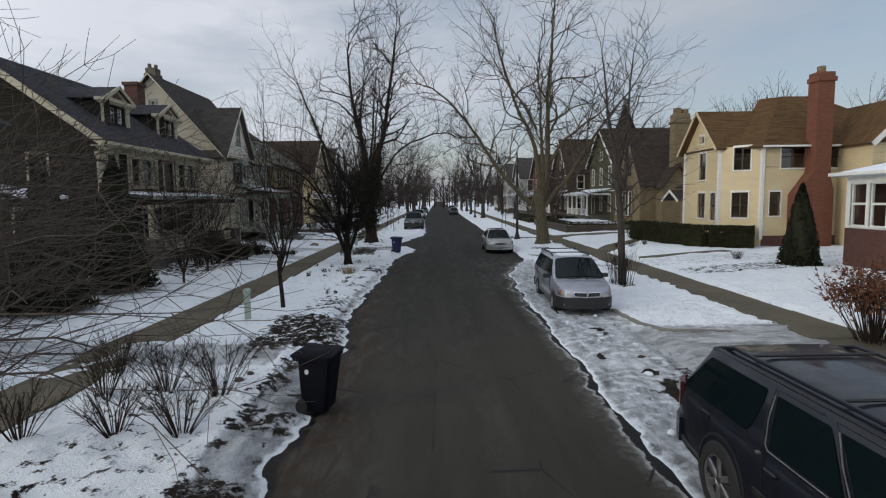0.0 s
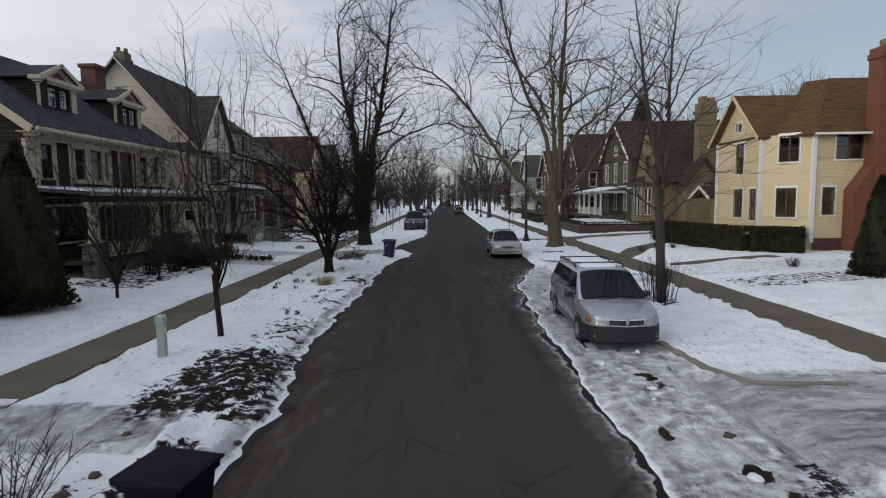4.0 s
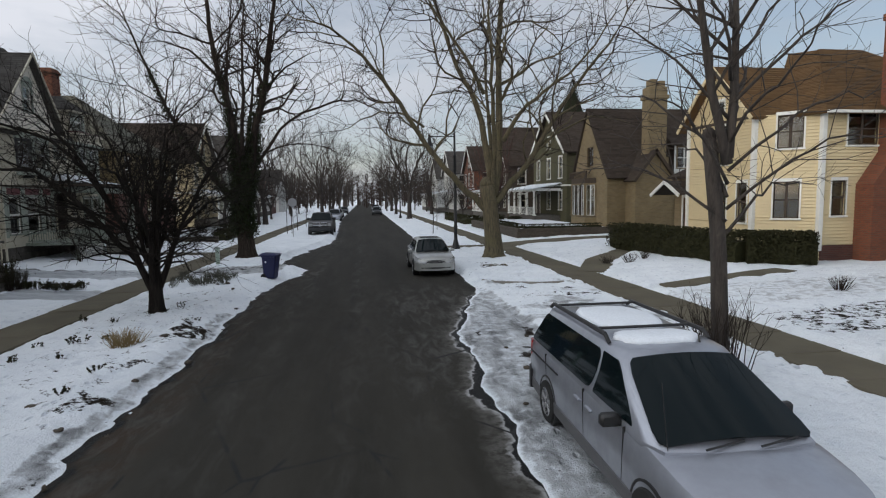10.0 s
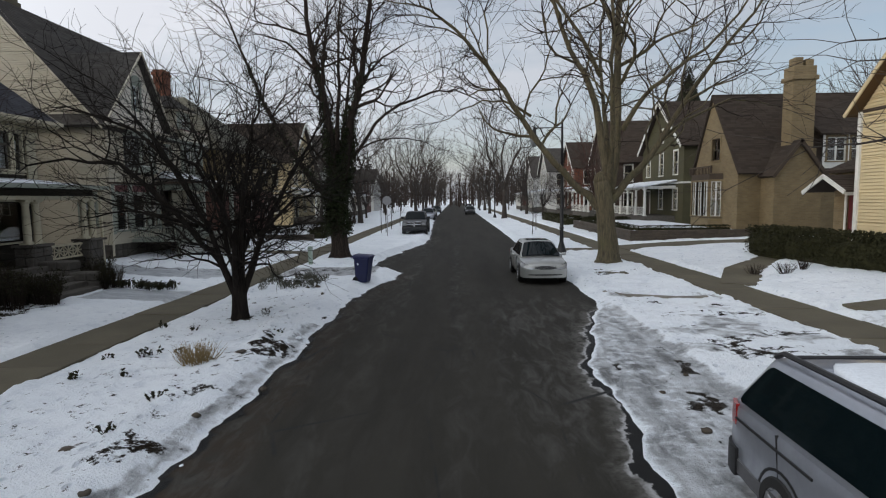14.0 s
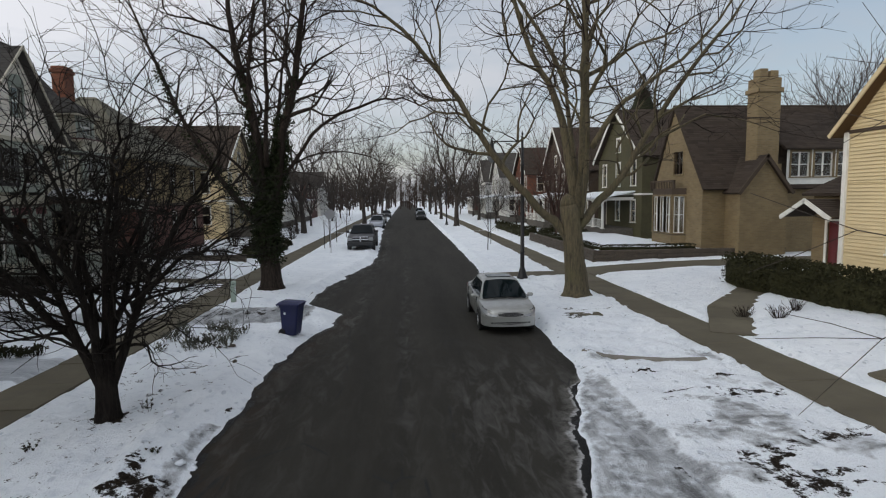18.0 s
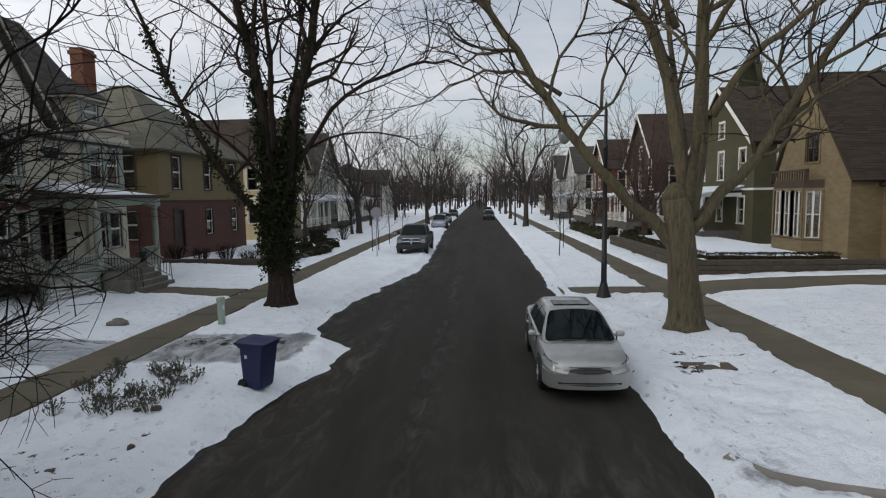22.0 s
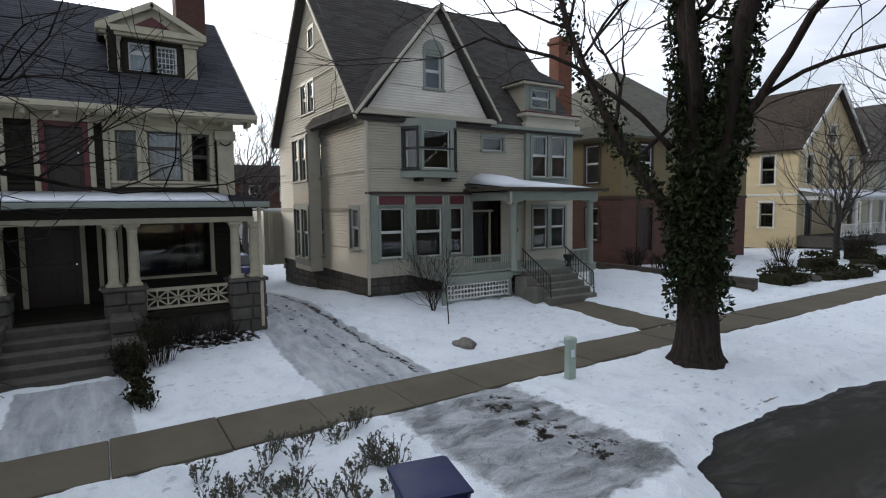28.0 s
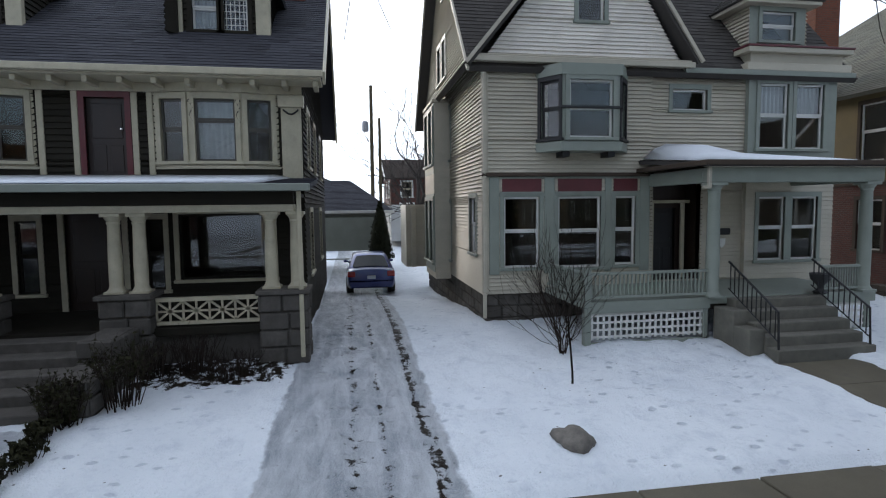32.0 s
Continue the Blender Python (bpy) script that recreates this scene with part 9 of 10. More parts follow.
trk.add("bumper", MB().box(-0.98, -2.98, 0.46, 0.98, -2.80, 0.70, 0.04), charcoal)
for sx in (-1, 1):
    trk.add("headlight", MB().box(min(sx * 0.60, sx * 0.93), -2.88, 0.80, max(sx * 0.60, sx * 0.93), -2.76, 1.04, 0.03), "lens")
mirrors(trk, -1.0, 1.28, "black_plastic", (0.22, 0.1, 0.2))
seam(trk, -0.95, 0.5, 1.25)
seam(trk, 0.25, 0.5, 1.25)


def far_car(x, y, paint, label, kind="sedan", facing=0.0, z=0.03):
    """A car seen from far off: the same make-up, fewer fittings."""
    tall = kind == "suv"
    c = Car(Matrix.Translation((x, y, z)) @ Matrix.Rotation(facing, 4, 'Z'), paint, dict(W=1.85 if tall else 1.78, R=0.35 if tall else 0.32, axles=(-1.4, 1.35), crown=0.03,
            body=[(-2.3, 0.6, 0.75, 0.3), (-2.2, 0.85 if tall else 0.70, 0.92, 0.25), (-1.2, 1.0 if tall else 0.88, 1.0, 0.24), (1.9, 1.08 if tall else 0.97, 1.0, 0.24), (2.25, 1.02 if tall else 0.94, 0.92, 0.28), (2.3, 0.65, 0.88, 0.34)],
            cabin=dict(f0=-1.15, f1=-0.4, r0=2.2 if tall else 1.75, r1=1.85 if tall else 1.0, z0=1.0 if tall else 0.9, z1=1.60 if tall else 1.38, wb=1.70, wr=1.28,
                       side=[(0.5, 0.94, 0.1, 0.9, 0.52, 0.94), (0.08, 0.47, 0.1, 0.9, 0.1, 0.49)])), label, kind, "parked vehicles")
    for sx in (-1, 1):
        c.add("headlight", MB().box(min(sx * 0.5, sx * 0.82), -2.3, 0.58, max(sx * 0.5, sx * 0.82), -2.12, 0.74, 0.02), "lens")
        c.add("tail_light", MB().box(min(sx * 0.58, sx * 0.86), 2.14, 0.70, max(sx * 0.58, sx * 0.86), 2.31, 0.90, 0.02), "red_lens")
    c.add("bumper", MB().box(-0.78, -2.36, 0.3, 0.78, -2.2, 0.5, 0.03), paint)
    c.add("licence_plate", MB().box(-0.15, 2.29, 0.62, 0.15, 2.32, 0.74), "sticker")
    mirrors(c, -0.75, 0.95, paint, (0.15, 0.08, 0.1), 0.88)
    return c


far_car(-3.1, 90.5, silver, "silver utility vehicle parked in the snow far along", "suv")
far_car(-3.3, 104.0, champagne, "pale car parked far along the street")
far_car(3.4, 115.0, charcoal, "dark sedan parked far along the kerb")
far_car(3.6, 123.0, silver, "grey car parked far along the kerb")
far_car(3.6, 136.0, charcoal, "dark car parked far along the kerb", "suv")
far_car(-3.2, 128.0, charcoal, "dark car parked far along the snowy verge")
far_car(-24.6, 35.7, blue, "blue sedan parked nose-in on the icy driveway", "sedan", radians(-90), level(-24.6, 35.7))

# ---- pavements of single slabs ----
slab_l = MB().box(-(WALK_L[1] - WALK_L[0]) / 2 + 0.006, -0.72, -0.10, (WALK_L[1] - WALK_L[0]) / 2 - 0.006, 0.72, 0.0, 0.012).mesh("slab")
slab_l.materials.append(MAT["concrete"])
slab_r = MB().box(-(WALK_R[1] - WALK_R[0]) / 2 + 0.006, -0.72, -0.10, (WALK_R[1] - WALK_R[0]) / 2 - 0.006, 0.72, 0.0, 0.012).mesh("slab")
slab_r.materials.append(MAT["concrete"])
rs = random.Random(4)
for nm, (a, b), me in (("pavement_left", WALK_L, slab_l), ("pavement_right", WALK_R, slab_r)):
    base = tagged(part(nm, MB().box(a + 0.02, -8, 0.0, b - 0.02, 160, 0.075), "kerb"), "grey-brown concrete pavement cleared of snow", "pavement", kind="structure")
    for k in range(58):
        s = new("slab", me)
        s.parent = base
        s.location = ((a + b) / 2, -5 + 1.455 * k, 0.165 + rs.uniform(-0.012, 0.012))
        s.rotation_euler = (rs.uniform(-0.006, 0.006), rs.uniform(-0.006, 0.006), 0)
    part("far_slabs", MB().box(a, 80.0, 0.02, b, 160, 0.165), "concrete", base)["kind"] = "stuff"


def path_slabs(name, pts, w, label, z=None, step=1.3):
    """A concrete walk of slabs that follows the lawn."""
    top = thing(name, (pts[0][0], pts[0][1], 0), label, "path", kind="structure")
    for p, q in zip(pts, pts[1:]):
        p, q = Vector((*p, 0)), Vector((*q, 0))
        n = max(1, round((q - p).length / step))
        d = (q - p).normalized()
        s = Vector((-d.y, d.x, 0)) * w
        for i in range(n):
            a, b = p.lerp(q, i / n) + d * 0.008, p.lerp(q, (i + 1) / n) - d * 0.008
            mb = MB(shift(top.location))
            rings = []
            for c in (a, b):
                zz = float(yard_level(np.array([c.x]))[0]) - 0.005 if z is None else z
                rings.append([tuple(c + s + Vector((0, 0, zz - 0.12))), tuple(c - s + Vector((0, 0, zz - 0.12))), tuple(c - s + Vector((0, 0, zz))), tuple(c + s + Vector((0, 0, zz)))])
            mb.loft(rings)
            part("slab", mb, "concrete", top)


path_slabs("front_path", PATHS[0][0], 0.85, "concrete path to the porch steps")
path_slabs("front_path", PATHS[1][0], 0.6, "winding concrete path over the lawn")
path_slabs("apron", PATHS[2][0], 0.8, "concrete apron across the verge", 0.13)
path_slabs("driveway", PATHS[3][0], 1.3, "grey concrete driveway beside the stone wall", None, 2.5)
path_slabs("front_path", PATHS[4][0], 0.4, "bare strip of concrete on the lawn")


# ---- bins ----
def wheelie_bin(at, turn, paint, label):
    t = thing("wheeled_bin", Matrix.Translation(at) @ Matrix.Rotation(turn, 4, 'Z') @ Matrix.Diagonal((0.9, 0.78, 0.96, 1)), label, "bin")
    mb = MB()
    rings = []
    for z, wx, wy, oy in ((0.05, 0.23, 0.25, 0.03), (0.09, 0.245, 0.27, 0.03), (0.55, 0.275, 0.315, 0.0), (0.90, 0.295, 0.35, -0.02), (0.905, 0.325, 0.385, -0.02), (0.965, 0.33, 0.39, -0.02)):
        c = 0.05
        rings.append([(-wx + c, oy - wy, z), (wx - c, oy - wy, z), (wx, oy - wy + c, z), (wx, oy + wy - c, z), (wx - c, oy + wy, z), (-wx + c, oy + wy, z), (-wx, oy + wy - c, z), (-wx, oy - wy + c, z)])
    part("body", mb.loft(rings), paint, t, smooth=35)
    part("lid", MB().loft([[(-0.335, -0.42, 0.968), (0.335, -0.42, 0.968), (0.335, 0.40, 0.968), (-0.335, 0.40, 0.968)], [(-0.33, -0.43, 0.995), (0.33, -0.43, 0.995), (0.33, 0.40, 1.01), (-0.33, 0.40, 1.01)], [(-0.26, -0.34, 1.03), (0.26, -0.34, 1.03), (0.26, 0.33, 1.06), (-0.26, 0.33, 1.06)]]), paint, t, smooth=35)
    part("handle", MB().tube([(-0.26, 0.40, 0.93), (-0.26, 0.47, 0.97), (0.26, 0.47, 0.97), (0.26, 0.40, 0.93)], 0.016, 6), paint, t)
    for sx in (-1, 1):
        part("wheel", MB(Matrix.Translation((sx * 0.27, 0.27, 0.13)) @ Matrix.Rotation(math.pi / 2, 4, 'Y')).lathe([(0.0, -0.03), (0.12, -0.03), (0.13, -0.015), (0.13, 0.015), (0.12, 0.03), (0, 0.03)], 16), "tyre", t)
    part("sticker", MB(Matrix.Translation((-0.284, 0.13, 0.72)) @ Matrix.Rotation(-math.pi / 2 - 0.05, 4, 'Y')).lathe([(0.0, 0.0), (0.042, 0.0), (0.042, 0.006), (0.0, 0.006)], 14), "sticker", t)
    return t


wheelie_bin((-1.92, 8.45, 0.02), radians(80), "bin_black", "black wheeled rubbish bin at the road's edge")
wheelie_bin((-2.53, 33.05, 0.09), radians(78), "bin_blue", "blue wheeled recycling bin on the snowy verge")


# ---- street lamp ----
def street_lamp(at, label, s=1.0, arm=-1):
    t = thing("street_lamp", Matrix.Translation(at) @ Matrix.Diagonal((s, s, s, 1)), label, "street lamp", "street lamps")
    part("base", MB().lathe([(0.26, -0.2), (0.26, 0.05), (0.22, 0.12), (0.17, 0.30), (0.13, 0.45), (0.115, 0.50)], 16), "black_iron", t, smooth=40)
    part("pole", MB().lathe([(0.105, 0.45), (0.098, 1.2), (0.12, 1.22), (0.12, 1.27), (0.095, 1.3), (0.075, 5.2), (0.09, 5.22), (0.09, 5.3), (0.065, 5.34), (0.055, 6.55), (0.03, 6.6), (0.05, 6.7), (0.0, 6.85)], 12), "black_iron", t, smooth=40)
    mb = MB().tube([(0, 0, 6.35), (arm * 1.45, 0, 6.35)], 0.028, 8)
    curl = [(arm * (0.05 + 0.36 * (1 - math.cos(a)) ), 0, 5.5 + 0.75 * math.sin(a * 0.55)) for a in [0.1 * k * math.pi for k in range(11)]]
    mb.tube(curl, 0.02, 6)
    mb.tube([(arm * (0.62 + 0.13 * math.cos(a)), 0, 6.12 + 0.13 * math.sin(a)) for a in [0.25 * k for k in range(22)]], 0.016, 5)
    part("arm", mb, "black_iron", t)
    x = arm * 1.42
    part("lantern_cap", MB().lathe([(0.03, 0.16), (0.05, 0.0), (0.10, -0.10), (0.11, -0.32), (0.16, -0.40), (0.24, -0.50), (0.24, -0.54)], 16, (x, 0, 6.35)), "black_iron", t, smooth=40)
    part("globe", MB().lathe([(0.20, -0.545), (0.215, -0.62), (0.20, -0.75), (0.14, -0.88), (0.06, -0.95), (0.0, -0.96)], 16, (x, 0, 6.35)), "lamp_glass", t, "smoky glass globe", smooth=40)
    return t


street_lamp((6.2, 42.45, 0.16), "black iron street lamp with a scrolled arm and hanging lantern")
street_lamp((6.3, 92.0, 0.16), "black iron street lamp far along the pavement")
street_lamp((6.3, 140.0, 0.16), "black iron street lamp far along the pavement")


# ---- small posts and signs ----
def utility_post(at, h, turn, label):
    t = thing("utility_post", Matrix.Translation(at) @ Matrix.Rotation(turn, 4, 'Z'), label, "utility post", "utility posts")
    part("post", MB().box(-0.075, -0.085, -0.25, 0.075, 0.085, h - 0.14, 0.01), "post_green", t)
    part("cap", MB().box(-0.095, -0.105, h - 0.16, 0.095, 0.105, h, 0.03), "post_green", t)
    part("plate", MB().box(0.076, -0.04, h * 0.55, 0.08, 0.04, h * 0.72), "sticker", t, "small pale plate")
    return t


utility_post((-5.2, 14.6, 0.15), 0.85, 0.2, "pale green utility post leaning in the snow")
utility_post((-5.75, 38.12, 0.15), 0.82, -0.1, "pale green utility post beside the pavement")


def sign_post(x, y, h, label, sign=None):
    z = level(x, y)
    t = thing("sign_post" if sign else "stake", (x, y, z), label, "sign" if sign else "stake")
    part("pole", MB().box(-0.025, -0.02, -0.3, 0.025, 0.02, h, 0.004), "black_iron" if sign != "stop" else "sign_grey", t)
    if sign == "stop":
        r = 0.36
        part("sign", MB(Matrix.Rotation(0.25, 4, 'Z')).prism([(r * math.cos(math.pi / 8 + k * math.pi / 4), h - 0.35 + r * math.sin(math.pi / 8 + k * math.pi / 4)) for k in range(8)], -0.03, -0.022, "y"), "sign_grey", t, "bare metal back of an eight-sided sign")
    elif sign:
        part("sign", MB().box(-0.15, -0.03, h - 0.4, 0.15, -0.022, h - 0.02), "sign_grey", t)
    return t


sign_post(-4.6, 56.4, 3.1, "grey sign post seen from behind on the verge", "stop")
sign_post(7.6, 61.0, 2.5, "thin dark sign pole on the verge")
sign_post(-5.5, 59.5, 2.2, "thin stake beside a young tree")
for k, (x, y, h) in enumerate(((-5.2, 60.2, 3.6), (-5.4, 66.0, 3.8), (-5.2, 72.0, 3.8), (6.6, 56.0, 3.4))):
    tree((x, y, 0.15), 500 + k, 0.035, 2.4, "bark_mid", "thin young bare tree on the verge", root=False, group="young trees", gens=3, length=0.8, top=0.9, leader=2, thin=0.006, shoots=1, mains=[(1.2 + 0.25 * i, i * 137, 50, 0.9, 0.012) for i in range(5)])
tree((-10.5, 38.45, level(-10.5, 38.45)), 520, 0.022, 0.9, "bark_dark", "tiny sapling tied to a stake in the lawn", root=False, group="young trees", gens=2, length=0.4, top=0.4, leader=2, thin=0.004, shoots=1, mains=[(0.7, 30, 35, 0.4, 0.007), (0.8, 160, 40, 0.4, 0.007), (0.85, 270, 40, 0.4, 0.007)])
tree((-12.0, 38.9, level(-12.0, 38.9)), 530, 0.018, 0.6, "bark_grey", "bare shrub beside the lattice porch", root=False, group="shrub trees", stems=7, stem_tilt=0.22, gens=4, length=0.75, thin=0.0035, shoots=1, up=0.2)
lump("boulder", (-8.6, 37.65, 0.24), (0.30, 0.22, 0.19), "boulder", 5, "rough grey-brown boulder on the snowy lawn", "boulder", 0.45)


# ---- shrubs ----
def shrub(at, h, r, n, material, label, seed, name="shrub", group="shrubs", base=0.1, leaf=None, thin=0.004, kids=3):
    rr = random.Random(seed)
    t = thing(name, at, label, "shrub", group)
    mb, lf = MB(), MB()
    for i in range(n):
        a, q = rr.uniform(0, 6.28), rr.uniform(0.2, 1.0)
        b = Vector((math.cos(a) * base * q, math.sin(a) * base * q, -0.06))
        e = Vector((math.cos(a) * r * q * rr.uniform(0.7, 1.2), math.sin(a) * r * q * rr.uniform(0.7, 1.2), h * rr.uniform(0.6, 1.0)))
        m = b.lerp(e, 0.5) + Vector((rr.uniform(-0.05, 0.05), rr.uniform(-0.05, 0.05), 0.06 * h))
        mb.tube([b, m, e], [thin * 2.2, thin * 1.5, thin * 0.7], 4)
        for _ in range(kids):
            s = rr.uniform(0.35, 0.95)
            p = b.lerp(m, s * 2) if s < 0.5 else m.lerp(e, s * 2 - 1)
            d = ((e - b).normalized() + Vector((rr.gauss(0, 0.55), rr.gauss(0, 0.55), rr.gauss(0, 0.3)))).normalized()
            q2 = p + d * h * rr.uniform(0.15, 0.35)
            mb.tube([p, q2], [thin, thin * 0.6], 3)
            if leaf:
                leaves(lf, [p.lerp(q2, rr.random()) for _ in range(3)], leaf[1], rr)
    part("twig_mass", mb, material, t, recalc=False)["kind"] = "stuff"
    if leaf:
        ob = part("leaves", lf, leaf[0], t, recalc=False)
        ob["kind"] = "stuff"
    return t


for k, (x, y, h) in enumerate(((-5.6, 8.85, 0.95), (-4.6, 8.95, 1.0), (-3.65, 8.75, 0.95), (-4.55, 7.35, 0.85), (-3.6, 7.3, 0.85), (-5.75, 7.2, 0.8), (-6.0, 10.0, 0.8))):
    shrub((x, y, level(x, y)), h, 0.74, 26, "bark_mid", "bare twiggy shrub in the snow", 100 + k, kids=10, thin=0.0036)
shrub((6.75, 19.75, 0.15), 1.25, 0.75, 60, "bark_mid", "thicket of bare stems at the tree's foot", 120, base=0.45, kids=4)
shrub((9.3, 11.3, 0.25), 1.55, 1.15, 90, "bark_mid", "beech-like shrub still holding rust-coloured leaves", 121, base=0.35, leaf=("rust_leaf", 0.05), kids=9)
for k in range(34):
    rr = random.Random(900 + k)
    x, y = rr.uniform(-6.0, -3.9), rr.uniform(31.4, 33.9)
    shrub((x, y, level(x, y)), rr.uniform(0.12, 0.30), 0.26, 14, "grey_leaf", "withered plant poking through the snow", 930 + k, "withered_plant", "withered plants", 0.08, ("grey_leaf", 0.022), 0.003, 4)
for k in range(14):
    rr = random.Random(1200 + k)
    x, y = rr.uniform(-6.0, -3.0), rr.uniform(18.0, 30.5)
    shrub((x, y, level(x, y)), rr.uniform(0.08, 0.2), 0.16, 8, "bark_dark", "withered plant poking through the snow", 1230 + k, "withered_plant", "withered plants", 0.06, ("hedge", 0.03), 0.003, 2)
for k in range(16):
    rr = random.Random(1500 + k)
    x, y = -8.3 - 0.13 * k + rr.uniform(-0.1, 0.1), 31.15 + rr.uniform(-0.12, 0.12)
    shrub((x, y, level(x, y)), 0.28, 0.2, 12, "bark_dark", "low evergreen edging plant beside the path", 1530 + k, "edging_plant", "edging plants", 0.08, ("hedge", 0.04), 0.003, 3)
for k, (x, y, h) in enumerate(((-12.1, 32.3, 0.75), (-12.0, 31.7, 0.6), (-11.9, 33.0, 0.5), (-11.2, 28.0, 1.1), (-11.0, 26.8, 1.2), (-10.3, 28.4, 0.9), (-11.3, 25.5, 1.1), (-10.9, 31.6, 0.9), (-10.6, 27.6, 1.0))):
    shrub((x, y, level(x, y)), h, 0.5, 50, "bark_mid", "dry brown shrub before the stone porch", 1600 + k, leaf=("hedge", 0.035) if k > 2 else None, base=0.25, kids=4)
shrub((-3.95, 23.65, 0.15), 0.34, 0.5, 160, "straw", "clump of dry straw-coloured grass", 1700, "grass_clump", "grass", 0.25, None, 0.003, 1)
for k, (x, y, h) in enumerate(((-10.15, 28.35, 0.7), (-10.3, 31.1, 0.65), (-10.9, 28.2, 0.8))):
    shrub((x, y, level(x, y)), h, 0.42, 60, "bark_mid", "dry shrub beside the porch steps", 1760 + k, leaf=("hedge", 0.03), base=0.22, kids=6)
for k, (x, y) in enumerate(((11.0, 33.0), (11.6, 32.3), (12.6, 33.0), (13.6, 24.5))):
    shrub((x, y, level(x, y)), 0.4, 0.4, 34, "bark_mid", "small withered shrub on the lawn", 1720 + k, kids=3)


# ---- clipped hedges and evergreens ----
def leafy_mass(name, pts, w, h, material, label, category, seed, n=2600, size=0.05):
    """A clipped hedge along a line: a lumpy core under many small leaves."""
    rr = random.Random(seed)
    p0 = pts[0]
    t = thing(name, (p0[0], p0[1], level(p0[0], p0[1])), label, category)
    core, lf = MB(), MB()
    zb = level(p0[0], p0[1])
    total = sum((Vector(b) - Vector(a)).length for a, b in zip(pts, pts[1:]))
    rings = []
    for (a, b) in zip(pts, pts[1:]):
        a, b = Vector(a), Vector(b)
        d = (b - a).normalized()
        s = Vector((-d.y, d.x))
        m = max(2, int((b - a).length / 0.5))
        for i in range(m + 1):
            c = a.lerp(b, i / m)
            ww, hh = w / 2 * rr.uniform(0.72, 1.02), h * rr.uniform(0.78, 1.02)
            rings.append([(c.x + s.x * k * ww - p0[0], c.y + s.y * k * ww - p0[1], z * hh - 0.1) for k, z in ((-0.9, 0.0), (-1.0, 0.35), (-0.95, 0.8), (-0.65, 0.97), (0.65, 0.97), (0.95, 0.8), (1.0, 0.35), (0.9, 0.0))])
        ln = (b - a).length
        for _ in range(int(n * ln / total)):
            c = a.lerp(b, rr.random())
            if rr.random() < 0.45:
                k, z = rr.uniform(-0.95, 0.95), rr.uniform(0.82, 1.09)
            else:
                k, z = rr.choice((-1, 1)) * rr.uniform(0.82, 1.12), rr.uniform(0.02, 0.99)
            leaves(lf, [(c.x + s.x * k * w / 2 - p0[0], c.y + s.y * k * w / 2 - p0[1], z * h)], size, rr, 1.0)
    part("core", core.loft(rings), material, t)
    part("leaves", lf, material, t, recalc=False)["kind"] = "stuff"
    return t


leafy_mass("hedge", [(14.0, 38.2), (14.4, 33.0), (15.3, 30.4)], 1.3, 1.1, "hedge", "dark clipped hedge before the yellow house", "hedge", 1, 9500, 0.055)
leafy_mass("hedge", [(15.3, 30.4), (17.2, 29.3)], 1.2, 1.1, "hedge", "dark clipped hedge turning the yellow house's corner", "hedge", 2, 4600, 0.055)


def cone_evergreen(at, h, r, label, seed, n=5200):
    rr = random.Random(seed)
    t = thing("evergreen", at, label, "evergreen tree", "evergreens")
    part("trunk", MB().tube([(0, 0, -0.1), (0, 0, h * 0.9)], [r * 0.1, 0.02], 6), "bark_dark", t)
    part("core", MB().lathe([(r * 0.75, 0.05), (r * 0.86, h * 0.15), (r * 0.7, h * 0.45), (r * 0.4, h * 0.75), (0.03, h * 0.96)], 12), "evergreen", t, smooth=True)
    lf = MB()
    for _ in range(n):
        z = rr.random() ** 1.4
        a = rr.uniform(0, 6.28)
        q = r * (1 - z) ** 0.75 * rr.uniform(0.82, 1.08) * (1 + 0.12 * math.sin(5 * a + 9 * z))
        leaves(lf, [(math.cos(a) * q, math.sin(a) * q, h * z + 0.03)], 0.07, rr, 1.0)
    part("foliage", lf, "evergreen", t, recalc=False)["kind"] = "stuff"
    return t


cone_evergreen((14.8, 22.0, 0.4), 3.35, 0.72, "dark conical evergreen on the lawn", 1)
cone_evergreen((-10.95, 18.6, 0.45), 4.4, 1.05, "tall dark conical evergreen before the porch", 2)
cone_evergreen((-10.9, 15.2, 0.40), 4.0, 1.0, "dark conical evergreen beside the first porch", 6)
cone_evergreen((-27.0, 36.3, 0.9), 2.6, 0.55, "dark narrow evergreen behind the driveway", 3, 1500)
cone_evergreen((24.0, 70.0, 0.7), 15.0, 3.2, "tall dark spruce behind the houses", 4, 6000)


# ---- stone retaining wall with a low hedge ----
rw_t = thing("retaining_wall", (11.0, 46.4, 0.2), "low dark stone retaining wall round the raised lawn", "wall", kind="structure")
rs2 = random.Random(17)


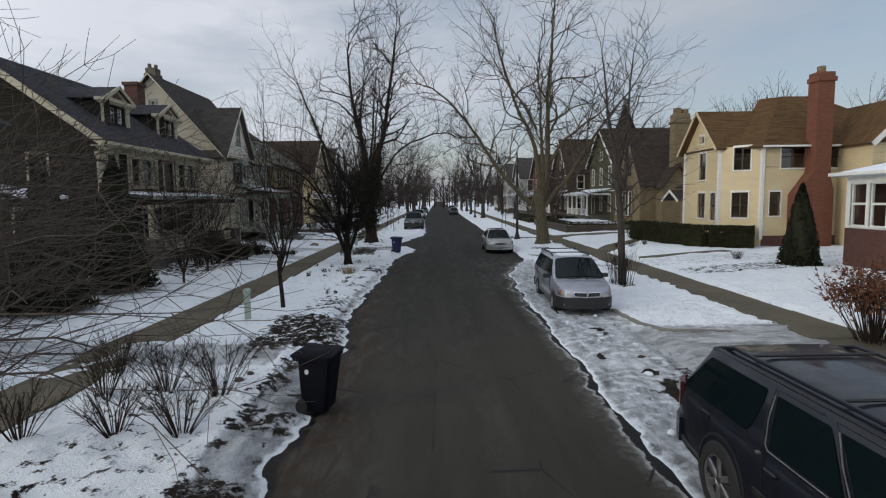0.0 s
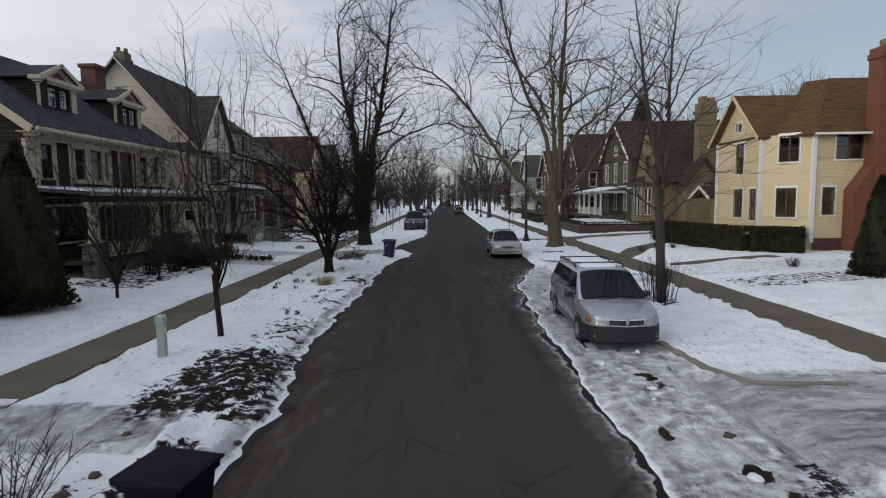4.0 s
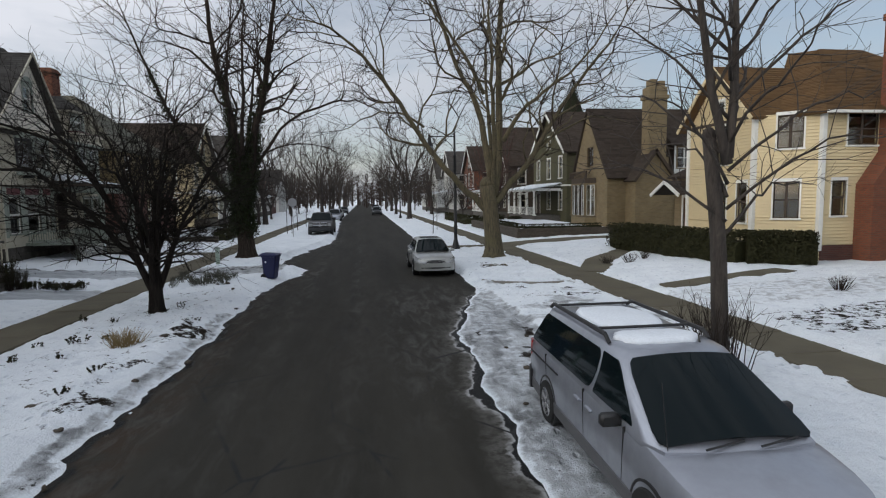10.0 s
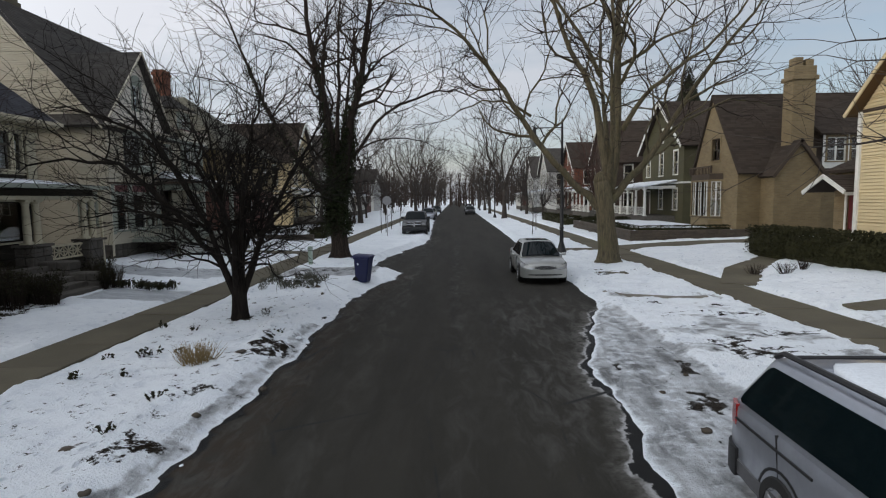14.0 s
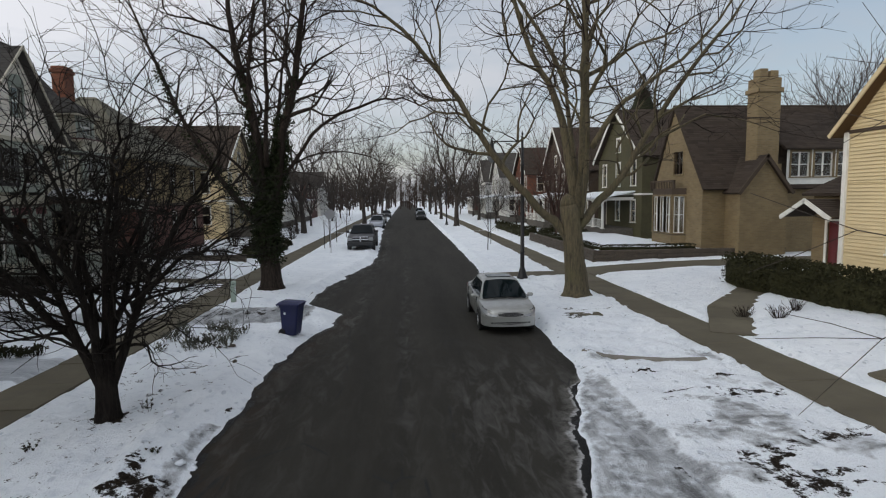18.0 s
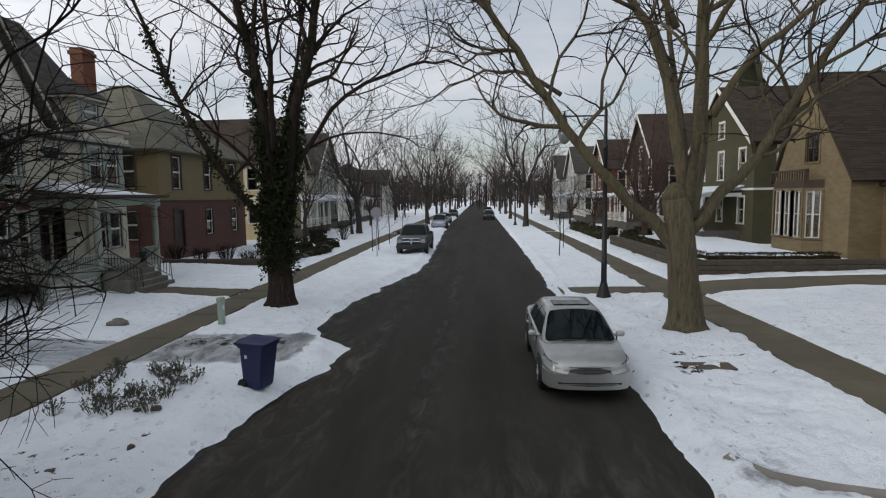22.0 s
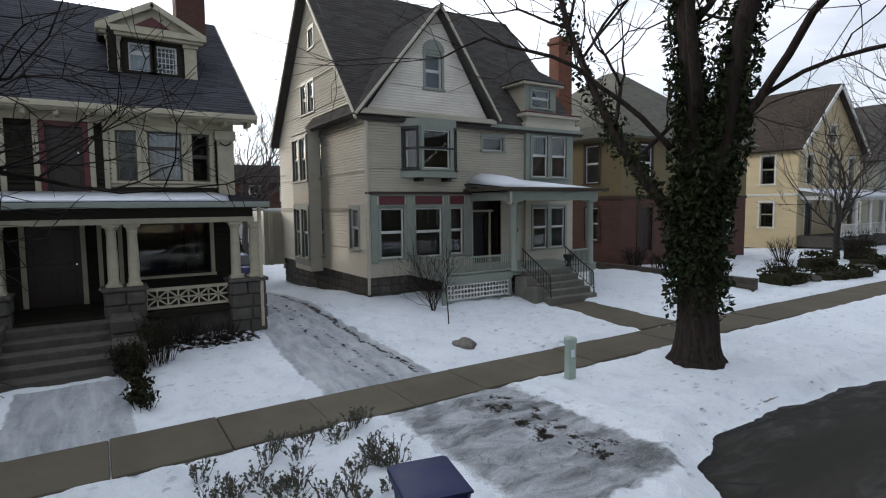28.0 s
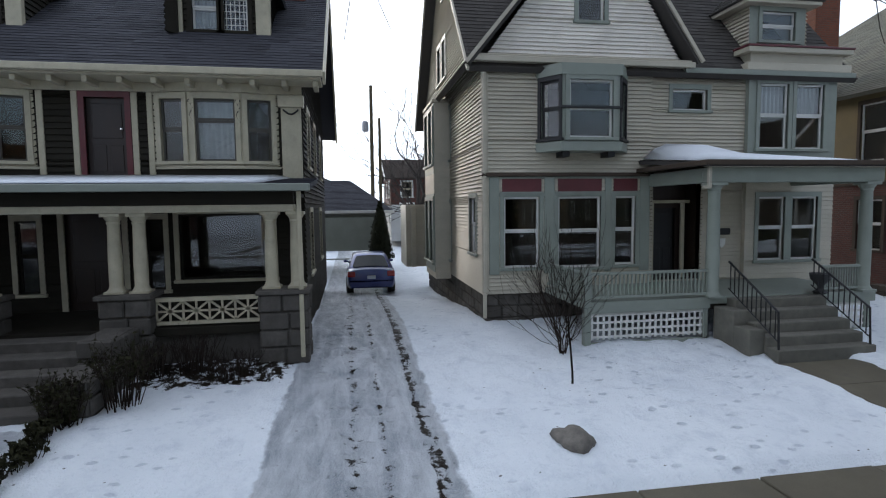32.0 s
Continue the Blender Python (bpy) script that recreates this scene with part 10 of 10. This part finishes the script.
def stone_run(a, b, z0, rows, hrow, depth):
    a, b = Vector((*a, 0)), Vector((*b, 0))
    d = (b - a).normalized()
    s = Vector((d.y, -d.x, 0))
    for r in range(rows):
        u = rs2.uniform(-0.3, 0.0)
        while u < (b - a).length:
            ln = rs2.uniform(0.45, 0.8)
            p, q = max(0, u) + 0.006, min((b - a).length, u + ln) - 0.006
            u += ln
            if q - p < 0.06:
                continue
            o = rs2.uniform(0, 0.02)
            c0, c1 = a + d * p, a + d * q
            z1, z2 = z0 + r * hrow + 0.006, z0 + (r + 1) * hrow - 0.006
            mb = MB(shift(rw_t.location))
            ring = lambda z, e: [tuple(c0 + s * (o - e) + d * e + Vector((0, 0, z))), tuple(c1 + s * (o - e) - d * e + Vector((0, 0, z))), tuple(c1 - s * depth + Vector((0, 0, z))), tuple(c0 - s * depth + Vector((0, 0, z)))]
            mb.loft([ring(z1, 0.012), ring(z1 + 0.015, 0), ring(z2 - 0.015, 0), ring(z2, 0.012)])
            part("stone", mb, "stone_wall", rw_t)


stone_run((11.0, 62.0), (11.0, 46.4), 0.1, 4, 0.215, 0.3)
stone_run((11.0, 46.4), (22.0, 46.4), 0.1, 4, 0.215, 0.3)
tagged(part("raised_lawn", MB().box(11.25, 46.65, 0.1, 17.5, 62.0, 0.92, 0.05), "snow"), "raised snowy lawn behind the stone wall", "lawn", kind="structure")
leafy_mass("hedge", [(11.6, 47.1), (17.0, 47.0)], 0.45, 0.3, "hedge", "low dark hedge on the stone wall", "hedge", 5, 1500, 0.05).location.z = 0.90
leafy_mass("hedge", [(11.6, 61.0), (11.6, 47.6)], 0.45, 0.3, "hedge", "low dark hedge on the stone wall", "hedge", 6, 2200, 0.05).location.z = 0.90
leafy_mass("hedge", [(11.5, 66.0), (11.5, 80.0)], 0.9, 0.8, "hedge", "dark hedge along the pavement", "hedge", 7, 1500, 0.08)
# terraced garden before the brick house: a low wall, then beds with junipers and bare shrubs
rw_t = thing("garden_wall", (-12.0, 50.6, 0.2), "low dark stone garden wall beside the brick house", "wall", kind="structure")
stone_run((-16.5, 50.6), (-8.9, 50.6), 0.1, 3, 0.2, 0.3)
for k, (x, y, h, r) in enumerate(((-14.6, 51.3, 0.9, 0.7), (-13.2, 51.2, 0.8, 0.6), (-11.9, 51.4, 0.95, 0.7), (-10.6, 51.2, 0.8, 0.6), (-9.6, 54.0, 0.9, 0.7), (-10.4, 63.2, 1.7, 1.2), (-9.9, 69.0, 1.6, 1.1), (-12.4, 60.0, 1.2, 0.9))):
    shrub((x, y, level(x, y)), h, r, 34, "bark_mid", "bare twiggy shrub in the terraced garden", 1500 + k, base=0.25, kids=7, thin=0.008)
for k, (p, q, w, h) in enumerate((((-9.3, 52.6), (-9.2, 54.4), 1.1, 0.55), ((-8.8, 55.6), (-8.5, 58.6), 0.9, 0.42), ((-10.4, 57.6), (-9.6, 58.4), 1.3, 0.85), ((-9.6, 61.0), (-8.9, 62.4), 1.1, 0.6), ((-11.4, 64.6), (-10.2, 64.8), 1.3, 0.95))):
    leafy_mass("juniper", [p, q], w, h, "hedge", "low dark juniper in the snowy garden bed", "shrub", 40 + k, 520, 0.075)
for k, (x, y, r) in enumerate(((-9.0, 54.9, 0.42), (-8.6, 59.3, 0.36), (-8.9, 60.2, 0.5), (-9.9, 56.4, 0.45))):
    lump("snowy_rock", (x, y, level(x, y) + 0.05), (r, r * 0.8, r * 0.55), "snow" if k % 2 else "field_stone", 70 + k, "rock at the garden's edge under thin snow", "rock", 0.4)
for k, (x, y) in enumerate(((12.6, 64.0), (14.2, 66.4), (12.2, 69.0), (15.0, 62.8))):
    leafy_mass("juniper", [(x, y), (x + 0.9, y + 0.5)], 1.1, 0.7, "hedge", "low dark juniper in the snowy garden bed", "shrub", 60 + k, 420, 0.08)

# ---- behind the driveway ----
ga = House("garage", (-31.0, 34.5, 1.0), "open garage with a low hipped roof behind the drive", "garage", casing="white_trim")
ga.wall((-28.0, 31.0), (0, 1), 5.6, 0.8, 3.1, "grey_siding", [(1.6, 5.1, 0.85, 2.75, "gap")])
ga.wall((-33.5, 31.0), (1, 0), 5.5, 0.8, 3.1, "grey_siding")
ga.wall((-28.0, 36.6), (-1, 0), 5.5, 0.8, 3.1, "grey_siding")
ga.wall((-33.5, 36.6), (0, -1), 5.6, 0.8, 3.1, "grey_siding")
ga.roof((-27.6, 30.6, 3.05), (-27.6, 37.0, 3.05), (-30.7, 35.0, 4.6), (-30.7, 32.6, 4.6), "shingle_black")
ga.roof((-27.6, 37.0, 3.05), (-33.9, 37.0, 3.05), (-30.7, 35.0, 4.6), (-30.7, 35.0, 4.6), "shingle_black")
ga.roof((-33.9, 30.6, 3.05), (-27.6, 30.6, 3.05), (-30.7, 32.6, 4.6), (-30.7, 32.6, 4.6), "shingle_black")
ga.beam("gutter", [(-27.62, 30.6, 2.95, -27.5, 37.0, 3.08)], "white_trim")
plain_house(-46.0, 38.2, 46.0, 9, 0.9, 5.6, 7.4, "pale_siding", "dark_brick", "shingle_umber", "side", "old brick house on the next street", -1, group="houses behind")
plain_house(-44.0, 27.0, 35.0, 9, 0.9, 4.4, 6.6, "pale_siding", "pale_siding", "shingle_grey", "hip", "pale house on the next street", -1, group="houses behind")
for k, (y, h, r) in enumerate(((36.3, 9.2, 0.13), (36.75, 7.4, 0.11))):
    up_ = thing("utility_pole", (-34.0, y, 0.9), "wooden utility pole behind the garage", "utility pole", "utility poles")
    part("pole", MB().tube([(0, 0, -0.2), (0, 0, h)], [r, r * 0.7], 8), "bark_grey", up_)
    if k == 0:
        part("transformer", MB().lathe([(0.18, 0), (0.2, 0.05), (0.2, 0.5), (0.12, 0.6)], 10, (0.1, -0.35, h - 2.6)), "sign_grey", up_)
shed = House("shed", (-25.0, 37.0, 1.0), "pale lean-to at the back of the drive", "shed", casing="white_trim")
shed.wall((-24.2, 37.4), (1, 0), 0.2, 0.8, 3.2, "white_siding")
shed.wall((-24.2, 37.2), (0, 1), 1.0, 0.8, 3.3, "white_siding")
shed.wall((-26.4, 37.2), (1, 0), 2.2, 0.8, 3.3, "white_siding")
mbx = thing("mailbox", (-14.66, 44.2, 2.5), "small dark mailbox beside the entry", "mailbox")
part("box", MB().box(-0.06, -0.16, -0.08, 0.08, 0.16, 0.08, 0.02), "black_iron", mbx)
part("plaque", MB().prism([(-0.09, -0.18), (0.09, -0.18), (0.09, -0.32), (0.0, -0.42), (-0.09, -0.32)], -0.05, -0.02, "x"), "white_trim", mbx, "pale shield-shaped plaque")
pl = thing("planter", (-12.3, 44.75, 1.28), "dark iron urn beside the steps", "planter")
part("urn", MB().lathe([(0.12, 0), (0.14, 0.03), (0.05, 0.1), (0.06, 0.16), (0.19, 0.3), (0.21, 0.42), (0.18, 0.42), (0.0, 0.36)], 14), "terracotta", pl, smooth=40)
cl_ = random.Random(66)
for k in range(60):
    x, y = cl_.uniform(-4.2, -2.3), cl_.uniform(5, 34)
    if cl_.random() < 0.3:
        x, y = cl_.uniform(3.2, 4.8), cl_.uniform(5, 24)
    lump("ice_clod", (x, y, level(x, y) + 0.01), (cl_.uniform(0.03, 0.10),) * 2 + (cl_.uniform(0.02, 0.06),), "stone_wall" if cl_.random() < 0.55 else "snow", k, "dirty clod of ice and soil", "clod", 0.5, 2)["group"] = "clods"


# ---- flared kerbs of the drives and bare carriage slabs on the verge ----
for pts in ([(5.02, 15.4), (5.08, 13.5), (5.34, 12.55), (6.0, 12.5), (6.9, 12.62)], [(5.12, 30.3), (5.5, 29.85), (6.1, 29.55), (6.9, 29.4), (7.7, 29.3)]):
    rg = []
    for i, p in enumerate(pts):
        p = Vector(p)
        d = (Vector(pts[min(i + 1, len(pts) - 1)]) - Vector(pts[max(i - 1, 0)])).normalized()
        s = Vector((-d.y, d.x)) * 0.075
        q = level(p.x, p.y)
        rg.append([(p.x + s.x, p.y + s.y, q - 0.2), (p.x + s.x, p.y + s.y, q + 0.03), (p.x - s.x, p.y - s.y, q + 0.03), (p.x - s.x, p.y - s.y, q - 0.2)])
    tagged(part("flared_kerb", MB().loft(rg), "kerb"), "flared concrete kerb of a drive, half buried in snow", "kerb", group="flared kerbs")
for x0, y0, x1, y1 in ((6.05, 34.15, 7.05, 34.60),):
    tagged(part("carriage_slab", MB().box(x0, y0, 0.05, x1, y1, max(level(x0, y0), level((x0 + x1) / 2, (y0 + y1) / 2)) + 0.004, 0.01), "concrete"), "bare wet slab of an old carriage walk in the verge", "paving slab", group="carriage slabs")

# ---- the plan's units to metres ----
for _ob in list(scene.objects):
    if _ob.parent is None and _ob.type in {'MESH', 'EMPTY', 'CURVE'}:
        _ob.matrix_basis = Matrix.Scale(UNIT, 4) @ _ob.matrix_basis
